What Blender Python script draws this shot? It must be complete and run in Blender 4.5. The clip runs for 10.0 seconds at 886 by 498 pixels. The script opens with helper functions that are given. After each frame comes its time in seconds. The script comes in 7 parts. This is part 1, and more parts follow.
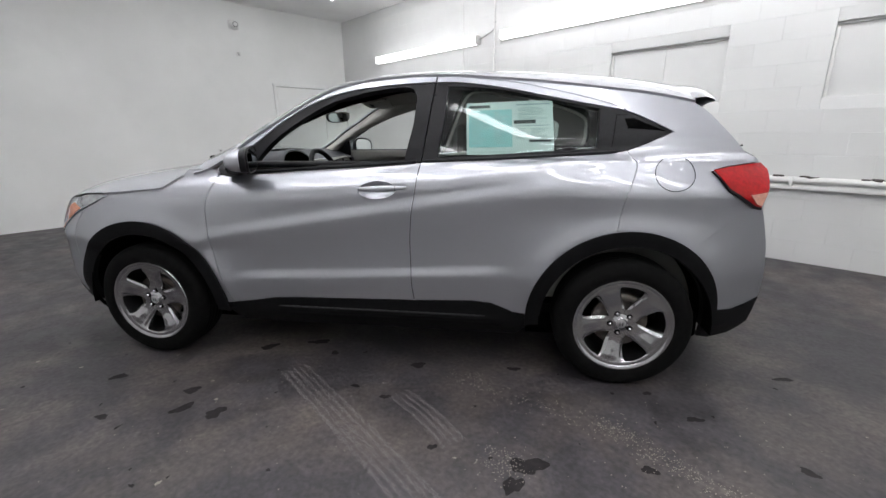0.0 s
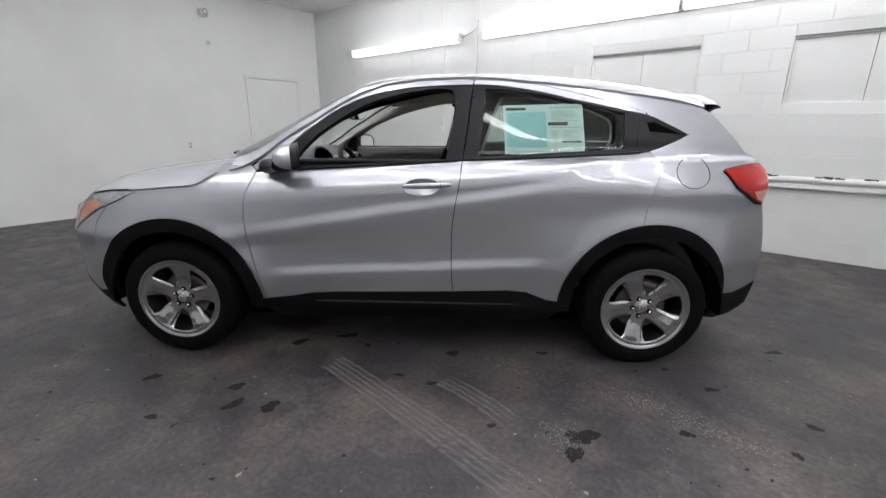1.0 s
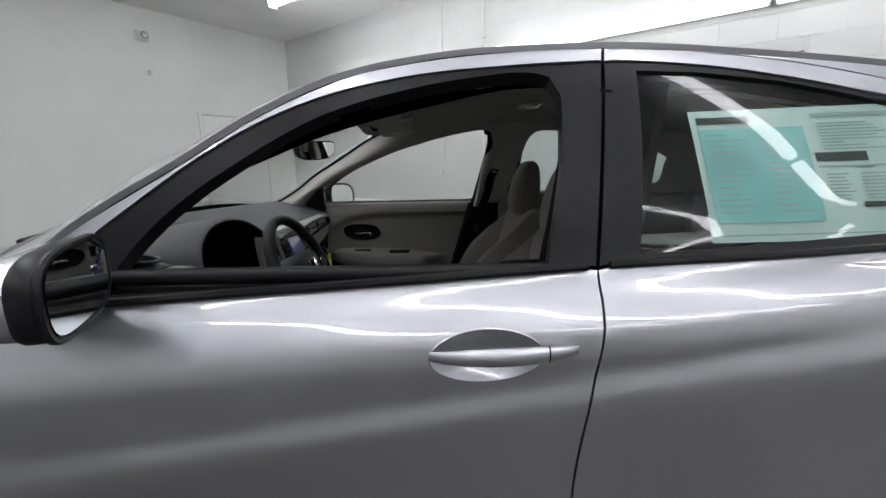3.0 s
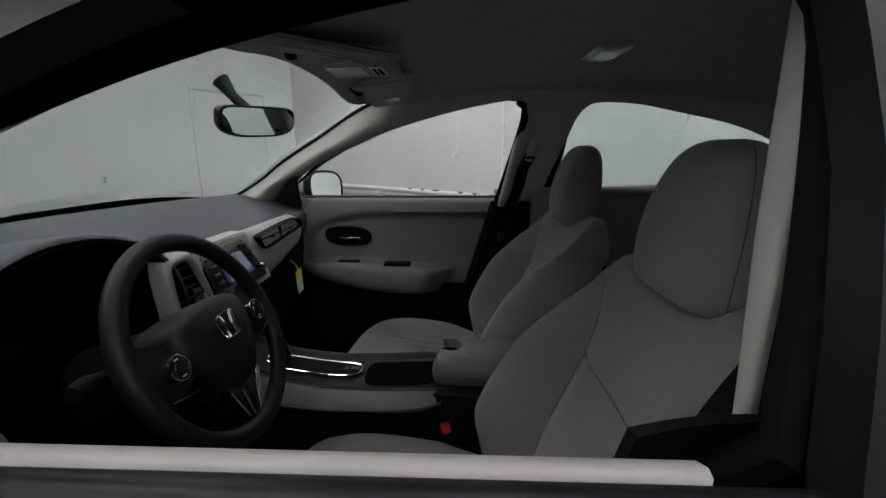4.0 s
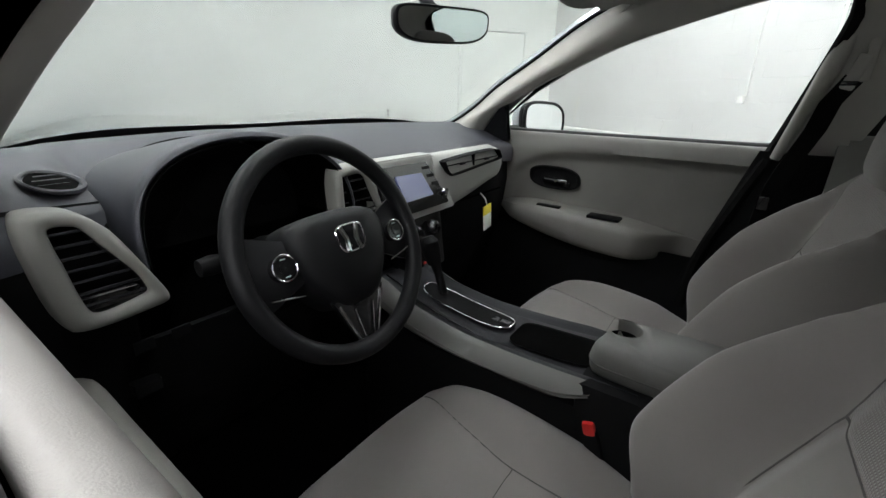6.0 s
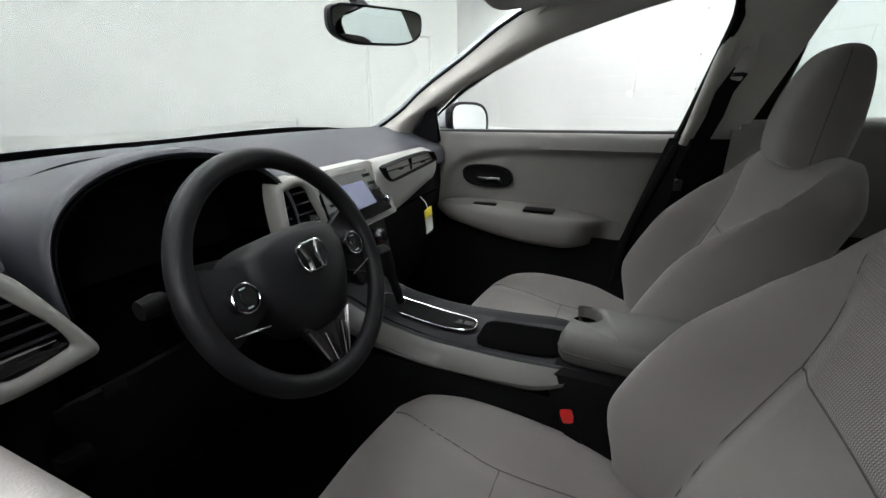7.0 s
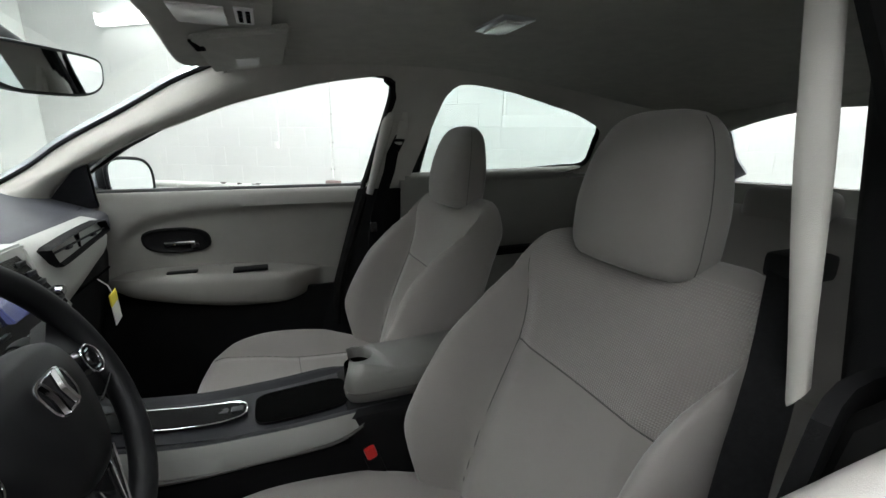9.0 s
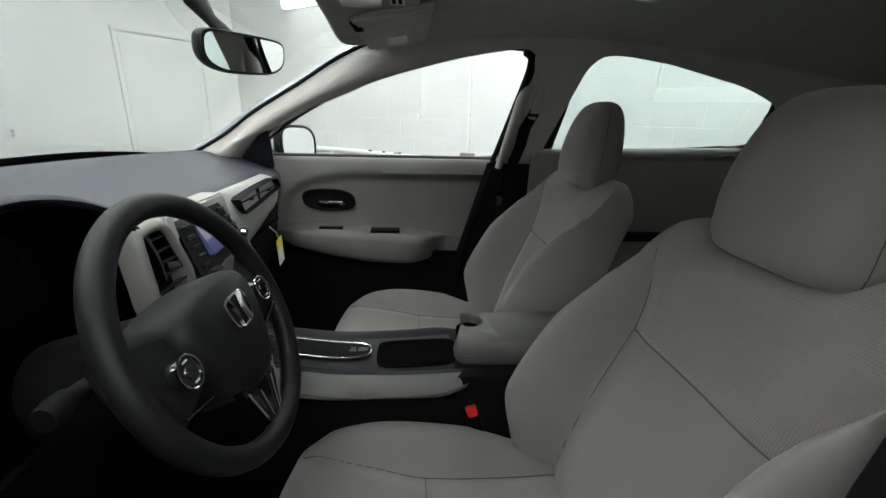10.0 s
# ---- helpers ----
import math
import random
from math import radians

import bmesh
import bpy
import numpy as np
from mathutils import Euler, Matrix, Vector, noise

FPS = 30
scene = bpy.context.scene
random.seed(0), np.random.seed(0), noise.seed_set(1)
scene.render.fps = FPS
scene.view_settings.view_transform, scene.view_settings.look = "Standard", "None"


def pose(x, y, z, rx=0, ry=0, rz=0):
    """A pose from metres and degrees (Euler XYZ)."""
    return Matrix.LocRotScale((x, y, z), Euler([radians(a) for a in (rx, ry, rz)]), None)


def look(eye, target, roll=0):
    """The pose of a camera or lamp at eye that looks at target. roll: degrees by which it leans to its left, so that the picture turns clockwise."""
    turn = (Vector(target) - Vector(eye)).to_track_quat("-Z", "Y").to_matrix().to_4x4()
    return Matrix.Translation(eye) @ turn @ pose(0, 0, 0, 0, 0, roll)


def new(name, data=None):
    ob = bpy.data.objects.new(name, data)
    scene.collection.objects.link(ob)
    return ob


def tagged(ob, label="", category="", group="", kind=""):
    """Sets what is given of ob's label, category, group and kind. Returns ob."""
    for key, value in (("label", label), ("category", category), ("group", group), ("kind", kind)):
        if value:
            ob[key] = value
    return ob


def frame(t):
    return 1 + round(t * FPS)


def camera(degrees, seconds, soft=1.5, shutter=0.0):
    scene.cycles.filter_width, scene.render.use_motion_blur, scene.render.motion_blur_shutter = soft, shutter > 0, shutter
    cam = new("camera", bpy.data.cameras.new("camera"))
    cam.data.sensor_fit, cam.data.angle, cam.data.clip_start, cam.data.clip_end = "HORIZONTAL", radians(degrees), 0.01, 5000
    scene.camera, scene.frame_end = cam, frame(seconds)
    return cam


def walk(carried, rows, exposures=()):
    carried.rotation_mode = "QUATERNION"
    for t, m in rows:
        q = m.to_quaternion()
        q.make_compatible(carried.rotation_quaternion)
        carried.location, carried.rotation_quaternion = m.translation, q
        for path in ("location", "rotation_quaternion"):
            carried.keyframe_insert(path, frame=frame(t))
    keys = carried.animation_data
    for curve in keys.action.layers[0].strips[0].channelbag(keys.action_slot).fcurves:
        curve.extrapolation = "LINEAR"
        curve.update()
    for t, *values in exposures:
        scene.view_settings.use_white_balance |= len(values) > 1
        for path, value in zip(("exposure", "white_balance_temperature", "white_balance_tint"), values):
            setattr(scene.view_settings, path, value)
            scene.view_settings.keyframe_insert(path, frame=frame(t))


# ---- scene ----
cam = camera(92.6, 10.0)
EXPOSURES = [(0, 0.55, 6500, 10), (2.5, 0.44, 6500, 10), (3.0, 0.27, 6500, 9), (4.3, 0.36, 6500, 7), (4.6, 0.64, 6500, 5), (5.0, 0.84, 6500, 5), (5.5, 1.14, 6500, 5), (7.0, 1.60, 6500, 7), (7.5, 1.68, 6500, 6), (9.0, 1.57, 6500, 4), (10, 1.42, 6500, 2)]
PATH = [
    (0, (2.043, -2.88, 1.262), (1.745, -0.975, 0.729), -0.7),
    (0.5, (1.753, -3.01, 1.277), (1.612, -1.08, 0.771), -1.5),
    (1, (1.616, -3.041, 1.292), (1.526, -1.122, 0.734), 0.2),
    (1.5, (1.538, -2.866, 1.273), (1.465, -0.955, 0.688), -1.4),
    (2, (1.491, -2.407, 1.296), (1.325, -0.471, 0.826), -0.0),
    (2.5, (1.392, -1.942, 1.28), (1.324, 0.002, 0.816), 1.0),
    (2.9, (1.345, -1.618, 1.3), (1.33, 0.343, 0.91), -1.2),
    (3, (1.345, -1.53, 1.304), (1.313, 0.432, 0.917), -1.2),
    (3.2, (1.353, -1.361, 1.312), (1.268, 0.594, 0.9), -0.8),
    (4.3, (1.322, -0.886, 1.286), (1.239, 1.05, 0.793), 0.1),
    (4.5, (1.336, -0.848, 1.271), (1.107, 1.057, 0.708), 0.2),
    (5, (1.379, -0.781, 1.257), (0.613, 0.95, 0.611), 2.6),
    (5.5, (1.413, -0.761, 1.238), (0.379, 0.801, 0.538), 2.1),
    (5.7, (1.424, -0.752, 1.236), (0.342, 0.784, 0.55), 1.2),
    (6.8, (1.399, -0.761, 1.244), (0.469, 0.866, 0.545), 0.1),
    (7, (1.349, -0.768, 1.234), (0.586, 0.955, 0.563), -1.1),
    (7.5, (1.225, -0.805, 1.249), (1.116, 1.081, 0.593), -2.1),
    (8, (1.183, -0.818, 1.256), (1.613, 1.03, 0.622), 0.3),
    (8.5, (1.167, -0.817, 1.271), (1.897, 0.977, 0.771), 0.5),
    (9, (1.161, -0.812, 1.268), (1.893, 0.985, 0.784), 0.4),
    (9.5, (1.151, -0.816, 1.272), (1.638, 1.025, 0.66), 1.3),
    (10, (1.17, -0.841, 1.273), (1.325, 1.059, 0.666), 1.5),
]
walk(cam, [(t, look(eye, target, roll)) for t, eye, target, roll in PATH], EXPOSURES)

# ---- world, light ----
world = bpy.data.worlds.new("world")
scene.world = world
world.use_nodes = True
world.node_tree.nodes["Background"].inputs[0].default_value = (0.5, 0.5, 0.5, 1)
world.node_tree.nodes["Background"].inputs[1].default_value = 0.02
TUBE_GLOW, WALL_GLOW = 11.0, 2.4

# ---- materials ----


def mat(name, color, rough=0.5, metal=0.0, coat=0.0, spec=0.5, noise_scale=0.0, noise_amt=0.0, bump=0.0, bump_scale=200.0,
        second=None, second_scale=2.0, second_cut=(0.45, 0.7), rough_var=0.0, emit=0.0, bump_deep=0.0008):
    """A principled material with two scales of variation and fine relief."""
    m = bpy.data.materials.new(name)
    m.use_nodes = True
    nt = m.node_tree
    b = nt.nodes["Principled BSDF"]
    b.inputs["Roughness"].default_value = rough
    b.inputs["Metallic"].default_value = metal
    b.inputs["Coat Weight"].default_value = coat
    b.inputs["Coat Roughness"].default_value = 0.04
    b.inputs["Specular IOR Level"].default_value = spec
    b.inputs["Base Color"].default_value = (*color, 1)
    tc = nt.nodes.new("ShaderNodeTexCoord")
    src = None
    if noise_amt:
        n = nt.nodes.new("ShaderNodeTexNoise")
        n.inputs["Scale"].default_value = noise_scale
        n.inputs["Detail"].default_value = 6
        nt.links.new(tc.outputs["Object"], n.inputs["Vector"])
        r = nt.nodes.new("ShaderNodeMapRange")
        r.inputs["From Min"].default_value, r.inputs["From Max"].default_value = 0.3, 0.7
        r.inputs["To Min"].default_value, r.inputs["To Max"].default_value = 1 - noise_amt, 1 + noise_amt
        nt.links.new(n.outputs["Fac"], r.inputs["Value"])
        mul = nt.nodes.new("ShaderNodeMix")
        mul.data_type, mul.blend_type = "RGBA", "MULTIPLY"
        mul.inputs["Factor"].default_value = 1
        mul.inputs["A"].default_value = (*color, 1)
        nt.links.new(r.outputs["Result"], mul.inputs["B"])
        src = mul.outputs["Result"]
        if rough_var:
            rr = nt.nodes.new("ShaderNodeMapRange")
            rr.inputs["From Min"].default_value, rr.inputs["From Max"].default_value = 0.3, 0.7
            rr.inputs["To Min"].default_value, rr.inputs["To Max"].default_value = rough - rough_var, rough + rough_var
            nt.links.new(n.outputs["Fac"], rr.inputs["Value"])
            nt.links.new(rr.outputs["Result"], b.inputs["Roughness"])
    if second:
        n2 = nt.nodes.new("ShaderNodeTexNoise")
        n2.inputs["Scale"].default_value = second_scale
        n2.inputs["Detail"].default_value = 8
        n2.inputs["Roughness"].default_value = 0.65
        nt.links.new(tc.outputs["Object"], n2.inputs["Vector"])
        r2 = nt.nodes.new("ShaderNodeMapRange")
        r2.inputs["From Min"].default_value, r2.inputs["From Max"].default_value = second_cut
        nt.links.new(n2.outputs["Fac"], r2.inputs["Value"])
        mx = nt.nodes.new("ShaderNodeMix")
        mx.data_type = "RGBA"
        mx.inputs["A"].default_value = (*color, 1)
        if src:
            nt.links.new(src, mx.inputs["A"])
        mx.inputs["B"].default_value = (*second, 1)
        nt.links.new(r2.outputs["Result"], mx.inputs["Factor"])
        src = mx.outputs["Result"]
    if src:
        nt.links.new(src, b.inputs["Base Color"])
    if bump:
        n3 = nt.nodes.new("ShaderNodeTexNoise")
        n3.inputs["Scale"].default_value = bump_scale
        n3.inputs["Detail"].default_value = 4
        nt.links.new(tc.outputs["Object"], n3.inputs["Vector"])
        bp = nt.nodes.new("ShaderNodeBump")
        bp.inputs["Strength"].default_value = bump
        bp.inputs["Distance"].default_value = bump_deep
        nt.links.new(n3.outputs["Fac"], bp.inputs["Height"])
        nt.links.new(bp.outputs["Normal"], b.inputs["Normal"])
    if emit:
        b.inputs["Emission Color"].default_value = (0.985, 0.985, 1.02, 1)
        b.inputs["Emission Strength"].default_value = emit
    return m


def glass_mat(name, tint, rough=0.0):
    """Thin automotive glass: clear tinted transmission with a sharp gloss."""
    m = bpy.data.materials.new(name)
    m.use_nodes = True
    nt = m.node_tree
    nt.nodes.clear()
    out = nt.nodes.new("ShaderNodeOutputMaterial")
    tr = nt.nodes.new("ShaderNodeBsdfTransparent")
    tr.inputs[0].default_value = (*tint, 1)
    gl = nt.nodes.new("ShaderNodeBsdfGlossy")
    gl.inputs["Roughness"].default_value = 0.02
    lw = nt.nodes.new("ShaderNodeLayerWeight")
    lw.inputs["Blend"].default_value = 0.5
    pw = nt.nodes.new("ShaderNodeMath")
    pw.operation, pw.inputs[1].default_value = "POWER", 4.5
    nt.links.new(lw.outputs["Facing"], pw.inputs[0])
    fr = nt.nodes.new("ShaderNodeMapRange")
    fr.inputs["To Min"].default_value, fr.inputs["To Max"].default_value = 0.045, 0.95
    nt.links.new(pw.outputs[0], fr.inputs["Value"])
    mix = nt.nodes.new("ShaderNodeMixShader")
    nt.links.new(fr.outputs["Result"], mix.inputs[0])
    nt.links.new(tr.outputs[0], mix.inputs[1])
    nt.links.new(gl.outputs[0], mix.inputs[2])
    nt.links.new(mix.outputs[0], out.inputs[0])
    return m


def fabric_mat(name, color, scale=900.0, weave=0.25, shade=0.0):
    """Woven seat cloth: fine cross weave in relief and colour."""
    m = mat(name, color, 0.92, spec=0.15, noise_scale=3, noise_amt=0.07)
    nt = m.node_tree
    b = nt.nodes["Principled BSDF"]
    b.inputs["Sheen Weight"].default_value = 0.25
    tc = nt.nodes.new("ShaderNodeTexCoord")
    hs = []
    for axis in "YZ":
        w = nt.nodes.new("ShaderNodeTexWave")
        w.bands_direction = axis
        w.inputs["Scale"].default_value = scale / 6.3
        w.inputs["Distortion"].default_value = 1.0
        nt.links.new(tc.outputs["Object"], w.inputs["Vector"])
        hs.append(w)
    mm = nt.nodes.new("ShaderNodeMath")
    mm.operation = "MULTIPLY"
    nt.links.new(hs[0].outputs["Fac"], mm.inputs[0])
    nt.links.new(hs[1].outputs["Fac"], mm.inputs[1])
    # grooves of the weave darkened in the base colour, as shade
    if shade:
        dim = nt.nodes.new("ShaderNodeMapRange")
        dim.inputs["To Min"].default_value = 1 - shade
        nt.links.new(mm.outputs[0], dim.inputs["Value"])
        rib = nt.nodes.new("ShaderNodeMix")
        rib.data_type, rib.blend_type = "RGBA", "MULTIPLY"
        rib.inputs["Factor"].default_value = 1
        nt.links.new(b.inputs["Base Color"].links[0].from_socket, rib.inputs["A"])
        nt.links.new(dim.outputs["Result"], rib.inputs["B"])
        nt.links.new(rib.outputs["Result"], b.inputs["Base Color"])
    bp = nt.nodes.new("ShaderNodeBump")
    bp.inputs["Strength"].default_value = weave
    bp.inputs["Distance"].default_value = 0.002
    nt.links.new(mm.outputs[0], bp.inputs["Height"])
    nt.links.new(bp.outputs["Normal"], b.inputs["Normal"])
    return m


M = {}
M["paint"] = mat("silver_paint", (0.475, 0.487, 0.525), 0.44, 0.93, coat=1.0, noise_scale=900, noise_amt=0.06)
M["paint"].node_tree.nodes["Principled BSDF"].inputs["Coat Roughness"].default_value = 0.006
M["black_gloss"] = mat("black_gloss", (0.012, 0.012, 0.013), 0.12, coat=0.6)
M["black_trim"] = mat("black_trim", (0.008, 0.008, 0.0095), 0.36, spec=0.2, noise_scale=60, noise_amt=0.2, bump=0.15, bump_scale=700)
M["clad"] = mat("cladding_plastic", (0.0045, 0.0045, 0.005), 0.55, spec=0.14, noise_scale=40, noise_amt=0.25, bump=0.3, bump_scale=900)
M["rubber"] = mat("tyre_rubber", (0.0035, 0.0035, 0.0035), 0.8, spec=0.10, noise_scale=30, noise_amt=0.3, bump=0.2, bump_scale=300, second=(0.007, 0.0065, 0.006), second_scale=6, second_cut=(0.55, 0.9))
M["alloy"] = mat("wheel_alloy", (0.42, 0.42, 0.43), 0.15, 0.95, noise_scale=20, noise_amt=0.08, coat=0.4)
M["alloy_dark"] = mat("wheel_barrel", (0.035, 0.035, 0.037), 0.38, 0.7, noise_scale=20, noise_amt=0.2)
M["steel"] = mat("brake_steel", (0.12, 0.11, 0.10), 0.4, 0.9, noise_scale=40, noise_amt=0.3, second=(0.05, 0.035, 0.028), second_scale=9)
M["chrome"] = mat("chrome", (0.8, 0.8, 0.82), 0.08, 1.0)
M["red_lens"] = mat("red_lens", (0.36, 0.003, 0.005), 0.3, coat=0.6, spec=0.2, noise_scale=60, noise_amt=0.25)
M["amber_lens"] = mat("amber_lens", (0.62, 0.22, 0.12), 0.15, coat=1.0, noise_scale=50, noise_amt=0.2)
M["pink_lens"] = mat("pale_lens", (0.62, 0.32, 0.24), 0.15, coat=1.0, noise_scale=50, noise_amt=0.15)
M["clear_lens"] = mat("lamp_lens", (0.45, 0.46, 0.48), 0.1, 0.6, coat=1.0, noise_scale=30, noise_amt=0.35)
M["glass"] = glass_mat("clear_glass", (0.96, 0.985, 0.97))
M["privacy"] = glass_mat("tinted_glass", (0.62, 0.70, 0.67))
M["mirror"] = mat("mirror_glass", (0.85, 0.88, 0.88), 0.02, 1.0)
M["wall"] = mat("white_block_paint", (0.64, 0.645, 0.635), 0.55, noise_scale=1.1, noise_amt=0.05, bump=0.25, bump_scale=90, bump_deep=0.003, second=(0.56, 0.56, 0.545), second_scale=0.8, second_cut=(0.55, 0.85))
M["wall_plain"] = mat("white_board_paint", (0.82, 0.83, 0.81), 0.5, noise_scale=0.9, noise_amt=0.05, bump=0.12, bump_scale=60, second=(0.74, 0.75, 0.73), second_scale=0.7, second_cut=(0.5, 0.85))
M["floor"] = mat("floor_concrete", (0.0385, 0.0345, 0.0385), 0.5, noise_scale=7.0, noise_amt=0.40, bump=0.4, bump_scale=45, bump_deep=0.003, second=(0.118, 0.097, 0.085), second_scale=1.6, second_cut=(0.46, 0.74), rough_var=0.12)
M["ceiling"] = mat("ceiling_paint", (0.88, 0.88, 0.875), 0.7, noise_scale=1.5, noise_amt=0.05, bump=0.2, bump_scale=50)
M["trim_white"] = mat("white_enamel", (0.75, 0.75, 0.73), 0.35, noise_scale=6, noise_amt=0.06, bump=0.1, bump_scale=80)
M["stain"] = mat("oil_stain", (0.016, 0.013, 0.014), 0.65, spec=0.25, noise_scale=30, noise_amt=0.4)
M["speck"] = mat("pale_speck", (0.27, 0.245, 0.215), 0.8)
M["tread"] = mat("tyre_track_dust", (0.27, 0.240, 0.240), 0.75, noise_scale=18, noise_amt=0.2, second=(0.17, 0.15, 0.152), second_scale=9, second_cut=(0.5, 0.8))
M["box_brown"] = mat("brown_box", (0.22, 0.16, 0.15), 0.6, noise_scale=20, noise_amt=0.15)
# grey coloured into the flush door's gap as soft shade
M["shadow_soft"] = mat("door_gap_shade", (0.48, 0.48, 0.47), 0.9)
M["blue_plastic"] = mat("blue_plastic", (0.25, 0.42, 0.60), 0.5, noise_scale=8, noise_amt=0.1)
M["grime"] = mat("flaked_grime", (0.07, 0.06, 0.055), 0.9, noise_scale=50, noise_amt=0.4)
# near black for joints, and for shade coloured into hollows and the underside
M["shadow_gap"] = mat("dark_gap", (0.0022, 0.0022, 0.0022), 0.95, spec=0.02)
M["tube"] = mat("lamp_diffuser", (0.9, 0.9, 0.9), 0.4, emit=TUBE_GLOW)
M["tube_wall"] = mat("wall_lamp_diffuser", (0.9, 0.9, 0.9), 0.4, emit=WALL_GLOW)
M["grey_steel"] = mat("grey_steel", (0.35, 0.35, 0.34), 0.45, 0.4, noise_scale=20, noise_amt=0.15)

nt = M["tread"].node_tree
tn = nt.nodes.new("ShaderNodeTexNoise")
tn.inputs["Scale"].default_value, tn.inputs["Detail"].default_value = 60.0, 6.0
tr = nt.nodes.new("ShaderNodeMapRange")
tr.inputs["From Min"].default_value, tr.inputs["From Max"].default_value = 0.42, 0.60
tr.inputs["To Max"].default_value = 0.62
nt.links.new(tn.outputs["Fac"], tr.inputs["Value"])
nt.links.new(tr.outputs["Result"], nt.nodes["Principled BSDF"].inputs["Alpha"])

M["paint"].node_tree.nodes["Principled BSDF"].inputs["Coat IOR"].default_value = 1.8
# fine dirt in the concrete, and scuffed paler drifts
nt = M["floor"].node_tree
pb = nt.nodes["Principled BSDF"]
tc = nt.nodes.new("ShaderNodeTexCoord")
base = pb.inputs["Base Color"].links[0].from_socket
for sc_, lo, hi, dist in ((42.0, 0.72, 1.32, 0.0), (0.55, 0.78, 1.22, 1.5), (13.0, 0.82, 1.2, 2.5)):
    dn = nt.nodes.new("ShaderNodeTexNoise")
    dn.inputs["Scale"].default_value, dn.inputs["Detail"].default_value, dn.inputs["Distortion"].default_value = sc_, 9.0, dist
    nt.links.new(tc.outputs["Object"], dn.inputs["Vector"])
    dr = nt.nodes.new("ShaderNodeMapRange")
    dr.inputs["From Min"].default_value, dr.inputs["From Max"].default_value = 0.32, 0.68
    dr.inputs["To Min"].default_value, dr.inputs["To Max"].default_value = lo, hi
    nt.links.new(dn.outputs["Fac"], dr.inputs["Value"])
    dm_ = nt.nodes.new("ShaderNodeMix")
    dm_.data_type, dm_.blend_type = "RGBA", "MULTIPLY"
    dm_.inputs["Factor"].default_value = 1
    nt.links.new(base, dm_.inputs["A"])
    nt.links.new(dr.outputs["Result"], dm_.inputs["B"])
    base = dm_.outputs["Result"]
nt.links.new(base, pb.inputs["Base Color"])

# cabin
M["hood_vinyl"] = mat("gauge_hood_vinyl", (0.010, 0.010, 0.0125), 0.6, spec=0.25, noise_scale=12, noise_amt=0.10, bump=0.35, bump_scale=900)
M["vinyl_dark"] = mat("dash_vinyl", (0.030, 0.031, 0.039), 0.55, noise_scale=12, noise_amt=0.10, bump=0.35, bump_scale=900)
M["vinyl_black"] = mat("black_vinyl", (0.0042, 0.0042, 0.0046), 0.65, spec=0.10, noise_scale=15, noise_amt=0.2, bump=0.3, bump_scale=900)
M["vinyl_light"] = mat("light_vinyl", (0.190, 0.188, 0.174), 0.5, noise_scale=10, noise_amt=0.05, bump=0.3, bump_scale=800)
M["door_cloth"] = mat("door_vinyl", (0.158, 0.153, 0.140), 0.6, noise_scale=8, noise_amt=0.06, bump=0.35, bump_scale=700)
M["pillar"] = mat("pillar_trim", (0.42, 0.405, 0.375), 0.65, noise_scale=10, noise_amt=0.05, bump=0.3, bump_scale=900)
M["headliner"] = mat("headliner_cloth", (0.40, 0.395, 0.362), 0.95, spec=0.1, noise_scale=25, noise_amt=0.06, bump=0.4, bump_scale=700)
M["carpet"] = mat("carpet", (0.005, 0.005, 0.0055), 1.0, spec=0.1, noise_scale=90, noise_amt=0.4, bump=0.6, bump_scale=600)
M["seat"] = fabric_mat("seat_cloth", (0.205, 0.192, 0.182), 2400.0, 0.15)
M["seat_tex"] = fabric_mat("seat_cloth_woven", (0.226, 0.212, 0.201), 560.0, 0.55, 0.08)
# driver's door roll only: vinyl coloured paler for the lamp light on it
M["door_top_lit"] = mat("door_top_vinyl_lit", (0.30, 0.285, 0.27), 0.42, noise_scale=10, noise_amt=0.05, bump=0.3, bump_scale=800)
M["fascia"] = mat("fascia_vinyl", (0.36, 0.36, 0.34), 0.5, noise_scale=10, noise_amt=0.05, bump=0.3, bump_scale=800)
# console and armrest: pale vinyl darkened in colour for the shade between the seats
M["pad"] = mat("console_vinyl_shaded", (0.088, 0.086, 0.080), 0.5, noise_scale=10, noise_amt=0.06, bump=0.3, bump_scale=800)
M["seam"] = mat("seam_thread", (0.07, 0.067, 0.064), 0.9)
M["belt"] = mat("belt_webbing", (0.006, 0.006, 0.0065), 0.85, spec=0.08, noise_scale=200, noise_amt=0.3, bump=0.4, bump_scale=500)
M["red_plastic"] = mat("red_plastic", (0.55, 0.02, 0.02), 0.35, noise_scale=30, noise_amt=0.08)
M["screen_on"] = mat("display_lit", (0.03, 0.04, 0.12), 0.1, coat=1.0, emit=0.0)
M["screen_on"].node_tree.nodes["Principled BSDF"].inputs["Emission Color"].default_value = (0.22, 0.24, 0.50, 1)
M["screen_on"].node_tree.nodes["Principled BSDF"].inputs["Emission Strength"].default_value = 0.06
M["screen_on"].node_tree.nodes["Principled BSDF"].inputs["Coat IOR"].default_value = 1.5
M["wheel_skin"] = mat("wheel_urethane", (0.0058, 0.0058, 0.0068), 0.5, spec=0.24, noise_scale=20, noise_amt=0.15, bump=0.2, bump_scale=900)
M["satin"] = mat("satin_silver", (0.45, 0.45, 0.46), 0.3, 0.8)
M["lamp_lens"] = mat("cabin_lamp_lens", (0.85, 0.85, 0.83), 0.25, 0.35)
M["paper"] = mat("sticker_paper", (0.62, 0.74, 0.72), 0.6, noise_scale=30, noise_amt=0.03)
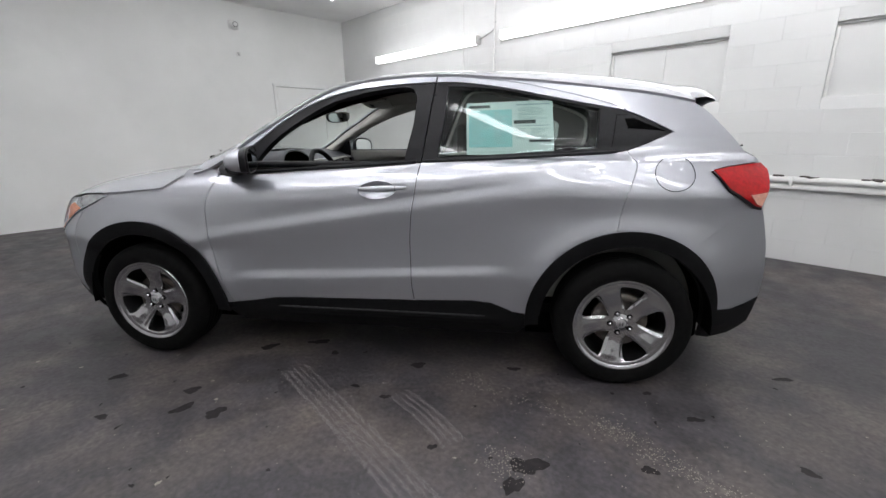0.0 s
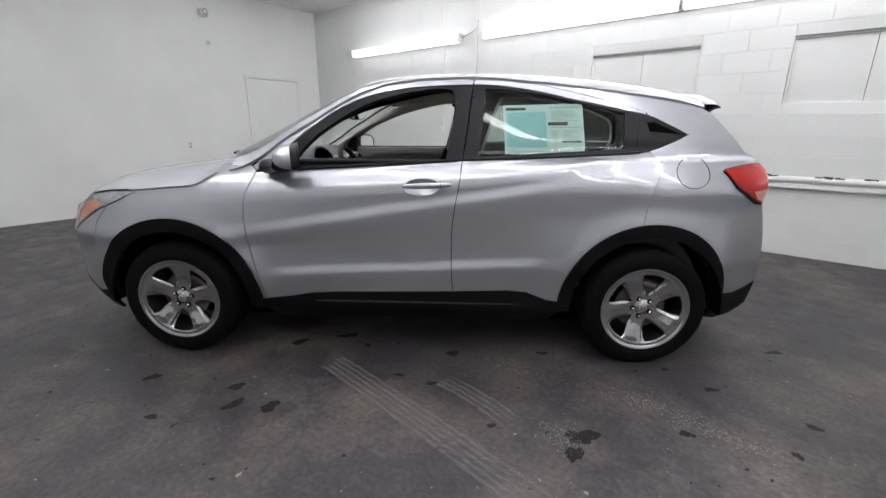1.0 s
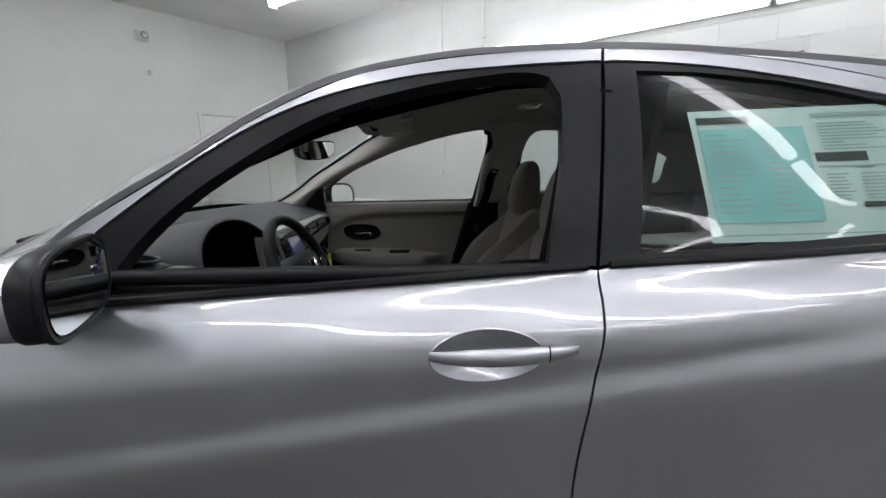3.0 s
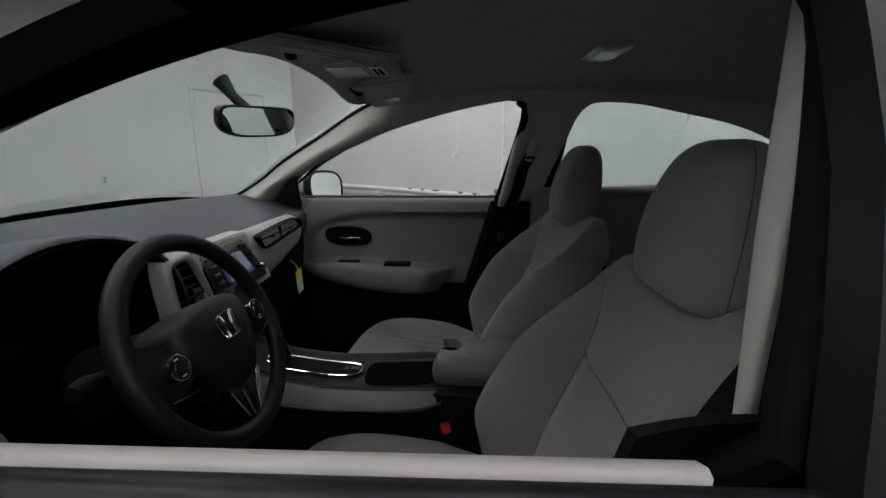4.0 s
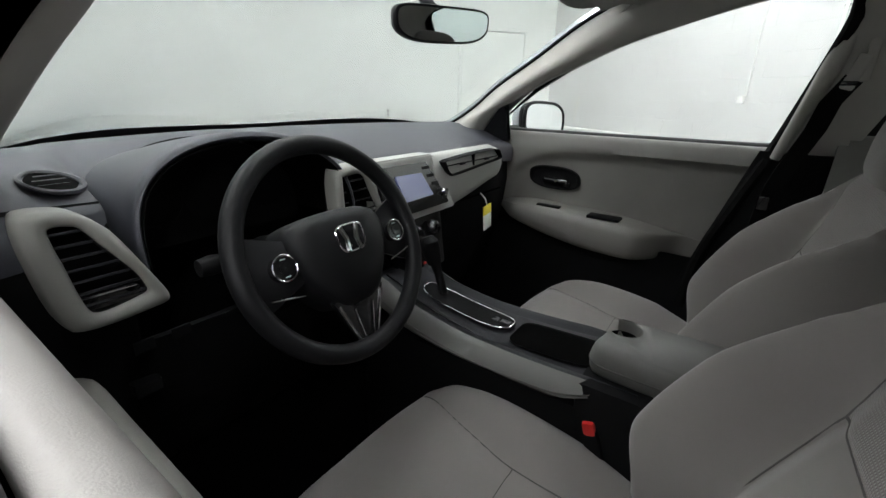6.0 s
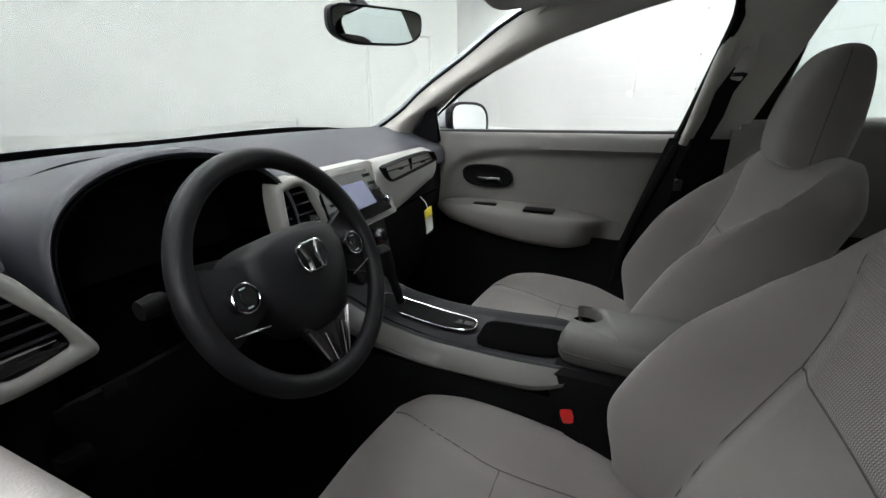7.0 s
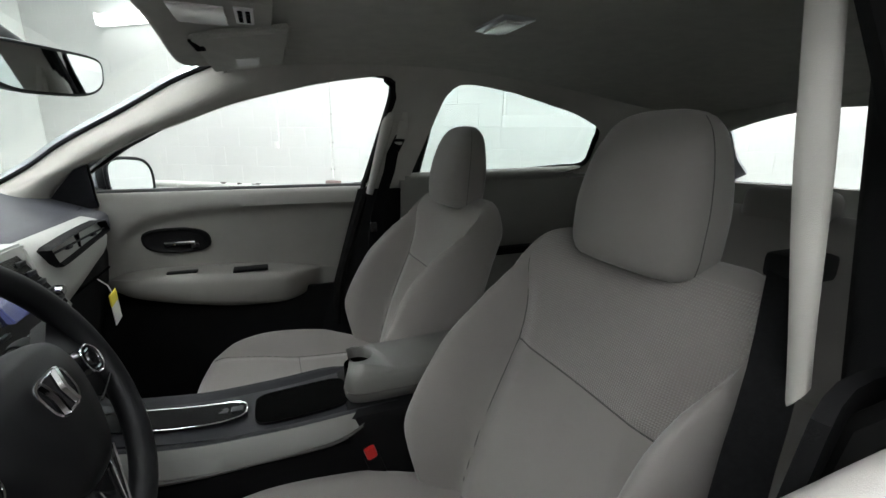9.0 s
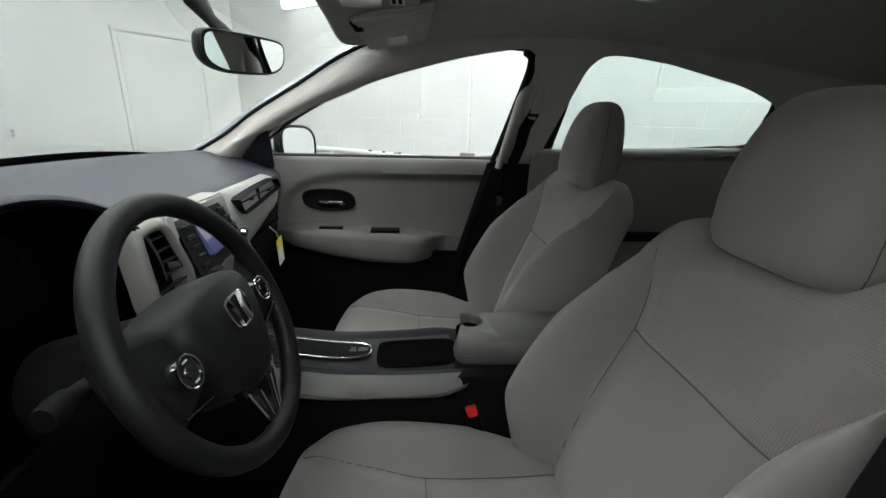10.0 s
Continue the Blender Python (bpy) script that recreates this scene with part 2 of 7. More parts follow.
M["paper_teal"] = mat("sticker_teal", (0.30, 0.62, 0.62), 0.6, noise_scale=9, noise_amt=0.12)
M["ink"] = mat("print_ink", (0.05, 0.06, 0.06), 0.7)
M["ink_grey"] = mat("print_grey", (0.38, 0.48, 0.47), 0.7)
M["yellow"] = mat("yellow_card", (0.75, 0.62, 0.05), 0.6)
M["card"] = mat("white_card", (0.7, 0.7, 0.68), 0.6)

# ---- helpers of this scene ----


def link_mesh(name, me, material, parent, label="", sharp=38):
    me.materials.append(M[material])
    if sharp and not me.has_custom_normals:
        for p in me.polygons:
            p.use_smooth = True
        me.set_sharp_from_angle(angle=radians(sharp))
    ob = new(name, me)
    ob.parent = parent
    if label:
        ob["label"] = label
    return ob


def part(name, bm, material, parent, label="", sharp=38):
    me = bpy.data.meshes.new(name)
    bmesh.ops.recalc_face_normals(bm, faces=bm.faces)
    bm.to_mesh(me)
    bm.free()
    return link_mesh(name, me, material, parent, label, sharp)


def thing(name, label, category, m=None, group="", kind=""):
    ob = new(name)
    if m is not None:
        ob.matrix_basis = m
    return tagged(ob, label, category, group, kind)


def box(size, center=(0, 0, 0), bevel=0.0, bm=None, rot=None, seg=2):
    """A box with rounded edges, added to bm."""
    one = bmesh.new()
    bmesh.ops.create_cube(one, size=1)
    bmesh.ops.scale(one, vec=size, verts=one.verts)
    if bevel:
        bmesh.ops.bevel(one, geom=one.edges[:], offset=bevel, segments=seg, profile=0.6, affect="EDGES")
    if rot is not None:
        bmesh.ops.transform(one, matrix=rot, verts=one.verts)
    bmesh.ops.translate(one, vec=center, verts=one.verts)
    if bm is None:
        return one
    me = bpy.data.meshes.new("tmp")
    one.to_mesh(me)
    one.free()
    bm.from_mesh(me)
    bpy.data.meshes.remove(me)
    return bm


def grid(fn, us, vs, close_u=False, close_v=False, bm=None):
    """A surface of points fn(u, v)."""
    bm = bm or bmesh.new()
    rows = [[bm.verts.new(fn(u, v)) for v in vs] for u in us]
    nu, nv = len(us), len(vs)
    for i in range(nu if close_u else nu - 1):
        for j in range(nv if close_v else nv - 1):
            q = (rows[i][j], rows[(i + 1) % nu][j], rows[(i + 1) % nu][(j + 1) % nv], rows[i][(j + 1) % nv])
            try:
                bm.faces.new(q)
            except ValueError:
                pass
    return bm


def solid(bm, t):
    """Gives an open sheet a thickness."""
    bmesh.ops.recalc_face_normals(bm, faces=bm.faces)
    bmesh.ops.solidify(bm, geom=bm.faces[:], thickness=t)
    return bm


def loft(sections, cap=True, bm=None):
    """Closed rings of points joined into a skin, with capped ends."""
    bm = bm or bmesh.new()
    rings = [[bm.verts.new(p) for p in s] for s in sections]
    n = len(rings[0])
    for a, b in zip(rings, rings[1:]):
        for j in range(n):
            bm.faces.new((a[j], a[(j + 1) % n], b[(j + 1) % n], b[j]))
    if cap:
        bm.faces.new(rings[0][::-1])
        bm.faces.new(rings[-1])
    return bm


def tube(points, r, seg=8, closed=False, bm=None, flat=1.0):
    """A round bar along a line of points; flat squeezes it across."""
    pts = [Vector(p) for p in points]
    n = len(pts)
    rings, ref = [], None
    for i, p in enumerate(pts):
        a = pts[(i - 1) % n] if closed or i else pts[0]
        b = pts[(i + 1) % n] if closed or i < n - 1 else pts[-1]
        d = (b - a).normalized()
        if ref is None:
            ref = Vector((0, 0, 1)) if abs(d.z) < 0.9 else Vector((1, 0, 0))
        s = (ref - d * ref.dot(d)).normalized()
        ref = s
        t = d.cross(s)
        rr = r[i] if isinstance(r, (list, tuple)) else r
        rings.append([p + (s * math.cos(k * math.tau / seg) + t * flat * math.sin(k * math.tau / seg)) * rr for k in range(seg)])
    if closed:
        rings.append(rings[0])
        bm = loft(rings, False, bm)
        bmesh.ops.remove_doubles(bm, verts=bm.verts, dist=1e-6)
        return bm
    return loft(rings, True, bm)


def lathe(profile, axis_at, seg=48, bm=None, axis="Y"):
    """Turns (radius, along) points about an axis through axis_at."""
    ax = Vector(axis_at)

    def fn(a, k):
        r, h = profile[k]
        if axis == "Y":
            return ax + Vector((r * math.cos(a), h, r * math.sin(a)))
        if axis == "X":
            return ax + Vector((h, r * math.cos(a), r * math.sin(a)))
        return ax + Vector((r * math.cos(a), r * math.sin(a), h))

    return grid(fn, [i * math.tau / seg for i in range(seg)], range(len(profile)), close_u=True, bm=bm)


def line(pts, step=0.02):
    """A smooth curve through the points, evenly resampled (any dimension)."""
    p = np.array(pts, float)
    if len(p) == 2:
        n = max(2, int(np.linalg.norm(p[1] - p[0]) / step) + 1)
        return [tuple(p[0] + (p[1] - p[0]) * i / (n - 1)) for i in range(n)]
    q = np.vstack([2 * p[0] - p[1], p, 2 * p[-1] - p[-2]])
    out = []
    for i in range(1, len(q) - 2):
        n = max(1, int(np.linalg.norm(q[i + 1] - q[i]) / step))
        for k in range(n):
            t = k / n
            out.append(tuple(0.5 * (2 * q[i] + (q[i + 1] - q[i - 1]) * t + (2 * q[i - 1] - 5 * q[i] + 4 * q[i + 1] - q[i + 2]) * t * t
                                    + (3 * q[i] - q[i - 1] - 3 * q[i + 1] + q[i + 2]) * t ** 3)))
    out.append(tuple(p[-1]))
    return out


def smooth(a, b, v):
    t = min(max((v - a) / (b - a), 0.0), 1.0)
    return t * t * (3 - 2 * t)


def curve_fn(xs, ys):
    """A smooth function through the points that never overshoots."""
    x, y = np.array(xs, float), np.array(ys, float)
    h, d = np.diff(x), np.diff(y) / np.diff(x)
    m = np.zeros(len(x))
    m[0], m[-1] = d[0], d[-1]
    for i in range(1, len(x) - 1):
        if d[i - 1] * d[i] > 0:
            w1, w2 = 2 * h[i] + h[i - 1], h[i] + 2 * h[i - 1]
            m[i] = (w1 + w2) / (w1 / d[i - 1] + w2 / d[i])
    x, y, h, m = x.tolist(), y.tolist(), h.tolist(), m.tolist()

    def f(v):
        if v <= x[0]:
            return y[0] + m[0] * (v - x[0])
        if v >= x[-1]:
            return y[-1] + m[-1] * (v - x[-1])
        i = 0
        while v > x[i + 1]:
            i += 1
        t = (v - x[i]) / h[i]
        return ((1 + 2 * t) * (1 - t) ** 2 * y[i] + t * (1 - t) ** 2 * h[i] * m[i] + t * t * (3 - 2 * t) * y[i + 1] + t * t * (t - 1) * h[i] * m[i + 1])

    return f


def inside(poly, p):
    """Which of the points p lie in the polygon."""
    px, pz = p[:, 0], p[:, 1]
    res = np.zeros(len(p), bool)
    a = np.array(poly)
    for (x1, z1), (x2, z2) in zip(a, np.roll(a, -1, 0)):
        if z1 != z2:
            hit = ((z1 > pz) != (z2 > pz)) & (px < (x2 - x1) * (pz - z1) / (z2 - z1) + x1)
            res ^= hit
    return res


def shrink_poly(poly, d):
    a = np.array(poly)
    area = np.sum(a[:, 0] * np.roll(a[:, 1], -1) - np.roll(a[:, 0], -1) * a[:, 1])
    t = np.roll(a, -1, 0) - np.roll(a, 1, 0)
    t /= np.maximum(np.linalg.norm(t, axis=1), 1e-9)[:, None]
    nrm = np.stack([-t[:, 1], t[:, 0]], 1) * (1 if area > 0 else -1)
    return a + nrm * d


def dedupe(poly, step=0.02):
    """Closes a ring: drops doubled points and splits long stretches."""
    out = []
    for p in poly:
        if not out or math.dist(out[-1], p) > 1e-4:
            out.append(tuple(p))
    if math.dist(out[0], out[-1]) < 1e-4:
        out.pop()
    full = []
    for a, b in zip(out, out[1:] + out[:1]):
        n = max(1, int(math.dist(a, b) / step))
        full += [(a[0] + (b[0] - a[0]) * k / n, a[1] + (b[1] - a[1]) * k / n) for k in range(n)]
    return full


def panel(name, outline, surf, material, parent, sgn=-1, holes=(), step=0.025, depth=0.016, gap=0.0022, label=""):
    """A body panel: the outline (x, z) laid on the surface y = sgn * surf(x, z), with turned-in edges."""
    from mathutils.geometry import delaunay_2d_cdt
    rings = [shrink_poly(dedupe(outline, step), gap)] + [np.array(dedupe(h, step)) for h in holes]
    verts, edges = [], []
    for r in rings:
        k = len(verts)
        verts += [tuple(p) for p in r]
        edges += [(k + i, k + (i + 1) % len(r)) for i in range(len(r))]
    border = np.array(verts)
    lo, hi = rings[0].min(0), rings[0].max(0)
    g = []
    for j, z in enumerate(np.arange(lo[1], hi[1], step * 0.8)):
        for x in np.arange(lo[0] + (j % 2) * step / 2, hi[0], step):
            g.append((x, z))
    g = np.array(g)
    if len(g):
        keep = inside(rings[0], g)
        for h in rings[1:]:
            keep &= ~inside(h, g)
        g = g[keep]
    if len(g):
        far = np.array([np.min(np.sum((border - q) ** 2, 1)) for q in g]) > (0.45 * step) ** 2
        verts += [tuple(p) for p in g[far]]
    vo, _, fo, *_ = delaunay_2d_cdt([Vector(v) for v in verts], edges, [], 0, 1e-7)
    vo = np.array([tuple(v) for v in vo])
    c = np.array([vo[list(f)].mean(0) for f in fo])
    ok = inside(rings[0], c)
    for h in rings[1:]:
        ok &= ~inside(h, c)
    e = 0.004
    co, no = [], []
    for x, z in vo:
        co.append((x, sgn * surf(x, z), z))
        dx = (surf(x + e, z) - surf(x - e, z)) / (2 * e)
        dz = (surf(x, z + e) - surf(x, z - e)) / (2 * e)
        v = Vector((-dx, 1.0, -dz)).normalized()
        no.append((v.x, sgn * v.y, v.z))
    faces = []
    for f, k in zip(fo, ok):
        if k:
            a, b, cc = (Vector(co[i]) for i in f[:3])
            nn = (b - a).cross(cc - a)
            faces.append(tuple(f) if nn.y * sgn > 0 else tuple(f)[::-1])
    used = {}
    for f in faces:
        for a, b in zip(f, f[1:] + f[:1]):
            used[(a, b)] = 1
    for (a, b) in [k for k in used if (k[1], k[0]) not in used]:
        i = len(co)
        pa, pb, na, nb = co[a], co[b], Vector(no[a]), Vector(no[b])
        t = (Vector(pb) - Vector(pa))
        side = t.cross(na + nb)
        if side.length < 1e-9:
            continue
        side.normalize()
        co += [pa, pb, tuple(Vector(pb) - nb * depth), tuple(Vector(pa) - na * depth)]
        no += [tuple(side)] * 4
        faces.append((i, i + 3, i + 2, i + 1))
    me = bpy.data.meshes.new(name)
    me.from_pydata(co, [], faces)
    for p in me.polygons:
        p.use_smooth = True
    me.normals_split_custom_set_from_vertices(no)
    return link_mesh(name, me, material, parent, label)

# ---- the room: u runs along the block wall, n towards it ----
CU, SU = 0.804, 0.595
WALL_N, WALL_U, CEIL = 4.10, -4.76, 3.40
FAR_U, FAR_N = 7.6, -4.6


def room(u, n, z):
    return Vector((CU * u + SU * n, -SU * u + CU * n, z))


ROOM = Matrix(((CU, SU, 0, 0), (-SU, CU, 0, 0), (0, 0, 1, 0), (0, 0, 0, 1)))


def setting(name, bm, material, label, category, sharp=38):
    ob = part(name, bm, material, None, "", sharp)
    ob.matrix_basis = ROOM
    return tagged(ob, label, category, kind="structure")


T = 0.2
setting("floor", box((FAR_U - WALL_U + 2 * T, WALL_N - FAR_N + 2 * T, 0.2), ((FAR_U + WALL_U) / 2, (WALL_N + FAR_N) / 2, -0.1)), "floor",
        "dark grey sealed concrete floor with brown stains and tyre marks", "floor")
setting("ceiling", box((FAR_U - WALL_U + 2 * T, WALL_N - FAR_N + 2 * T, 0.2), ((FAR_U + WALL_U) / 2, (WALL_N + FAR_N) / 2, CEIL + 0.1)), "ceiling",
        "plain white painted ceiling of the garage", "ceiling")
setting("wall_west", box((T, WALL_N - FAR_N + 2 * T, CEIL), (WALL_U - T / 2, (WALL_N + FAR_N) / 2, CEIL / 2)), "wall_plain",
        "smooth white painted garage wall", "wall")
setting("wall_east", box((T, WALL_N - FAR_N + 2 * T, CEIL), (FAR_U + T / 2, (WALL_N + FAR_N) / 2, CEIL / 2)), "wall_plain",
        "smooth white painted garage wall", "wall")
setting("wall_south", box((FAR_U - WALL_U, T, CEIL), ((FAR_U + WALL_U) / 2, FAR_N - T / 2, CEIL / 2)), "wall",
        "white painted garage wall", "wall")

# the block wall with two blocked-up window recesses
WINDOWS = [(0.93, 2.11), (2.90, 4.08)]
WZ0, WZ1, REC = 1.52, 2.13, 0.05
bm = bmesh.new()
edges_u = [WALL_U] + [e for w in WINDOWS for e in w] + [FAR_U]
mid = WALL_N + T / 2
for k in range(0, len(edges_u), 2):
    a, b = edges_u[k], edges_u[k + 1]
    box((b - a, T, CEIL), ((a + b) / 2, mid, CEIL / 2), 0.004, bm)
for a, b in WINDOWS:
    box((b - a, T, WZ0), ((a + b) / 2, mid, WZ0 / 2), 0.004, bm)
    box((b - a, T, CEIL - WZ1), ((a + b) / 2, mid, (CEIL + WZ1) / 2), 0.004, bm)
setting("wall_north", bm, "wall", "white painted concrete block wall with filled window openings", "wall")
for i, (a, b) in enumerate(WINDOWS):
    mid_u = (a + b) / 2
    w = thing(f"window_{i + 1}", "blocked-up window recess filled with white painted boards", "window", kind="structure")
    w.matrix_basis = ROOM
    for c0, c1 in ((a, mid_u), (mid_u, b)):
        part("board", box((c1 - c0 - 0.004, 0.03, WZ1 - WZ0), ((c0 + c1) / 2, WALL_N + REC + 0.015, (WZ0 + WZ1) / 2), 0.003), "wall", w)
    part("lintel_strip", box((b - a, 0.02, 0.022), (mid_u, WALL_N + REC - 0.012, WZ1 - 0.013), 0.003), "grey_steel", w)
    part("jamb_strip", box((0.022, 0.02, WZ1 - WZ0 - 0.03), (a + 0.013, WALL_N + REC - 0.012, (WZ0 + WZ1) / 2 - 0.013), 0.003), "trim_white", w)

# ---- the car: x runs back from the front axle, the driver sits at -y ----
car = thing("car", "silver compact crossover car parked diagonally with its driver's window open", "car")

ARCH_F, ARCH_R, HUB_Z = (0.015, 0.335), (2.615, 0.335), 0.333
UPPER = curve_fn([0.0, 0.1, 0.2, 0.3, 0.4, 0.46, 0.54], [0.795, 0.758, 0.715, 0.668, 0.612, 0.57, 0.49])
side_cache = {}


def side_profile(xq):
    """The body's half width over height at one station, with its three creases."""
    key = round(xq, 3)
    if key not in side_cache:
        c = min(max(key, 0.25), 2.35)
        zl, zm = 0.465 + 0.054 * c, 0.672 + 0.1525 * c
        zu = max(0.873 + 0.0805 * c, zm + 0.075)
        zb = 1.03 + 0.055 * c - 0.004 * c * c
        w = smooth(0.1, 0.9, key) * (1 - 0.75 * smooth(1.7, 2.3, key))
        lw = smooth(0.45, 0.75, key) * (1 - smooth(1.9, 2.15, key))
        zs = [0.10, 0.22, 0.30, zl - 0.10, zl - 0.008, zl + 0.05, (zl + zm) / 2 + 0.03, zm - 0.012, zm + 0.045, zu - 0.014, zu + 0.024, (zu + zb) / 2 + 0.015, zb]
        ys = [0.735, 0.80, 0.842, 0.858, 0.868, 0.868 - 0.010 * lw, 0.866, 0.879, 0.879 - 0.007 * w - 0.002, 0.874 - 0.002 * w, 0.868, 0.838, 0.797]
        zs2, ys2 = list(zs), list(ys)
        for d in (0.1, 0.2, 0.3, 0.4, 0.46, 0.54):
            zs2.append(zb + d * (1.60 - zb) / 0.50)
            ys2.append(UPPER(d))
        side_cache[key] = curve_fn(zs2, ys2)
    return side_cache[key]


def body(x, z):
    """Half width of the body at (x, z)."""
    y = side_profile(x)(z)
    rx = x + 0.75 * max(0.0, z - 1.02) * smooth(1.02, 1.25, z) * 0.75 * smooth(2.4, 3.0, x)
    if rx > 2.4:
        y -= 0.27 * (rx - 2.4) ** 2.2 * (1 - 0.5 * smooth(1.08, 1.2, z))
    if x > 1.5:
        y -= 0.09 * ((x - 1.5) / 1.3) ** 1.6 * smooth(0.95, 1.2, z)
    fx = x - 0.10 * smooth(0.62, 0.98, z) - 0.06 * smooth(0.45, 0.22, z)
    if fx < 0.2:
        y -= 0.30 * ((0.2 - fx) / 1.0) ** 4.4
    for cx, cz in (ARCH_F, ARCH_R):
        r = math.hypot(x - cx, z - cz)
        y += 0.012 * math.exp(-((r - 0.47) / 0.07) ** 2) * smooth(0.3, 0.5, z)
    return y


FGAP = [(0.508, 1.058), (0.486, 0.998), (0.464, 0.941), (0.448, 0.851), (0.447, 0.740), (0.464, 0.610), (0.493, 0.463), (0.525, 0.348)]
MGAP = [(1.609, 1.116), (1.594, 0.994), (1.573, 0.880), (1.559, 0.742), (1.558, 0.60), (1.561, 0.50), (1.571, 0.400)]
RGAP = [(2.597, 1.165), (2.618, 1.119), (2.613, 1.078), (2.585, 1.001), (2.560, 0.906), (2.546, 0.806)]
DLO_TOP = [(0.508, 1.060), (0.577, 1.113), (0.73, 1.232), (0.849, 1.320), (0.973, 1.394), (1.1, 1.445), (1.231, 1.476), (1.38, 1.494), (1.661, 1.506),
           (1.855, 1.494), (2.028, 1.467), (2.2, 1.430), (2.4, 1.389), (2.6, 1.350), (2.71, 1.305), (2.824, 1.252)]
DLO_BOT = [(2.824, 1.252), (2.705, 1.203), (2.604, 1.169), (2.508, 1.157), (2.3, 1.147), (2.0, 1.134), (1.61, 1.120), (1.24, 1.098), (0.93, 1.080), (0.7, 1.066), (0.508, 1.054)]
RAIL = [(0.49, 1.085), (0.56, 1.140), (0.649, 1.209), (0.825, 1.316), (0.972, 1.408), (1.121, 1.477), (1.242, 1.507), (1.425, 1.529), (1.669, 1.535), (2.004, 1.508), (2.306, 1.444), (2.582, 1.369)]
ROOF_EDGE = [(1.669, 1.535), (2.004, 1.512), (2.25, 1.487), (2.5, 1.455), (2.785, 1.418), (2.94, 1.388)]
WIN_F = [(0.685, 1.080), (0.79, 1.208), (0.915, 1.302), (1.09, 1.398), (1.266, 1.450), (1.40, 1.472), (1.495, 1.480), (1.552, 1.468), (1.570, 1.43), (1.562, 1.30), (1.520, 1.110)]
WIN_F = [(x, z + 0.006 * smooth(1.2, 1.4, z)) for x, z in WIN_F]
WIN_F = line(WIN_F[:-1], 0.025) + WIN_F[-1:]
WIN_R = [(1.729, 1.485), (1.857, 1.479), (2.022, 1.458), (2.184, 1.422), (2.348, 1.388), (2.47, 1.362), (2.456, 1.179), (1.69, 1.139), (1.714, 1.305)]

WIN_P = [(0.585, 1.080), (0.625, 1.138), (0.70, 1.198), (0.80, 1.266), (0.90, 1.320), (1.09, 1.408)] + [p for i, p in enumerate(WIN_F) if p[0] > 1.25 or i > 30]


def ease(a):
    return line(a, 0.02)


def upto(pts, x):
    return [p for p in pts if p[0] < x - 0.003]


def past(pts, x):
    return [p for p in pts if p[0] > x + 0.003]


def ring(c, r, a0, a1, n=40):
    return [(c[0] + r * math.cos(radians(a0 + (a1 - a0) * k / n)), c[1] + r * math.sin(radians(a0 + (a1 - a0) * k / n))) for k in range(n + 1)]


def arc_between(c, r, p, q, over=True):
    """Points on the circle from near p to near q over the top."""
    a0, a1 = (math.degrees(math.atan2(s[1] - c[1], s[0] - c[0])) for s in (p, q))
    if a0 < -90:
        a0 += 360
    if a1 < -90:
        a1 += 360
    return ring(c, r, a0, a1, 24)


SILL_F = [(0.525, 0.348), (0.66, 0.366), (0.78, 0.388), (0.90, 0.396), (1.571, 0.412)]
SILL_R = [(1.571, 0.412), (1.874, 0.424), (1.97, 0.416), (2.03, 0.392), (2.08, 0.372), (2.165, 0.360)]
ARCH_TOP_R = arc_between(ARCH_R, 0.470, (2.165, 0.360), (2.546, 0.806))
ARCH_BACK_R = arc_between(ARCH_R, 0.470, (2.546, 0.806), (2.90, 0.715))
TAIL = [(2.974, 1.080), (3.05, 1.092), (3.137, 1.100), (3.235, 1.106), (3.27, 1.072), (3.255, 0.99), (3.225, 0.894), (3.185, 0.906), (3.047, 0.991)]
FRONT_DOOR = SILL_F + ease(MGAP)[::-1] + upto(ease(DLO_BOT), 1.609) + ease(FGAP)
REAR_DOOR = SILL_R + ARCH_TOP_R + ease(RGAP)[::-1] + [p for p in ease(DLO_BOT) if 1.612 < p[0] < 2.594] + ease(MGAP)
FRONT_TOP = upto(ease(DLO_TOP), 1.661) + [(1.662, 1.506), (1.667, 1.535)] + upto(ease(RAIL), 1.669)[::-1]
REAR_TOP = [(1.670, 1.535), (1.665, 1.506)] + [p for p in ease(DLO_TOP) if 1.668 < p[0] < 2.59] + [p for p in ease(RAIL) if p[0] > 1.673][::-1]
FRONT_TRIM = upto(ease(DLO_BOT), 1.612)[::-1] + [(1.610, 1.120), (1.663, 1.506)] + upto(ease(DLO_TOP), 1.661)[::-1]
REAR_TRIM = [p for p in ease(DLO_BOT) if p[0] > 1.615][::-1] + past(ease(DLO_TOP), 1.668)[::-1] + [(1.666, 1.506), (1.613, 1.120)]
FENDER = arc_between(ARCH_F, 0.470, (0.495, 0.345), (-0.425, 0.50)) + [(-0.47, 0.64), (-0.42, 0.775), (-0.33, 0.868)] + ease([(-0.33, 0.868), (-0.235, 0.905), (-0.139, 0.948), (0.057, 0.966), (0.183, 0.975), (0.268, 1.025), (0.316, 1.085)]) \
    + [(0.40, 1.088), (0.49, 1.083)] + ease(FGAP) + [(0.51, 0.345)]
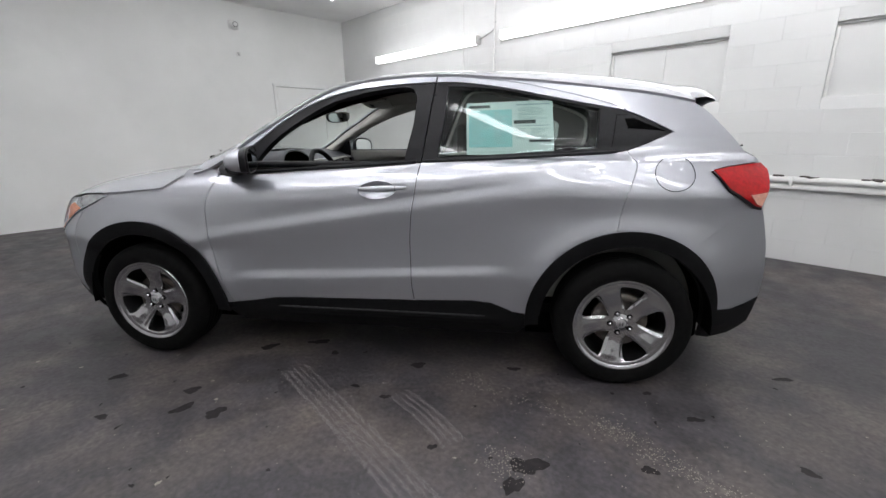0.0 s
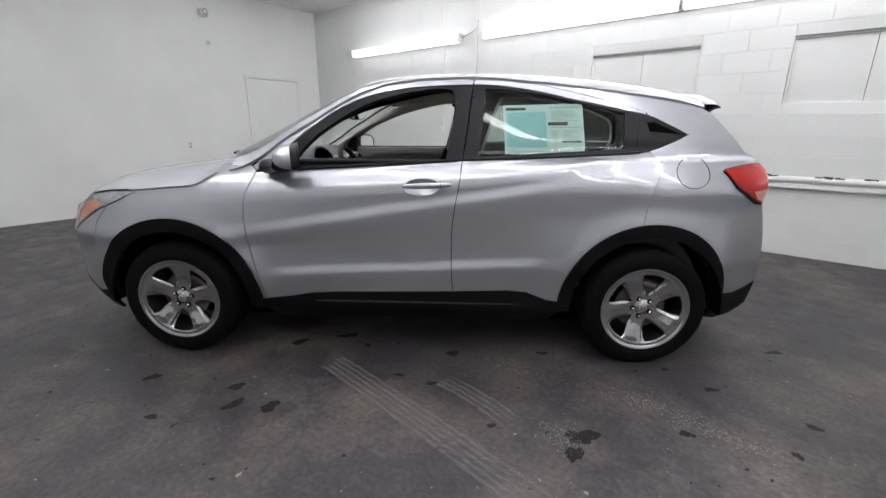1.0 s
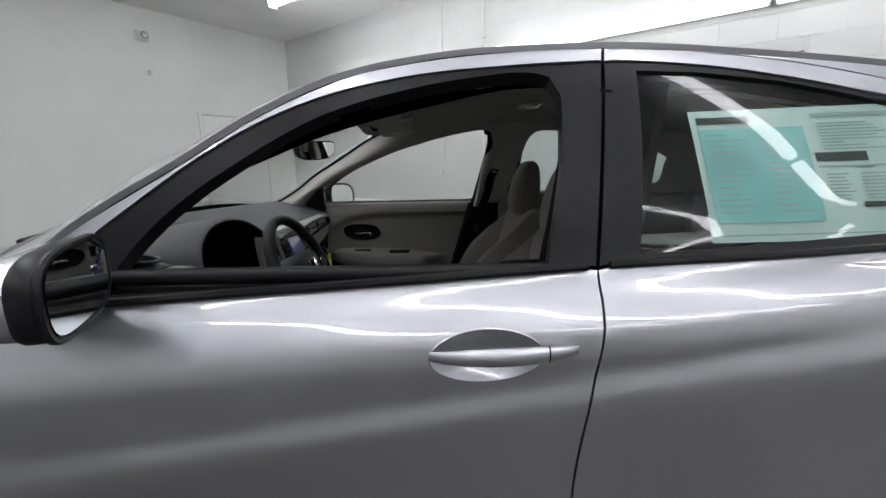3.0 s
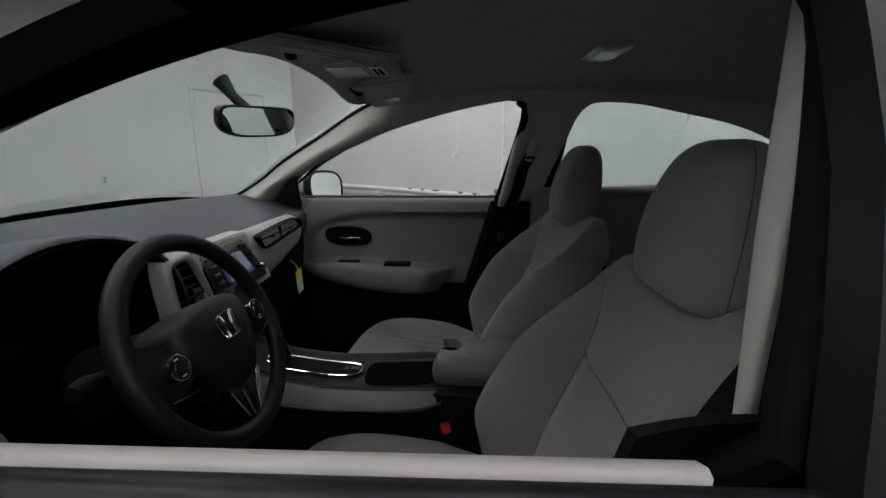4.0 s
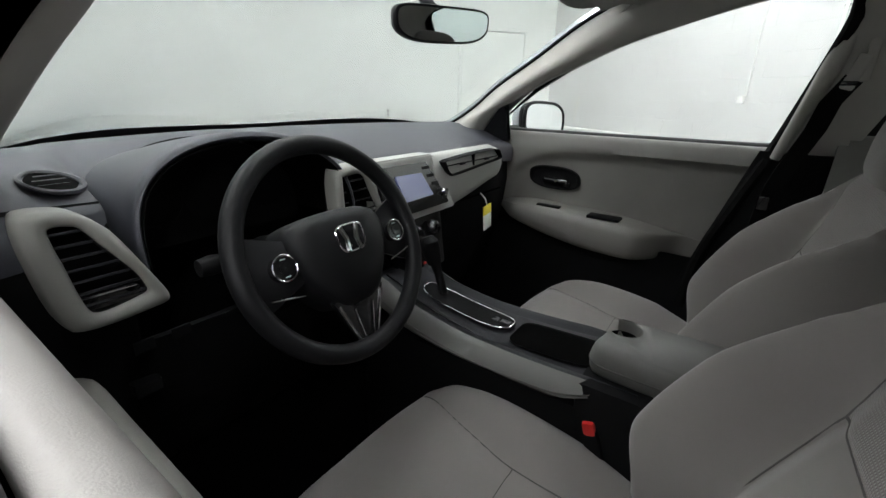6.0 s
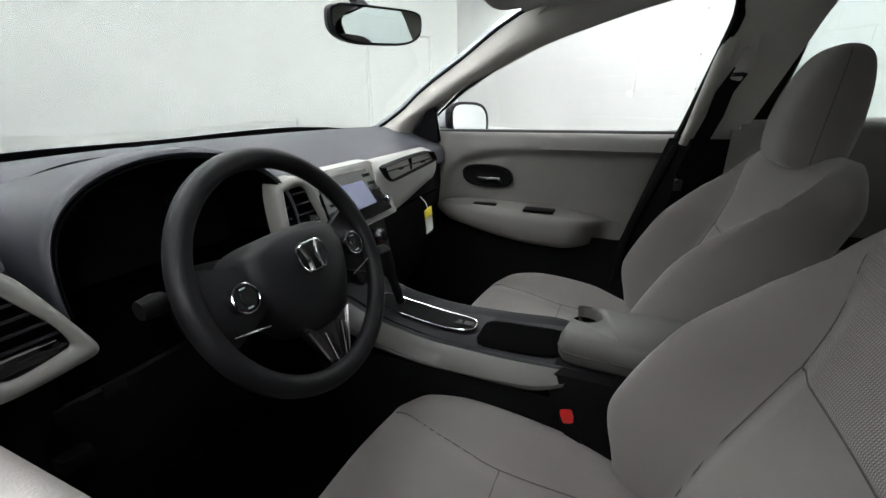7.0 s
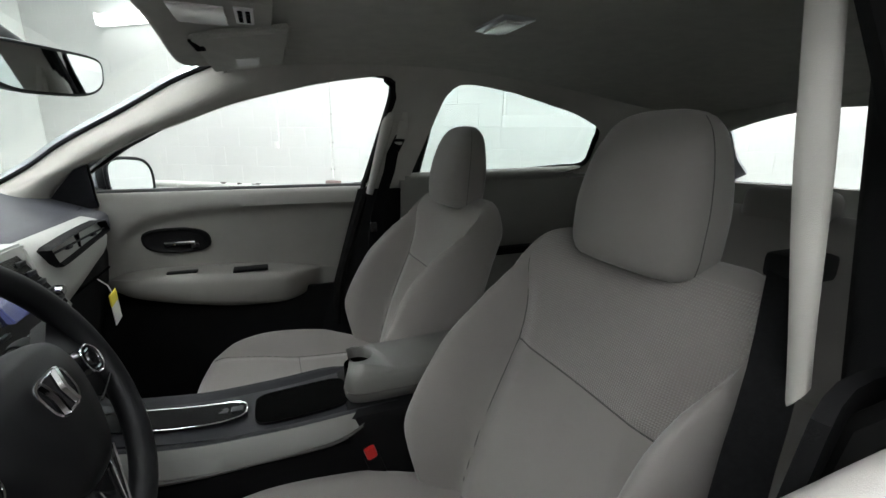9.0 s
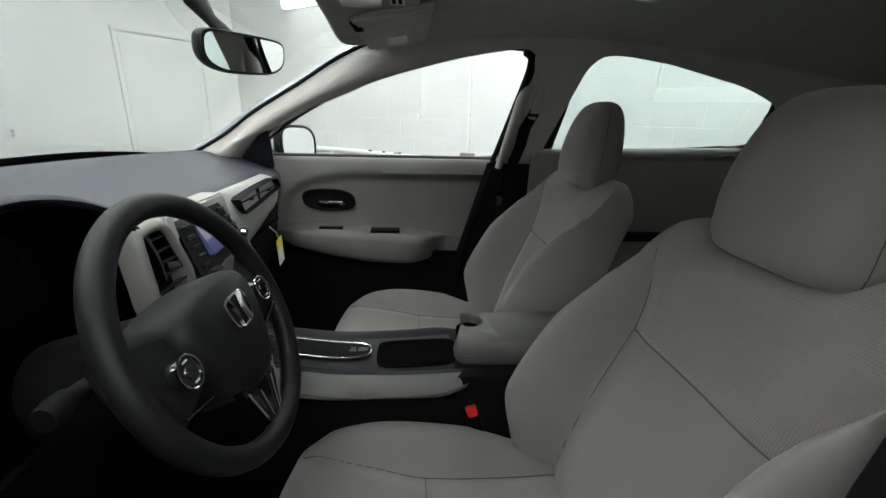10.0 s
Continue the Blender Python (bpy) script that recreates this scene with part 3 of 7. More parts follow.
QUARTER = ease(RGAP) + ARCH_BACK_R + ease([(2.90, 0.715), (3.02, 0.80), (3.185, 0.903)]) + [(3.047, 0.991), (2.974, 1.080), (3.05, 1.092), (3.137, 1.100), (3.235, 1.108)] \
    + ease([(3.225, 1.112), (3.112, 1.235), (3.012, 1.34), (2.94, 1.388)]) + ease(ROOF_EDGE)[::-1] + [p for p in ease(RAIL) if p[0] > 1.70] + [(2.6, 1.350)] \
    + [p for p in ease(DLO_TOP) if p[0] > 2.61] + [p for p in ease(DLO_BOT) if 2.60 < p[0] < 2.82]
BUMPER_R = arc_between(ARCH_R, 0.470, (2.90, 0.715), (3.075, 0.30)) + [(3.10, 0.28)] + ease([(3.15, 0.27), (3.24, 0.31), (3.31, 0.40), (3.325, 0.5), (3.31, 0.66), (3.28, 0.78), (3.235, 0.894), (3.185, 0.903)]) + ease([(3.185, 0.903), (3.02, 0.80), (2.90, 0.715)])
BUMPER_F = ease([(-0.33, 0.868), (-0.42, 0.83), (-0.56, 0.755), (-0.70, 0.68)]) + ease([(-0.70, 0.68), (-0.745, 0.56), (-0.745, 0.44), (-0.70, 0.32), (-0.64, 0.26)]) + [(-0.47, 0.25), (-0.455, 0.335)] \
    + arc_between(ARCH_F, 0.470, (-0.455, 0.335), (-0.425, 0.52)) + [(-0.47, 0.64), (-0.42, 0.775)]
HEADLAMP = [(-0.139, 0.950), (-0.235, 0.908), (-0.33, 0.871), (-0.42, 0.833), (-0.56, 0.758), (-0.66, 0.705), (-0.64, 0.80), (-0.55, 0.875), (-0.42, 0.925), (-0.30, 0.945), (-0.20, 0.956)]
SILL_CLAD = [p for p in SILL_F] + SILL_R[1:] + [(2.16, 0.30), (2.10, 0.235), (0.55, 0.225), (0.49, 0.30)]


def inset(d):
    return lambda x, z: body(x, z) - d


def rim_ring(c, r0, r1, a0, a1):
    return ring(c, r1, a0, a1, 60) + ring(c, r0, a1, a0, 60)


def door_handle(parent, sgn, cx, cz):
    """Pull handle in a scooped oval, with its chromed lock cap."""
    def face(x, z):
        return body(x, z)
    bm = bmesh.new()
    n = 40

    def scoop(a, k):
        r = (1.0, 0.97, 0.86, 0.62, 0.32, 0.02)[k]
        x = cx - 0.012 + 0.098 * r * math.cos(a)
        z = cz - 0.004 + 0.045 * r * math.sin(a) + 0.004 * math.cos(a)
        return Vector((x, sgn * (face(x, z) + (0.0012, 0.0030, -0.004, -0.017, -0.026, -0.028)[k]), z))
    grid(scoop, [i * math.tau / n for i in range(n)], range(6), close_u=True, bm=bm)
    part("handle_cup", bm, "paint", parent, "", 60)
    secs = []
    for k in range(25):
        s = k / 24
        x = cx - 0.108 + 0.246 * s
        z = cz + 0.010 * s + 0.002 * math.sin(math.pi * s)
        w = 0.0155 * (0.25 + 0.75 * math.sin(math.pi * min(1, max(0, s * 0.93 + 0.04))) ** 0.6)
        d = 0.016 * math.sin(math.pi * s) ** 0.7 + 0.004
        y = face(x, z) + 0.008 + 0.022 * math.sin(math.pi * s) ** 0.8
        secs.append([Vector((x, sgn * (y + d * 0.6 * math.cos(a)), z + w * math.sin(a))) for a in (j * math.tau / 14 for j in range(14))])
    h = part("door_handle", loft(secs), "paint", parent, "silver painted pull handle")
    k = 19
    part("lock_cap_joint", tube([tuple(Vector(p)) for p in [sum(secs[k][j:j + 1], Vector()) for j in range(14)]], 0.0012, 5, True), "shadow_gap", h)


def mirror_out(parent, sgn):
    """Door mirror: painted cap, black foot and rim, tilted glass."""
    nrm = Vector((0.93, -sgn * 0.36, 0.02)).normalized()
    c = Vector((0.735 if sgn < 0 else 0.668, sgn * 0.955, 1.143))
    t = Vector((-nrm.y, nrm.x, 0)).normalized() * (1 if sgn < 0 else 1)
    up = nrm.cross(t).normalized()
    if up.z < 0:
        up = -up
    def shell(d, s, high=1.0):
        rr = []
        for a in (j * math.tau / 28 for j in range(28)):
            ca, sa = math.cos(a), math.sin(a)
            x = 0.112 * s * math.copysign(abs(ca) ** 0.62, ca)
            z = (0.060 if sgn < 0 else 0.070) * s * high * math.copysign(abs(sa) ** 0.62, sa) + 0.012 * s * ca * (-1 if sgn > 0 else 1)
            rr.append(c + t * x + up * z + nrm * (d + 0.03))
        return rr
    cap = part("door_mirror", loft([shell(0.004, 0.90), shell(-0.004, 0.965, 0.95), shell(-0.03, 0.94, 0.92), shell(-0.055, 0.83, 0.88), shell(-0.075, 0.62, 0.84), shell(-0.086, 0.3, 0.8)]), "paint", parent, "silver mirror housing")
    secs = [shell(0.030, 0.985)]
    part("mirror_rim", loft([shell(0.031, 0.93), shell(0.033, 0.97), shell(0.028, 1.0), shell(0.005, 1.0), shell(-0.002, 0.96), shell(-0.002, 0.7)]), "black_trim", cap, "black mirror surround")
    part("mirror_bezel", tube([p + nrm * 0.003 for p in secs[0]], 0.006, 8, True), "black_trim", cap)
    rim = [p * 0.92 + (c + nrm * 0.06) * 0.08 + nrm * 0.0055 for p in secs[0]]
    bm = bmesh.new()
    bm.faces.new([bm.verts.new(p) for p in rim])
    part("mirror_glass", solid(bm, 0.002), "mirror", cap)
    foot = bmesh.new()
    pts = [Vector((0.585, sgn * 0.80, 1.085)), Vector((0.62, sgn * 0.83, 1.088)), Vector((0.67, sgn * 0.875, 1.094)), Vector((0.71 if sgn < 0 else 0.665, sgn * 0.93, 1.10))]
    tube(pts, [0.040, 0.038, 0.034, 0.036], 12, False, foot, 1.5)
    part("mirror_foot", foot, "black_trim", cap)


def wheel(parent, cx, sgn, turn):
    """Tyre, alloy rim with five flared spokes, nuts, cap, disc and caliper."""
    o = (cx, sgn * 0.765, HUB_Z)
    R = 0.333
    prof = [(0.228, -0.098), (0.240, -0.106), (0.262, -0.112), (0.290, -0.110), (0.312, -0.102), (0.326, -0.088), (0.332, -0.066), (R, -0.05)]
    for g in (-0.045, -0.015, 0.015, 0.045):
        prof += [(R, g - 0.006), (R - 0.007, g - 0.004), (R - 0.007, g + 0.004), (R, g + 0.006)]
    prof += [(R, 0.05), (0.332, 0.066), (0.326, 0.088), (0.312, 0.102), (0.290, 0.110), (0.262, 0.112), (0.240, 0.106), (0.228, 0.098)]
    ty = part("wheel", lathe(prof, o, 72), "rubber", parent, "black tyre on five-spoke alloy rim")
    s = sgn
    rim = [(0.230, s * 0.085), (0.232, s * 0.096), (0.226, s * 0.100), (0.219, s * 0.088), (0.212, s * 0.02), (0.205, -s * 0.09)]
    part("rim_barrel", lathe(rim, o, 64), "alloy_dark", ty, "", 60)
    lip = [(0.233, s * 0.096), (0.2385, s * 0.104), (0.236, s * 0.108), (0.229, s * 0.107), (0.214, s * 0.097), (0.209, s * 0.084)]
    part("rim_lip", lathe(lip, o, 64), "alloy", ty, "", 60)
    rise = curve_fn([0.03, 0.07, 0.10, 0.15, 0.19, 0.215, 0.236], [0.066, 0.067, 0.070, 0.082, 0.094, 0.100, 0.101])
    half = curve_fn([0.070, 0.085, 0.11, 0.15, 0.18, 0.198], [35.0, 28.5, 23.0, 18.5, 17.5, 19.0])
    for i in range(5):
        a0 = turn + i * 72

        def at(r, a):
            return (o[0] + r * math.cos(radians(a)), o[2] + r * math.sin(radians(a)))

        def face(x, z, a0=a0):
            r = math.hypot(x - o[0], z - o[2])
            a = (math.degrees(math.atan2(z - o[2], x - o[0])) - a0 + 180) % 360 - 180
            e = max(0.0, 1 - abs(a) / half(min(max(r, 0.07), 0.198))) * radians(half(min(max(r, 0.07), 0.198))) * r
            cham = 0.010 * (1 - smooth(0.0, 0.011, e)) * smooth(0.075, 0.10, r) * (1 - smooth(0.192, 0.2, r))
            crease = 0.005 * smooth(0.09, 0.14, r) * (1 - smooth(0.17, 0.20, r)) * (1 - min(1.0, abs(a + 3) / 15))
            edge = 0.006 * smooth(0.228, 0.236, r)
            return abs(o[1]) + rise(r) - cham + crease - edge
        side = [0.070, 0.078, 0.088, 0.10, 0.12, 0.14, 0.16, 0.18, 0.192, 0.198]
        skew = lambda r: 5.0 * smooth(0.1, 0.2, r)
        outl = [at(0.236, a0 - 36 + 72 * k / 16) for k in range(17)] + [at(0.201, a0 + 36), at(0.200, a0 + 29)]
        outl += [at(r, a0 + min(35.9, half(r) + skew(r) * 0.6)) for r in side[::-1]]
        outl += [at(0.045, a0 + 36 - 72 * k / 8) for k in range(9)]
        outl += [at(r, a0 - min(35.9, half(r) - skew(r) * 0.3)) for r in side] + [at(0.200, a0 - 29), at(0.201, a0 - 36)]
        panel("spoke", outl, face, "alloy", ty, s, step=0.009, depth=0.030, gap=0.0)
        # near-black disc round each nut, painted as the shade of its seat
        for nm, mt_, pr_ in (("nut_shade", "shadow_gap", [(0.0, 0.0012), (0.013, 0.0012), (0.0148, -0.004)]), ("wheel_nut", "chrome", [(0.0, 0.012), (0.005, 0.0115), (0.008, 0.008), (0.0088, 0.0), (0.0088, -0.01)])):
            bm = bmesh.new()
            ar_ = radians(a0)
            lathe(pr_, (o[0] + 0.052 * math.cos(ar_), o[1] + s * 0.069, o[2] + 0.052 * math.sin(ar_)), 14, bm)
            if s < 0:
                bmesh.ops.scale(bm, vec=(1, -1, 1), space=Matrix.Translation((0, -(o[1] + s * 0.069), 0)), verts=bm.verts)
            part(nm, bm, mt_, ty)
    hub = [(0.0, s * 0.078), (0.026, s * 0.077), (0.031, s * 0.071), (0.046, s * 0.067), (0.050, s * 0.05)]
    part("hub", lathe(hub, o, 40), "alloy", ty, "", 40)
    cap = [(0.0, s * 0.0815), (0.018, s * 0.0805), (0.0245, s * 0.0765)]
    part("hub_cap", lathe(cap, o, 32), "satin", ty, "", 60)
    bm = bmesh.new()
    for dx in (-0.007, 0.007):
        box((0.0035, 0.003, 0.018), (o[0] + dx, o[1] + s * 0.082, o[2]), 0.0006, bm)
    part("badge", bm, "alloy_dark", ty)
    disc = [(0.05, s * 0.032), (0.135, s * 0.032), (0.137, s * 0.022), (0.135, s * 0.012), (0.05, s * 0.012)]
    part("brake_disc", lathe(disc, o, 48), "steel", ty)
    bm = tube([(o[0] + 0.128 * math.cos(radians(28 + 12 * k)), o[1] + s * 0.030, o[2] + 0.128 * math.sin(radians(28 + 12 * k))) for k in range(8)], [0.016, 0.024, 0.027, 0.027, 0.027, 0.027, 0.024, 0.016], 10)
    part("brake_caliper", bm, "steel", ty)
    bm = tube([(o[0] + 0.17, o[1] + s * 0.06, o[2] + 0.07), (o[0] + 0.178, o[1] + s * 0.092, o[2] + 0.076)], 0.0035, 6)
    part("tyre_valve", bm, "black_trim", ty)


for sgn in (-1, 1):
    own = sgn < 0
    fender = panel("front_fender", FENDER, body, "paint", car, sgn)
    panel("front_bumper_side", BUMPER_F, body, "paint", car, sgn)
    fd = panel("front_door", FRONT_DOOR, body, "paint", car, sgn, holes=[[(1.403 + 0.0965 * math.cos(a), 0.990 + 0.0443 * math.sin(a) + 0.004 * math.cos(a)) for a in (k * math.tau / 40 for k in range(40))]], step=0.014 if own else 0.03, depth=0.003, label="silver front door")
    panel("upper_frame", FRONT_TOP, body, "paint", fd, sgn, step=0.02)
    panel("window_surround", FRONT_TRIM, inset(0.005), "black_trim", fd, sgn, holes=[WIN_F if own else WIN_P], step=0.03, depth=0.035, label="black window surround")
    if not own:
        gl = panel("door_glass", WIN_P, inset(0.012), "glass", fd, sgn, depth=0.003, gap=-0.006, step=0.04)
        gl.visible_shadow = False
    rd = panel("rear_door", REAR_DOOR, body, "paint", car, sgn, step=0.014 if own else 0.03, label="silver rear door")
    panel("upper_frame", REAR_TOP, body, "paint", rd, sgn, step=0.02)
    panel("window_surround", REAR_TRIM, inset(0.005), "black_trim", rd, sgn, holes=[WIN_R], step=0.03, depth=0.03, label="black window surround with hidden handle")
    gl = panel("door_glass", [(x, z) for x, z in WIN_R], inset(0.012), "privacy", rd, sgn, depth=0.003, gap=-0.006, step=0.04)
    gl.visible_shadow = False
    panel("quarter_panel", QUARTER, body, "paint", car, sgn, gap=0.0004)
    panel("rear_bumper_side", BUMPER_R, body, "paint", car, sgn, gap=0.0)
    panel("sill_cladding", SILL_CLAD, lambda x, z: body(x, z) + 0.004 + 0.012 * math.exp(-((z - 0.325) / 0.018) ** 2) * smooth(0.75, 0.95, x) * (1 - smooth(1.9, 2.05, x)), "clad", car, sgn, step=0.02)
    panel("wheel_arch_cladding", rim_ring(ARCH_F, 0.398, 0.478, -6, 184), lambda x, z: body(x, z) + 0.010, "clad", car, sgn, depth=0.03, step=0.03)
    panel("wheel_arch_cladding", rim_ring(ARCH_R, 0.398, 0.476, -3, 184), lambda x, z: body(x, z) + 0.010, "clad", car, sgn, depth=0.03, step=0.03)
    panel("bumper_lower_cladding", [(3.012, 0.345), (3.016, 0.235), (3.09, 0.212), (3.20, 0.228), (3.285, 0.30), (3.322, 0.43), (3.25, 0.405), (3.17, 0.385), (3.088, 0.39)], lambda x, z: body(x, z) + 0.008, "clad", car, sgn, step=0.03)
    panel("bumper_lower_cladding", ease([(-0.46, 0.36), (-0.60, 0.34), (-0.735, 0.40), (-0.70, 0.30), (-0.62, 0.225), (-0.45, 0.215)]) + [(-0.455, 0.30)], lambda x, z: body(x, z) + 0.006, "clad", car, sgn, step=0.03)
    lamp = panel("tail_lamp", TAIL, lambda x, z: body(x, z) + 0.006, "red_lens", car, sgn, label="red tail lamp with a pale lower lens")
    panel("pale_lens", [(3.15, 0.965), (3.246, 0.975), (3.225, 0.905), (3.19, 0.918)], lambda x, z: body(x, z) + 0.010, "pink_lens", lamp, sgn)
    panel("lamp_edge", [(2.965, 1.078), (3.047, 0.997), (3.185, 0.914), (3.228, 0.90), (3.222, 0.886), (3.18, 0.895), (3.04, 0.982)], lambda x, z: body(x, z) + 0.012, "black_trim", lamp, sgn, step=0.02)
    head = panel("headlamp", HEADLAMP, lambda x, z: body(x, z) + 0.004, "clear_lens", car, sgn, label="clear headlamp with an amber side lens")
    panel("amber_lens", [(-0.36, 0.868), (-0.56, 0.768), (-0.64, 0.725), (-0.62, 0.80), (-0.52, 0.868), (-0.42, 0.90)], lambda x, z: body(x, z) + 0.007, "amber_lens", head, sgn)
    panel("lamp_edge", [(-0.15, 0.953), (-0.30, 0.948), (-0.42, 0.928), (-0.42, 0.936), (-0.30, 0.957), (-0.19, 0.963)], lambda x, z: body(x, z) + 0.009, "black_trim", head, sgn, step=0.02)
    door_handle(fd, sgn, 1.415, 0.994)
    mirror_out(fd, sgn)
    part("inner_belt_seal", tube([(x, sgn * 0.766, 1.109) for x in (0.64 + 0.9 * k / 12 for k in range(13))], 0.0165, 10), "black_trim", fd)
    # weather strip along the front door's sill
    part("belt_moulding", tube([(x, sgn * (body(x, z) + 0.004), z + 0.004) for x, z in ease(DLO_BOT) if 0.66 < x < 1.60], 0.009, 8), "black_trim", fd)
    part("belt_moulding", tube([(x, sgn * (body(x, z) + 0.002), z + 0.003) for x, z in ease(DLO_BOT) if 1.625 < x < 2.56], 0.008, 8), "black_trim", rd)
    # hidden rear handle: a flat near-black triangle as the shade of its recess
    panel("handle_recess_shade", [(2.585, 1.315), (2.63, 1.318), (2.78, 1.255), (2.60, 1.268)], inset(0.001), "shadow_gap", rd, sgn, step=0.02)
    panel("pillar_joint", [(2.520, 1.18), (2.545, 1.335), (2.60, 1.335), (2.60, 1.329), (2.551, 1.329), (2.527, 1.18)], inset(0.0035), "shadow_gap", rd, sgn, step=0.02)
    # grey bar added for the shine along the sill's lower lip
    part("sill_glint", tube([(x, sgn * (body(x, 0.345) + 0.012), 0.343 + 0.002 * math.sin(x)) for x in (0.80 + 1.14 * k / 20 for k in range(21))], [0.002] + [0.005] * 19 + [0.002], 8), "alloy_dark", car, "thin grey strip in place of the sill lip's highlight")
    # fuel flap
    if own:
        circ = [(2.79 + 0.094 * math.cos(a), 1.068 + 0.079 * math.sin(a)) for a in (k * math.tau / 40 for k in range(40))]
        circ_in = [(2.79 + 0.0905 * math.cos(a), 1.068 + 0.0755 * math.sin(a)) for a in (k * math.tau / 40 for k in range(40))]
        panel("fuel_flap_joint", circ, lambda x, z: body(x, z) + 0.0012, "shadow_gap", car, sgn, holes=[circ_in], step=0.02, depth=0.001, gap=0)
    # wheel housings, near black in colour for the shade under the arches
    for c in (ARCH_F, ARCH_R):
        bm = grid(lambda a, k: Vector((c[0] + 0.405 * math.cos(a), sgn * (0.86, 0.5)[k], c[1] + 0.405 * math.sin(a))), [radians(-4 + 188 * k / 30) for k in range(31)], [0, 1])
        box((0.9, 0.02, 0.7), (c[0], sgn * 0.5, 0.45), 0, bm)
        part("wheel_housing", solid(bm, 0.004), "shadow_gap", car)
    wheel(car, 0.005, sgn, 82)
    wheel(car, 2.615, sgn, 41)
    # added dark sheet behind the panels, so that their gaps read as shade
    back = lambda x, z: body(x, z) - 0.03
    panel("gap_backing", [(0.40, 0.36), (0.50, 0.30), (2.15, 0.30), (2.18, 0.50), (2.30, 0.70), (2.50, 0.80), (2.70, 0.80), (2.66, 1.10), (2.5, 1.10), (1.6, 1.08), (0.72, 1.03), (0.44, 1.00), (0.42, 0.7)], back, "black_trim", car, sgn, step=0.06)

# ---- top of the body ----
rail_z = curve_fn([0.12, 0.30, 0.40] + [p[0] for p in RAIL[1:9]] + [p[0] for p in ROOF_EDGE[1:]], [1.02, 1.045, 1.062] + [p[1] for p in RAIL[1:9]] + [p[1] for p in ROOF_EDGE[1:]])
crown_z = curve_fn([0.1, 0.25, 0.4, 0.6, 0.8, 0.97, 1.15, 1.4, 1.65, 2.0, 2.4, 2.8, 3.1], [1.11, 1.19, 1.27, 1.375, 1.468, 1.538, 1.572, 1.592, 1.60, 1.595, 1.57, 1.525, 1.475])


def top(x, v, drop=0.0):
    """The roof and windscreen: v runs from the near rail (-1) over the crown (0) to the far one (1)."""
    zr = rail_z(x)
    y = body(x, zr) * v
    z = zr + (crown_z(x) - zr) * (1 - abs(v) ** 2.2)
    return Vector((x, y * (1 - drop * 0.6), z - drop))


VS = [-1 + k / 20 for k in range(41)]
HEAD_X = 1.03
part("roof", solid(grid(lambda x, v: top(x, v), [HEAD_X + (2.94 - HEAD_X) * k / 50 for k in range(51)], VS), -0.012), "paint", car, "silver roof", 60)
for sgn in (-1, 1):
    part("windscreen_pillar", solid(grid(lambda x, v: top(x, sgn * v), [0.36 + (HEAD_X - 0.36) * k / 24 for k in range(25)], [0.86, 0.90, 0.94, 0.97, 1.0]), -0.012), "paint", car, "", 60)


def screen_pt(s, v):
    base = 0.12 + 0.25 * abs(v) ** 2
    x = base + (HEAD_X + 0.01 - base) * s
    return top(x, v * 0.87, 0.006)


ws = part("windscreen", solid(grid(screen_pt, [k / 20 for k in range(21)], [-1 + k / 12 for k in range(25)]), 0.004), "glass", car, "clear windscreen", 60)
ws.visible_shadow = False
frit = bmesh.new()
lower = Vector((0.004, 0, -0.006))
grid(lambda k, v: screen_pt((0.0, 0.035, 0.07)[k], v) + lower, range(3), [-1 + k / 12 for k in range(25)], bm=frit)
for sgn in (-1, 1):
    grid(lambda s, k: screen_pt(s, sgn * (0.972, 1.0)[k]) + lower, [k / 20 for k in range(21)], [0, 1], bm=frit)
part("screen_border", frit, "black_trim", ws, "black printed border of the windscreen", 60)

# bonnet, cowl, nose
hood_edge_z = curve_fn([-0.62, -0.42, -0.30, -0.139, 0.057, 0.183, 0.268, 0.36], [0.74, 0.925, 0.945, 0.952, 0.968, 0.98, 1.028, 1.07])
hood_mid_z = curve_fn([-0.80, -0.62, -0.42, -0.2, 0.0, 0.2, 0.36], [0.80, 0.92, 0.995, 1.04, 1.07, 1.095, 1.11])


def hood(x, v):
    ze = hood_edge_z(x)
    return Vector((x - 0.14 * (1 - v * v) * smooth(0.1, -0.6, x), body(x, ze) * v, ze + (hood_mid_z(x) - ze) * (1 - abs(v) ** 3.0)))


for sgn in (-1, 1):
    part("bonnet_flange", tube([hood(x, sgn) + Vector((0, -sgn * 0.004, -0.0065)) for x in (-0.40 + 0.66 * k / 24 for k in range(25))], 0.0065, 8), "paint", car)
part("bonnet", solid(grid(hood, [-0.60 + 0.90 * k / 36 for k in range(37)], VS), -0.01), "paint", car, "silver bonnet", 60)


def cowl(s, v):
    a = hood(0.30, v)
    b = screen_pt(0.02, v)
    p = a.lerp(b, s)
    return p + Vector((0, 0, -0.03 * math.sin(math.pi * s)))


part("cowl", grid(cowl, [k / 6 for k in range(7)], VS), "black_trim", car, "black cowl below the windscreen")


def nose(w, k):
    z = 0.24 + 0.60 * k
    xe = -0.735 + 0.10 * smooth(0.62, 0.98, z) + 0.06 * smooth(0.45, 0.22, z)
    y = body(xe, z) * w
    return Vector((xe - 0.135 * (1 - abs(w) ** 2.4), y, z))


part("front_bumper", solid(grid(nose, [-1 + k / 14 for k in range(29)], [k / 16 for k in range(17)]), 0.01), "paint", car, "silver front bumper", 60)
part("grille", solid(grid(lambda w, k: nose(w * 0.62, 0.60 + 0.28 * k) + Vector((-0.012, 0, 0)), [-1 + k / 10 for k in range(21)], [0, 0.5, 1]), 0.01), "black_gloss", car)

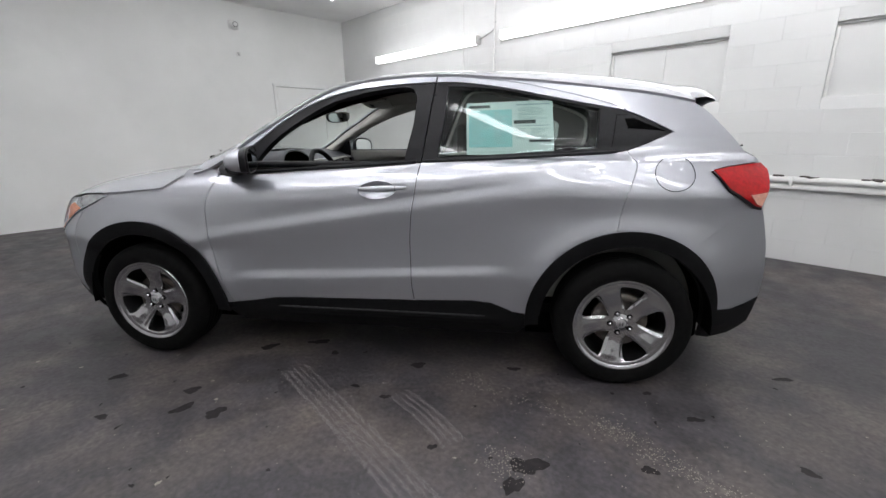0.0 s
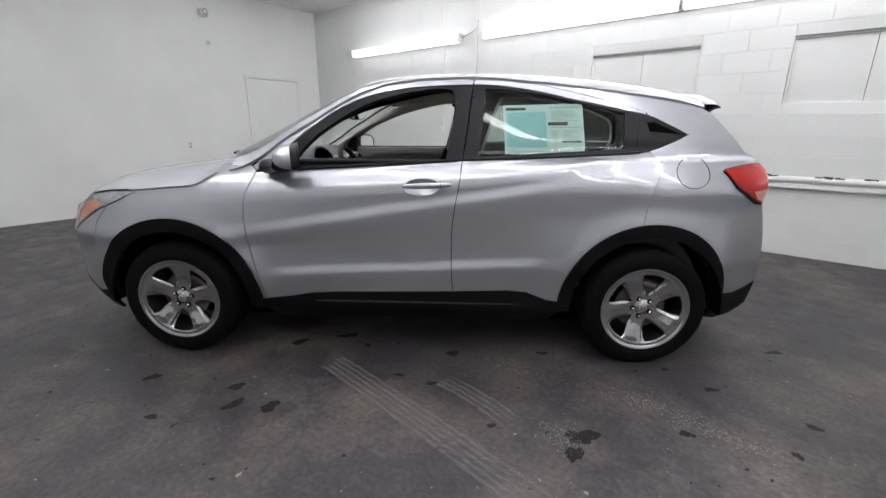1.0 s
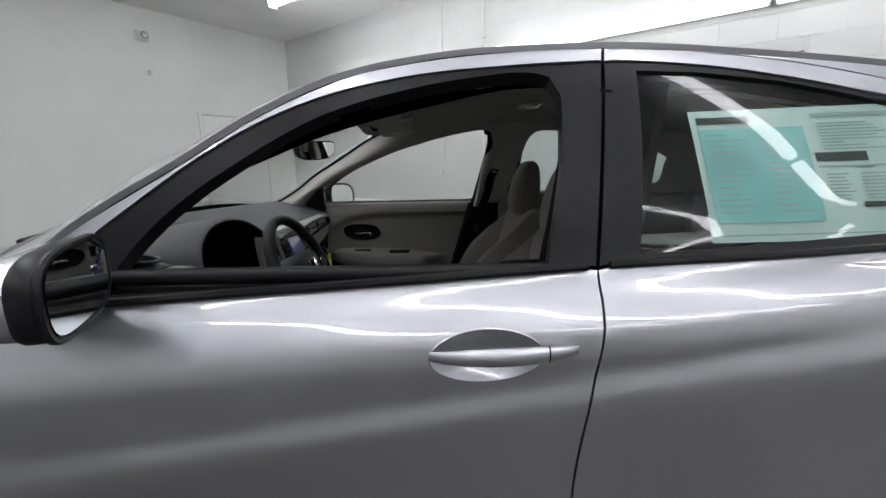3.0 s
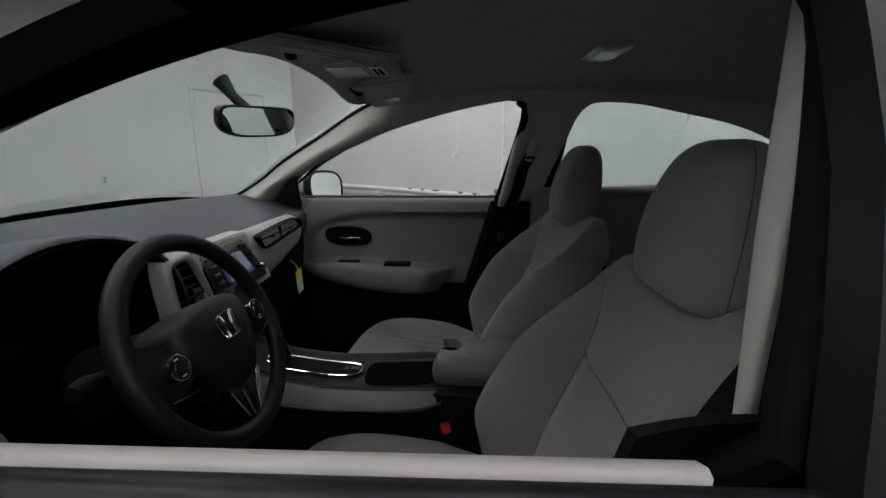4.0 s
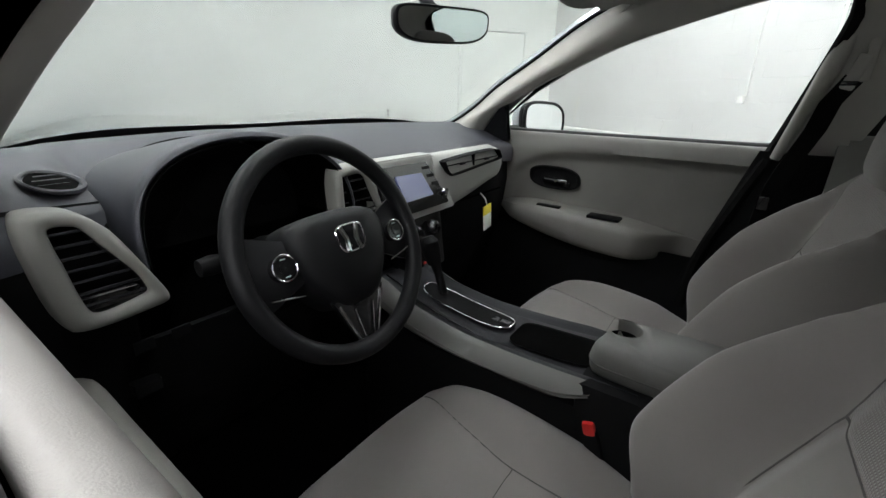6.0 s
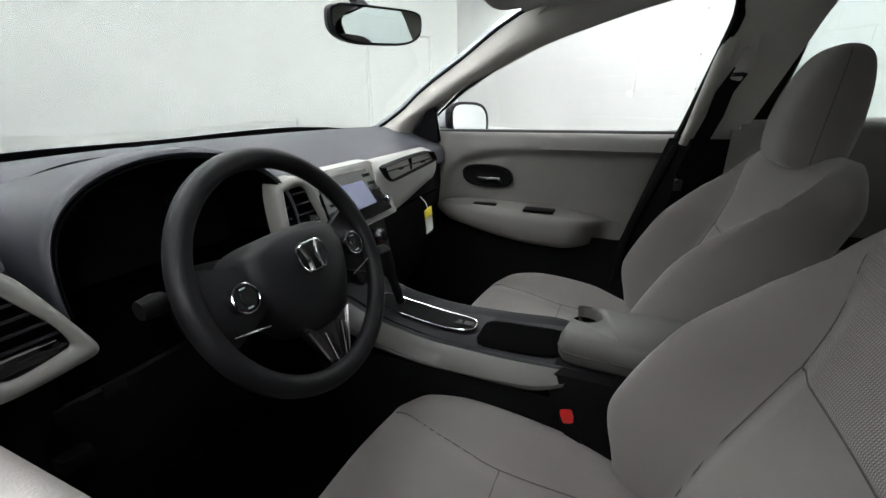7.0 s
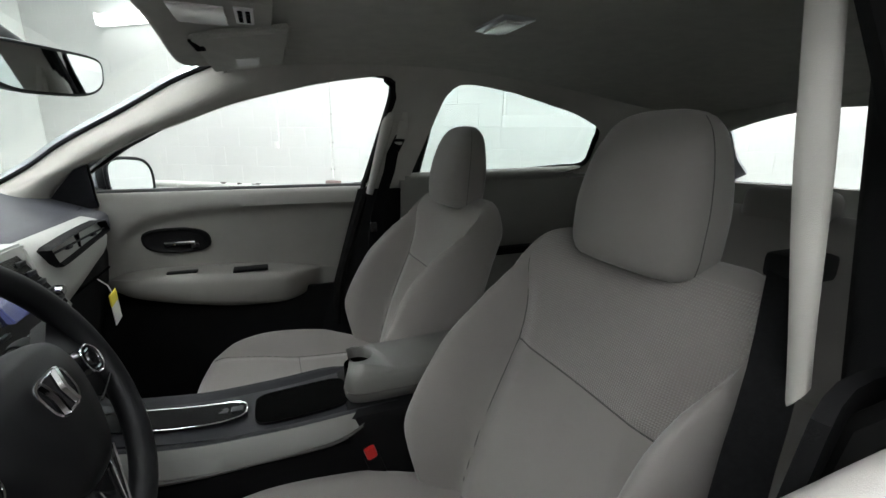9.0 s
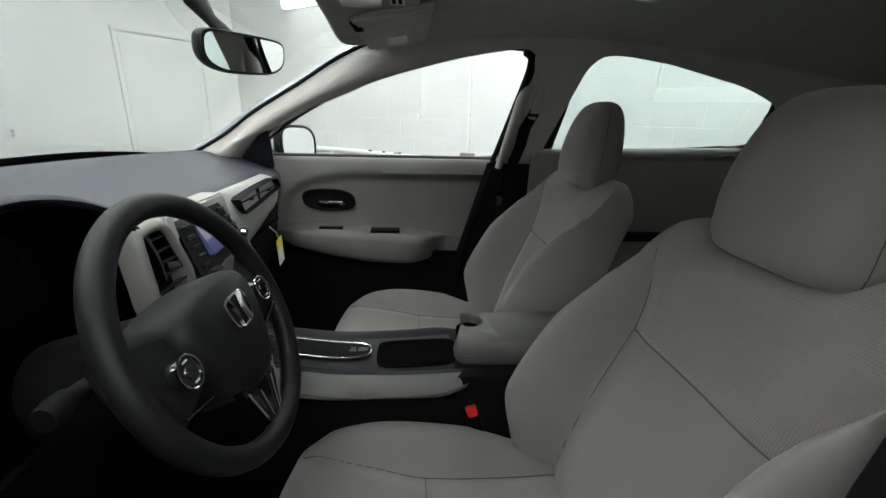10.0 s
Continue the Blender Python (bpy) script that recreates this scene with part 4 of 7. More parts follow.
# tail
edge_x = curve_fn([0.24, 0.35, 0.50, 0.66, 0.9, 1.08, 1.12, 1.235, 1.34, 1.39], [3.18, 3.285, 3.31, 3.295, 3.24, 3.235, 3.215, 3.105, 3.007, 2.935])


def tail(w, z, out=0.0):
    x = edge_x(z)
    return Vector((x + (0.13 - 0.03 * smooth(1.1, 1.4, z)) * (1 - abs(w) ** 2.2) + out, body(x, z) * w, z))


WS = [-1 + k / 14 for k in range(29)]
part("tailgate", solid(grid(lambda w, z: tail(w, z), WS, [0.55 + 0.55 * k / 14 for k in range(15)]), 0.012), "paint", car, "silver tailgate", 60)
part("rear_bumper", solid(grid(lambda w, z: tail(w, z, 0.02 * (1 - abs(w) ** 6)), WS, [0.24 + 0.40 * k / 10 for k in range(11)]), 0.012), "clad", car, "", 60)
for sgn in (-1, 1):
    part("tailgate_frame", solid(grid(lambda w, z: tail(w * sgn, z), [0.93, 0.955, 0.98, 1.0], [1.09 + 0.30 * k / 10 for k in range(11)]), 0.015), "paint", car, "", 60)
rg = part("rear_window", solid(grid(lambda w, z: tail(w * 0.94, z, -0.004), WS, [1.105 + 0.275 * k / 10 for k in range(11)]), 0.004), "glass", car, "tinted rear window", 60)
rg.visible_shadow = False


def spoiler(w, k):
    side = abs(w) ** 3
    base = top(2.90, w * 0.95)
    x, z = ((-0.02, 0.006), (0.06, 0.003), (0.12, -0.004), (0.155, -0.012), (0.180, -0.020), (0.183, -0.025), (0.176, -0.029), (0.14, -0.034), (0.10, -0.042), (0.06, -0.050), (0.03, -0.05), (0.0, -0.03))[k]
    return base + Vector((x * (1 - 0.22 * side), 0, z + 0.012 * side * (x > 0.1)))


part("roof_spoiler", grid(spoiler, WS, range(12), close_v=True), "paint", car, "silver roof spoiler over the rear window", 60)
wp = tube([tail(-0.05, 1.115, 0.015), tail(-0.3, 1.16, 0.02), tail(-0.62, 1.175, 0.022)], [0.012, 0.008, 0.005], 6)
part("rear_wiper", wp, "black_trim", car)
# filler boxes below the body, their shade put in as near-black colour
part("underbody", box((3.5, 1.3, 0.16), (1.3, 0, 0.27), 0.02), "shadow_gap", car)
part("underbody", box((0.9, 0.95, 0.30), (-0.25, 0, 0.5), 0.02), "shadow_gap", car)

# ---- cabin ----
CABIN_F = [(0.575, 1.06), (0.605, 1.125), (0.67, 1.190), (0.75, 1.228), (0.857, 1.283), (0.94, 1.316), (1.07, 1.368), (1.20, 1.406), (1.33, 1.437), (1.45, 1.458), (1.512, 1.465), (1.55, 1.452), (1.556, 1.42), (1.537, 1.34), (1.478, 1.12), (1.46, 1.06)]
CABIN_R = [(1.635, 1.136), (1.70, 1.33), (1.73, 1.42), (1.765, 1.452), (1.80, 1.456), (1.92, 1.448), (2.036, 1.427), (2.18, 1.399), (2.28, 1.372), (2.37, 1.338), (2.405, 1.312), (2.41, 1.285), (2.32, 1.155)]


def lining(x, z):
    """Inner face of the cabin's sides, which leans in as the roof comes near."""
    return body(x, z) - 0.085 - 0.03 * smooth(1.40, 1.52, z)


for sgn in (-1, 1):
    trim = [(0.47, 1.075), (1.0, 1.085), (1.6, 1.10), (2.3, 1.13), (2.75, 1.16), (3.0, 1.14)] + ease([(2.97, 1.30), (2.86, 1.40), (2.5, 1.455), (2.25, 1.49), (1.95, 1.52), (1.67, 1.535), (1.40, 1.527), (1.22, 1.498), (1.10, 1.462), (0.97, 1.402), (0.825, 1.312), (0.65, 1.205), (0.52, 1.10)])
    hole, hole_in, rear_hole = CABIN_F, CABIN_F, CABIN_R
    if sgn < 0:
        hole = CABIN_F[:9] + [(1.45, 1.462), (1.56, 1.470), (1.602, 1.455), (1.612, 1.42), (1.597, 1.34), (1.54, 1.12), (1.52, 1.06)]
        rear_hole = [(1.715, 1.138), (1.78, 1.33), (1.81, 1.41), (1.84, 1.445)] + CABIN_R[5:]
        hole_in = CABIN_F[:9] + [(1.45, 1.462), (1.60, 1.472), (1.655, 1.455), (1.665, 1.42), (1.652, 1.34), (1.62, 1.12), (1.61, 1.06)]
    pt = panel("window_seal", trim, lining, "vinyl_black", car, sgn, holes=[line(hole, 0.02), [tuple(q) for q in shrink_poly(dedupe(ease(rear_hole + rear_hole[:1])), -0.014)]], step=0.035, depth=-0.05, label="black window seal")
    # inner faces look into the cabin: a second skin a little inside
    panel("pillar_trim", trim, lambda x, z: lining(x, z) - 0.004, "pillar", car, sgn, holes=[line(hole_in, 0.02), ease(rear_hole + rear_hole[:1])], step=0.035, depth=-0.006, label="pale grey pillar and window trim")
    # dark seal down the door's rear edge
    seal = line([(1.52, 1.459), (1.545, 1.447), (1.553, 1.415), (1.535, 1.33), (1.478, 1.115), (1.43, 0.98), (1.37, 0.80), (1.345, 0.62)], 0.03)
    back_by = 0.058 if sgn < 0 else 0.0
    part("door_seal", tube([(x + back_by, sgn * (lining(x, z) + 0.012 if z > 1.1 else 0.692 - 0.01 * smooth(1.1, 0.9, z)), z) for x, z in seal], [0.010 + 0.007 * smooth(1.46, 1.43, z) for x, z in seal], 8), "rubber", car)
    if sgn < 0:
        def strip(z, k):
            c = Vector((1.572 + 0.125 * (z - 1.06), -(0.625 - 0.19 * (z - 1.06)), z - 0.012 * k))
            r = 0.007 + 0.006 * smooth(1.05, 1.28, z)
            return c + Vector((-0.43, 0.90, 0)) * (r * k) + Vector((-0.90, -0.43, 0)) * (0.006 * (1 - abs(k) ** 3))
        across = [-1, -0.93, -0.8, -0.5, 0, 0.5, 0.8, 0.93, 1]
        part("pillar_edge_trim", loft([[strip(z, k) for k in across] + [strip(z, k) + Vector((0.009, 0.0043, 0)) for k in across[::-1]] for z in (1.055 + 0.425 * q / 14 for q in range(15))]), "pillar", car, "pale centre pillar edge trim", 60)
    else:
        part("pillar_edge_trim", tube([(1.484 + 0.25 * (z - 1.10), sgn * (0.668 - 0.205 * (z - 1.10)), z) for z in (1.095 + 0.375 * k / 12 for k in range(13))], [0.012 + 0.008 * min(1, k / 7) for k in range(13)], 12), "pillar", car, "pale centre pillar edge trim")
    if sgn < 0:
        for k, r in ((1, 0.034),):
            part("pillar_face", tube([(1.563 + 0.033 * k + 0.173 * (z - 1.06), -(0.63 + 0.05 * k - 0.19 * (z - 1.06)), z) for z in (0.95 + 0.49 * q / 12 for q in range(13))], r, 10), "vinyl_black", car)
    # dark lower part of the centre pillar with the belt
    bm = grid(lambda s, k: Vector((1.40 + 0.19 * s + 0.20 * (k - 0.5) - 0.05, sgn * (0.70 - 0.02 * math.sin(math.pi * s)), 0.45 + 0.66 * k)), [k / 6 for k in range(7)], [0, 0.5, 1])
    part("pillar_lower", solid(bm, 0.01), "vinyl_black", car)
    # header roll between windscreen and door: pale windscreen pillar
    rail_in = curve_fn([0.50, 0.57, 0.605, 0.67, 0.75, 0.857, 0.94, 1.07, 1.2, 1.33, 1.45, 1.60], [1.06, 1.075, 1.130, 1.195, 1.232, 1.287, 1.32, 1.37, 1.408, 1.440, 1.461, 1.470])

    def apillar(s, k):
        x = 0.36 + 0.72 * s
        a = top(x, sgn * 0.86, 0.016)
        xb = 0.52 + 0.68 * s
        zb = rail_in(xb)
        b = Vector((xb, sgn * (lining(xb, zb) - 0.006), zb))
        fat = 1 - 0.55 * smooth(0.55, 1.0, s)
        return a.lerp(b, k) + Vector((0.022, -sgn * 0.040, -0.004)) * (fat * math.sin(math.pi * k))
    ks = [k / 10 for k in range(11)]
    part("windscreen_pillar_trim", loft([[apillar(q, k) for k in ks] + [apillar(q, k) + Vector((-0.003, sgn * 0.005, 0.002)) for k in ks[::-1]] for q in (1.5 * k / 34 for k in range(35))]), "pillar", car, "pale windscreen pillar trim", 70)
    # sail panel and belt ring
    sail = panel("sail_trim", [(0.56, 1.07), (0.695, 1.078), (0.70, 1.207), (0.665, 1.193), (0.605, 1.128)], lambda x, z: lining(x, z) - 0.012, "black_trim", car, sgn, depth=-0.02)
    # front seat belt
    web = [Vector((1.582, sgn * 0.596, 1.295)), Vector((1.552, sgn * 0.606, 1.235)), Vector((1.541, sgn * 0.612, 1.175)), Vector((1.506, sgn * 0.622, 1.07)), Vector((1.488, sgn * 0.628, 0.97)), Vector((1.475, sgn * 0.645, 0.72)), Vector((1.46, sgn * 0.66, 0.45))]
    if sgn < 0:
        web = [Vector((1.675, -0.535, 1.135)), Vector((1.575, -0.590, 1.064)), Vector((1.53, -0.608, 1.0)), Vector((1.505, -0.618, 0.955)), Vector((1.475, -0.64, 0.80)), Vector((1.46, -0.66, 0.45))]
    bm = grid(lambda i, k: Vector(i) + (Vector((0.010 * k, -0.012 - 0.017 * k, 0)) if sgn < 0 else Vector((0.021 * k, sgn * 0.006 * k, 0))), line([tuple(p) for p in web], 0.04), [-1, 1])
    belt = part("seat_belt", solid(bm, 0.0025), "belt", car, "black seat belt webbing")
    if sgn < 0:
        part("belt_guide", box((0.06, 0.045, 0.030), (1.695, -0.545, 1.140), 0.008), "vinyl_black", belt)
    else:
        guide = part("belt_guide", box((0.026, 0.014, 0.075), (1.578, sgn * 0.594, 1.300), 0.006, rot=Matrix.Rotation(radians(14), 4, "Y")), "pillar", belt, "pale belt guide")
        part("guide_slot", box((0.030, 0.006, 0.010), (1.572, sgn * 0.5875, 1.277), 0.002), "black_gloss", guide)
        part("guide_track", box((0.020, 0.014, 0.12), (1.596, sgn * 0.602, 1.34), 0.006), "pillar", belt)
    if sgn > 0:
        part("belt_tongue", box((0.024, 0.008, 0.036), (1.482, sgn * 0.618, 0.985), 0.003), "black_gloss", belt)


def head(x, v):
    drop = 0.085 - 0.040 * smooth(0.45, 0.9, abs(v)) - 0.018 * smooth(1.4, 1.05, x)
    p = top(x, v, drop)
    p.y *= 0.985
    return p


def liner(s, v):
    x0 = 1.0 + 0.13 * smooth(0.60, 0.95, abs(v))
    return head(x0 + (2.93 - x0) * s, v)


part("headliner", solid(grid(liner, [k / 40 for k in range(41)], [-0.96 + 1.92 * k / 32 for k in range(33)]), 0.01), "headliner", car, "grey cloth headliner", 70)
# header roll along the windscreen's top
part("header_trim", tube([liner(0.0, v) + Vector((-0.002, 0, 0.004)) for v in [-0.94 + 1.88 * k / 32 for k in range(33)]], 0.013, 10), "headliner", car, "", 70)


def door_card(parent, sgn):
    """Inner door panel: rolled shoulder, scooped middle, padded armrest, dark pocket."""
    roll = [(1.085, 0.748), (1.106, 0.747), (1.115, 0.743), (1.117, 0.736), (1.113, 0.725), (1.10, 0.715), (1.08, 0.708), (1.065, 0.704)]
    brow = curve_fn([0.50, 0.70, 0.72, 0.756, 0.83, 0.96, 1.10, 1.48], [0.80, 0.90, 0.957, 1.003, 1.040, 1.058, 1.062, 1.072])
    a_top = curve_fn([0.50, 0.66, 0.74, 0.83, 1.146, 1.29, 1.365, 1.48], [0.850, 0.852, 0.868, 0.876, 0.865, 0.848, 0.836, 0.82])
    a_low = curve_fn([0.50, 0.66, 0.77, 0.943, 1.127, 1.26, 1.34, 1.38, 1.48], [0.842, 0.838, 0.808, 0.765, 0.740, 0.736, 0.744, 0.752, 0.76])
    pad_rows = [(0.0, 0.718, 0), (0.0, 0.695, 1), (0.002, 0.662, 1), (0.006, 0.644, 1), (0.10, 0.633, 2), (0.30, 0.627, 2), (0.55, 0.626, 2), (0.78, 0.630, 2), (0.93, 0.642, 2), (1.0, 0.665, 2), (1.01, 0.70, 2), (1.02, 0.722, 2)]
    n_mid, n_roll = 16, len(roll)

    def fn(s, k):
        x = 0.50 + 0.96 * s
        if k < n_roll:
            z, y = roll[k]
        elif k < n_roll + n_mid:
            t = (k - n_roll + 1) / n_mid
            z = 1.065 + (a_top(x) - 1.065) * t
            dip = smooth(brow(x) + 0.010, brow(x) - 0.026, z) * smooth(0.70, 0.735, x)
            y = 0.704 + 0.024 * dip - 0.006 * smooth(0.80, 0.70, x) * t
        else:
            f, y, mode = pad_rows[k - n_roll - n_mid]
            z = a_top(x) - (f if mode < 2 else f * (a_top(x) - a_low(x)))
            on = smooth(0.64, 0.80, x) * (1 - smooth(1.22, 1.40, x) ** 1.5)
            y = 0.724 + (y - 0.724) * on
        x = 0.50 + (1.478 - 0.345 * (1.12 - z) - 0.50) * s
        return Vector((x, sgn * y, z))
    n_rows = n_roll + n_mid + len(pad_rows)
    card = part("door_panel", grid(fn, [k / 60 for k in range(61)], range(7 if sgn < 0 else 0, n_rows)), "door_cloth", parent, "grey padded inner door panel with armrest", 60)
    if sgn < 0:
        part("door_top_roll", solid(grid(fn, [k / 50 for k in range(51)], range(0, 8)), 0.004), "door_top_lit", card, "rolled top edge, coloured paler for lamp light", 60)
    low = [(0.775, 0.70), (0.755, 0.705), (0.70, 0.70), (0.50, 0.69), (0.34, 0.70)]
    part("door_pocket", solid(grid(lambda s, k: Vector((0.50 + (0.95 - 0.345 * (1.0 - low[k][0])) * s, sgn * low[k][1], low[k][0])), [k / 10 for k in range(11)], range(5)), 0.006), "vinyl_black", card)
    # handle bowl
    cx, cz = 0.872, 0.963
    bow = bmesh.new()

    def bowl(a, k):
        r, d = ((1.08, -0.002), (1.06, -0.012), (0.98, -0.013), (0.92, -0.008), (0.8, -0.005), (0.4, -0.004), (0.02, -0.004))[k]
        ca, sa = math.cos(a), math.sin(a)
        x = cx + 0.088 * r * math.copysign(abs(ca) ** 0.75, ca) + 0.012 * sa * -1
        z = cz + 0.038 * r * math.copysign(abs(sa) ** 0.75, sa)
        return Vector((x, sgn * (0.729 + d), z))
    grid(bowl, [k * math.tau / 36 for k in range(36)], range(7), close_u=True, bm=bow)
    b = part("handle_bowl", bow, "vinyl_black", card, "black oval handle recess")
    part("inner_handle", box((0.088, 0.014, 0.016), (cx + 0.008, sgn * 0.717, cz - 0.010), 0.005), "chrome", b, "chrome door release")
    part("lock_knob", box((0.026, 0.012, 0.02), (cx + 0.05, sgn * 0.719, cz - 0.02), 0.004), "black_gloss", b)
    if sgn > 0:
        part("switch_slot", box((0.085, 0.024, 0.008), (0.886, sgn * 0.662, 0.8725), 0.003), "vinyl_black", card)
    if sgn > 0:
        part("pull_cup", box((0.105, 0.050, 0.010), (1.080, sgn * 0.662, 0.8645), 0.004), "vinyl_black", card)
    part("door_reflector_cap", box((0.01, 0.006, 0.014), (1.392, sgn * 0.70, 0.86), 0.002), "satin", card)


for sgn in (-1, 1):
    door_card(car, sgn)
    # rear door panel, floor side, load bay sides
    bm = grid(lambda s, k: Vector((1.60 + 1.0 * s, sgn * (0.70 - 0.05 * math.sin(math.pi * min(1, k * 1.2)) * 0.4), 1.135 + 0.03 * s - 0.75 * k)), [k / 16 for k in range(17)], [0, 0.03, 0.08, 0.2, 0.3, 0.42, 0.44, 0.6, 1])
    part("rear_door_panel", solid(bm, 0.02), "vinyl_light", car, "grey inner rear door panel", 60)
    part("rear_door_top", tube([(x, sgn * (lining(x, 1.14) + 0.012), 1.136 + 0.027 * (x - 1.62)) for x in (1.62 + 0.92 * k / 12 for k in range(13))], 0.025, 12), "vinyl_light", car)
    part("rear_armrest", box((0.50, 0.06, 0.035), (1.95, sgn * 0.665, 0.845), 0.014), "vinyl_black", car)
    part("cargo_side", box((0.68, 0.06, 0.75), (2.865, sgn * 0.57, 0.76), 0.02), "vinyl_light", car)

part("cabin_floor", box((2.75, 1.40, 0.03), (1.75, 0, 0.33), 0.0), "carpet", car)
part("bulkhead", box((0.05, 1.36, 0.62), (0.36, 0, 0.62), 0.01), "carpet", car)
part("parcel_shelf", box((0.5, 1.1, 0.02), (2.95, 0, 0.95), 0.005), "vinyl_black", car)
part("rear_header", tube([top(2.88, v, 0.075) for v in [-0.85 + 1.7 * k / 20 for k in range(21)]], 0.05, 10), "headliner", car)
part("tailgate_trim", solid(grid(lambda w, z: tail(w * 0.9, z, -0.05), WS, [0.85, 0.95, 1.05, 1.105]), 0.02), "vinyl_light", car)
part("seat_front_rail_cover", box((0.55, 1.2, 0.05), (1.25, 0, 0.37), 0.015), "vinyl_black", car)

# ---- dashboard ----


def dash_top(y, k):
    xf = 0.20 + 0.22 * (y / 0.68) ** 2
    xr = 0.700 + 0.012 * smooth(-0.1, 0.3, y)
    xr -= 0.20 * smooth(0.222, 0.19, abs(y - HC))
    t = (0, 0.12, 0.35, 0.6, 0.8, 0.92, 0.975, 1.0, 1.0)[k]
    z = (1.130, 1.138, 1.136, 1.122, 1.104, 1.092, 1.085, 1.075, 1.03)[k]
    z -= 0.02 * smooth(0.5, 0.70, abs(y)) * smooth(0.2, 1, t)
    return Vector((xf + (xr - xf) * t, y, z))


HC, HW = -0.335, 0.207
YS = [-0.70 + 1.40 * k / 48 for k in range(49)]
dash = part("dashboard", solid(grid(dash_top, YS, range(9)), 0.01), "vinyl_dark", car, "dark grey padded dashboard top", 60)


def lower_dash(y, k):
    z = (1.085, 1.0, 0.94, 0.86, 0.74, 0.60, 0.50)[k]
    x = (0.690, 0.722, 0.725, 0.715, 0.69, 0.64, 0.56)[k]
    return Vector((x - 0.03 * smooth(0.5, 0.7, abs(y)), y, z))


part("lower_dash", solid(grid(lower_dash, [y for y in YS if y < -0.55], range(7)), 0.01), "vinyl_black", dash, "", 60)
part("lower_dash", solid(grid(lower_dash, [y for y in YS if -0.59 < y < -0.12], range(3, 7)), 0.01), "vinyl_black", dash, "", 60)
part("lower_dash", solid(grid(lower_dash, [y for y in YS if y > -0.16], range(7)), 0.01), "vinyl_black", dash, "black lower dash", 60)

# gauge hood: the padded top swells into a brow over a hollow, its shade coloured in near black


def cowl_pt(a, k):
    x, rise_, wide = ((0.36, 0.118, 0.99), (0.44, 0.140, 1.0), (0.52, 0.156, 1.0), (0.60, 0.169, 1.0), (0.66, 0.177, 1.0), (0.692, 0.180, 1.0), (0.703, 0.178, 0.992), (0.706, 0.172, 0.975), (0.700, 0.166, 0.955))[k]
    ca, sa = math.cos(a), max(0.0, math.sin(a))
    z = 0.990 + rise_ * sa ** 0.62
    return Vector((x + 0.05 * (1 - sa) * (x > 0.55), HC + HW * wide * ca, z))


part("gauge_hood", grid(cowl_pt, [math.pi * k / 48 for k in range(49)], range(9)), "vinyl_dark", dash, "dark padded brow over the gauges", 60)
# lining given the near-black colour as shade under the brow
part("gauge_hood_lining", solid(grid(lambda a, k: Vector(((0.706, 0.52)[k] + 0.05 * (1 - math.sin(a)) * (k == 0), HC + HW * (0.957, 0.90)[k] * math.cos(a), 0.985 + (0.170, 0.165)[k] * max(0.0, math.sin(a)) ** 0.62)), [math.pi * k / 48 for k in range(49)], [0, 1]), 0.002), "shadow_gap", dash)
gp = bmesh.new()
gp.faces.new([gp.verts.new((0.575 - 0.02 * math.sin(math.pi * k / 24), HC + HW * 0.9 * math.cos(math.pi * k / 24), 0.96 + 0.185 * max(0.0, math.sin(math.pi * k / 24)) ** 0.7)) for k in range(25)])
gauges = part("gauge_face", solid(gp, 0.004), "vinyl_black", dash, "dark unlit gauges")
for gy, gr in ((HC - 0.11, 0.045), (HC, 0.062), (HC + 0.11, 0.045)):
    part("gauge_ring", tube([(0.577, gy + gr * math.cos(a), 1.045 + gr * math.sin(a)) for a in (k * math.tau / 30 for k in range(30))], 0.0012, 5, True), "vinyl_black", gauges)


def loop_line(pts, m=7):
    """A closed smooth curve with m steps from each point to the next."""
    p = np.array(pts, float)
    out = []
    for i in range(len(p)):
        a, b, c, d = (p[(i + k) % len(p)] for k in (-1, 0, 1, 2))
        for k in range(m):
            t = k / m
            out.append(tuple(0.5 * (2 * b + 0.7 * (c - a) * t + (2 * 0.7 * (a - c) / 2 * 2 + 6 * (c - b) - 0.7 * (d - b)) * t * t + (0.7 * (c - a) + 0.7 * (d - b) - 4 * (c - b)) * t ** 3)))
    return out


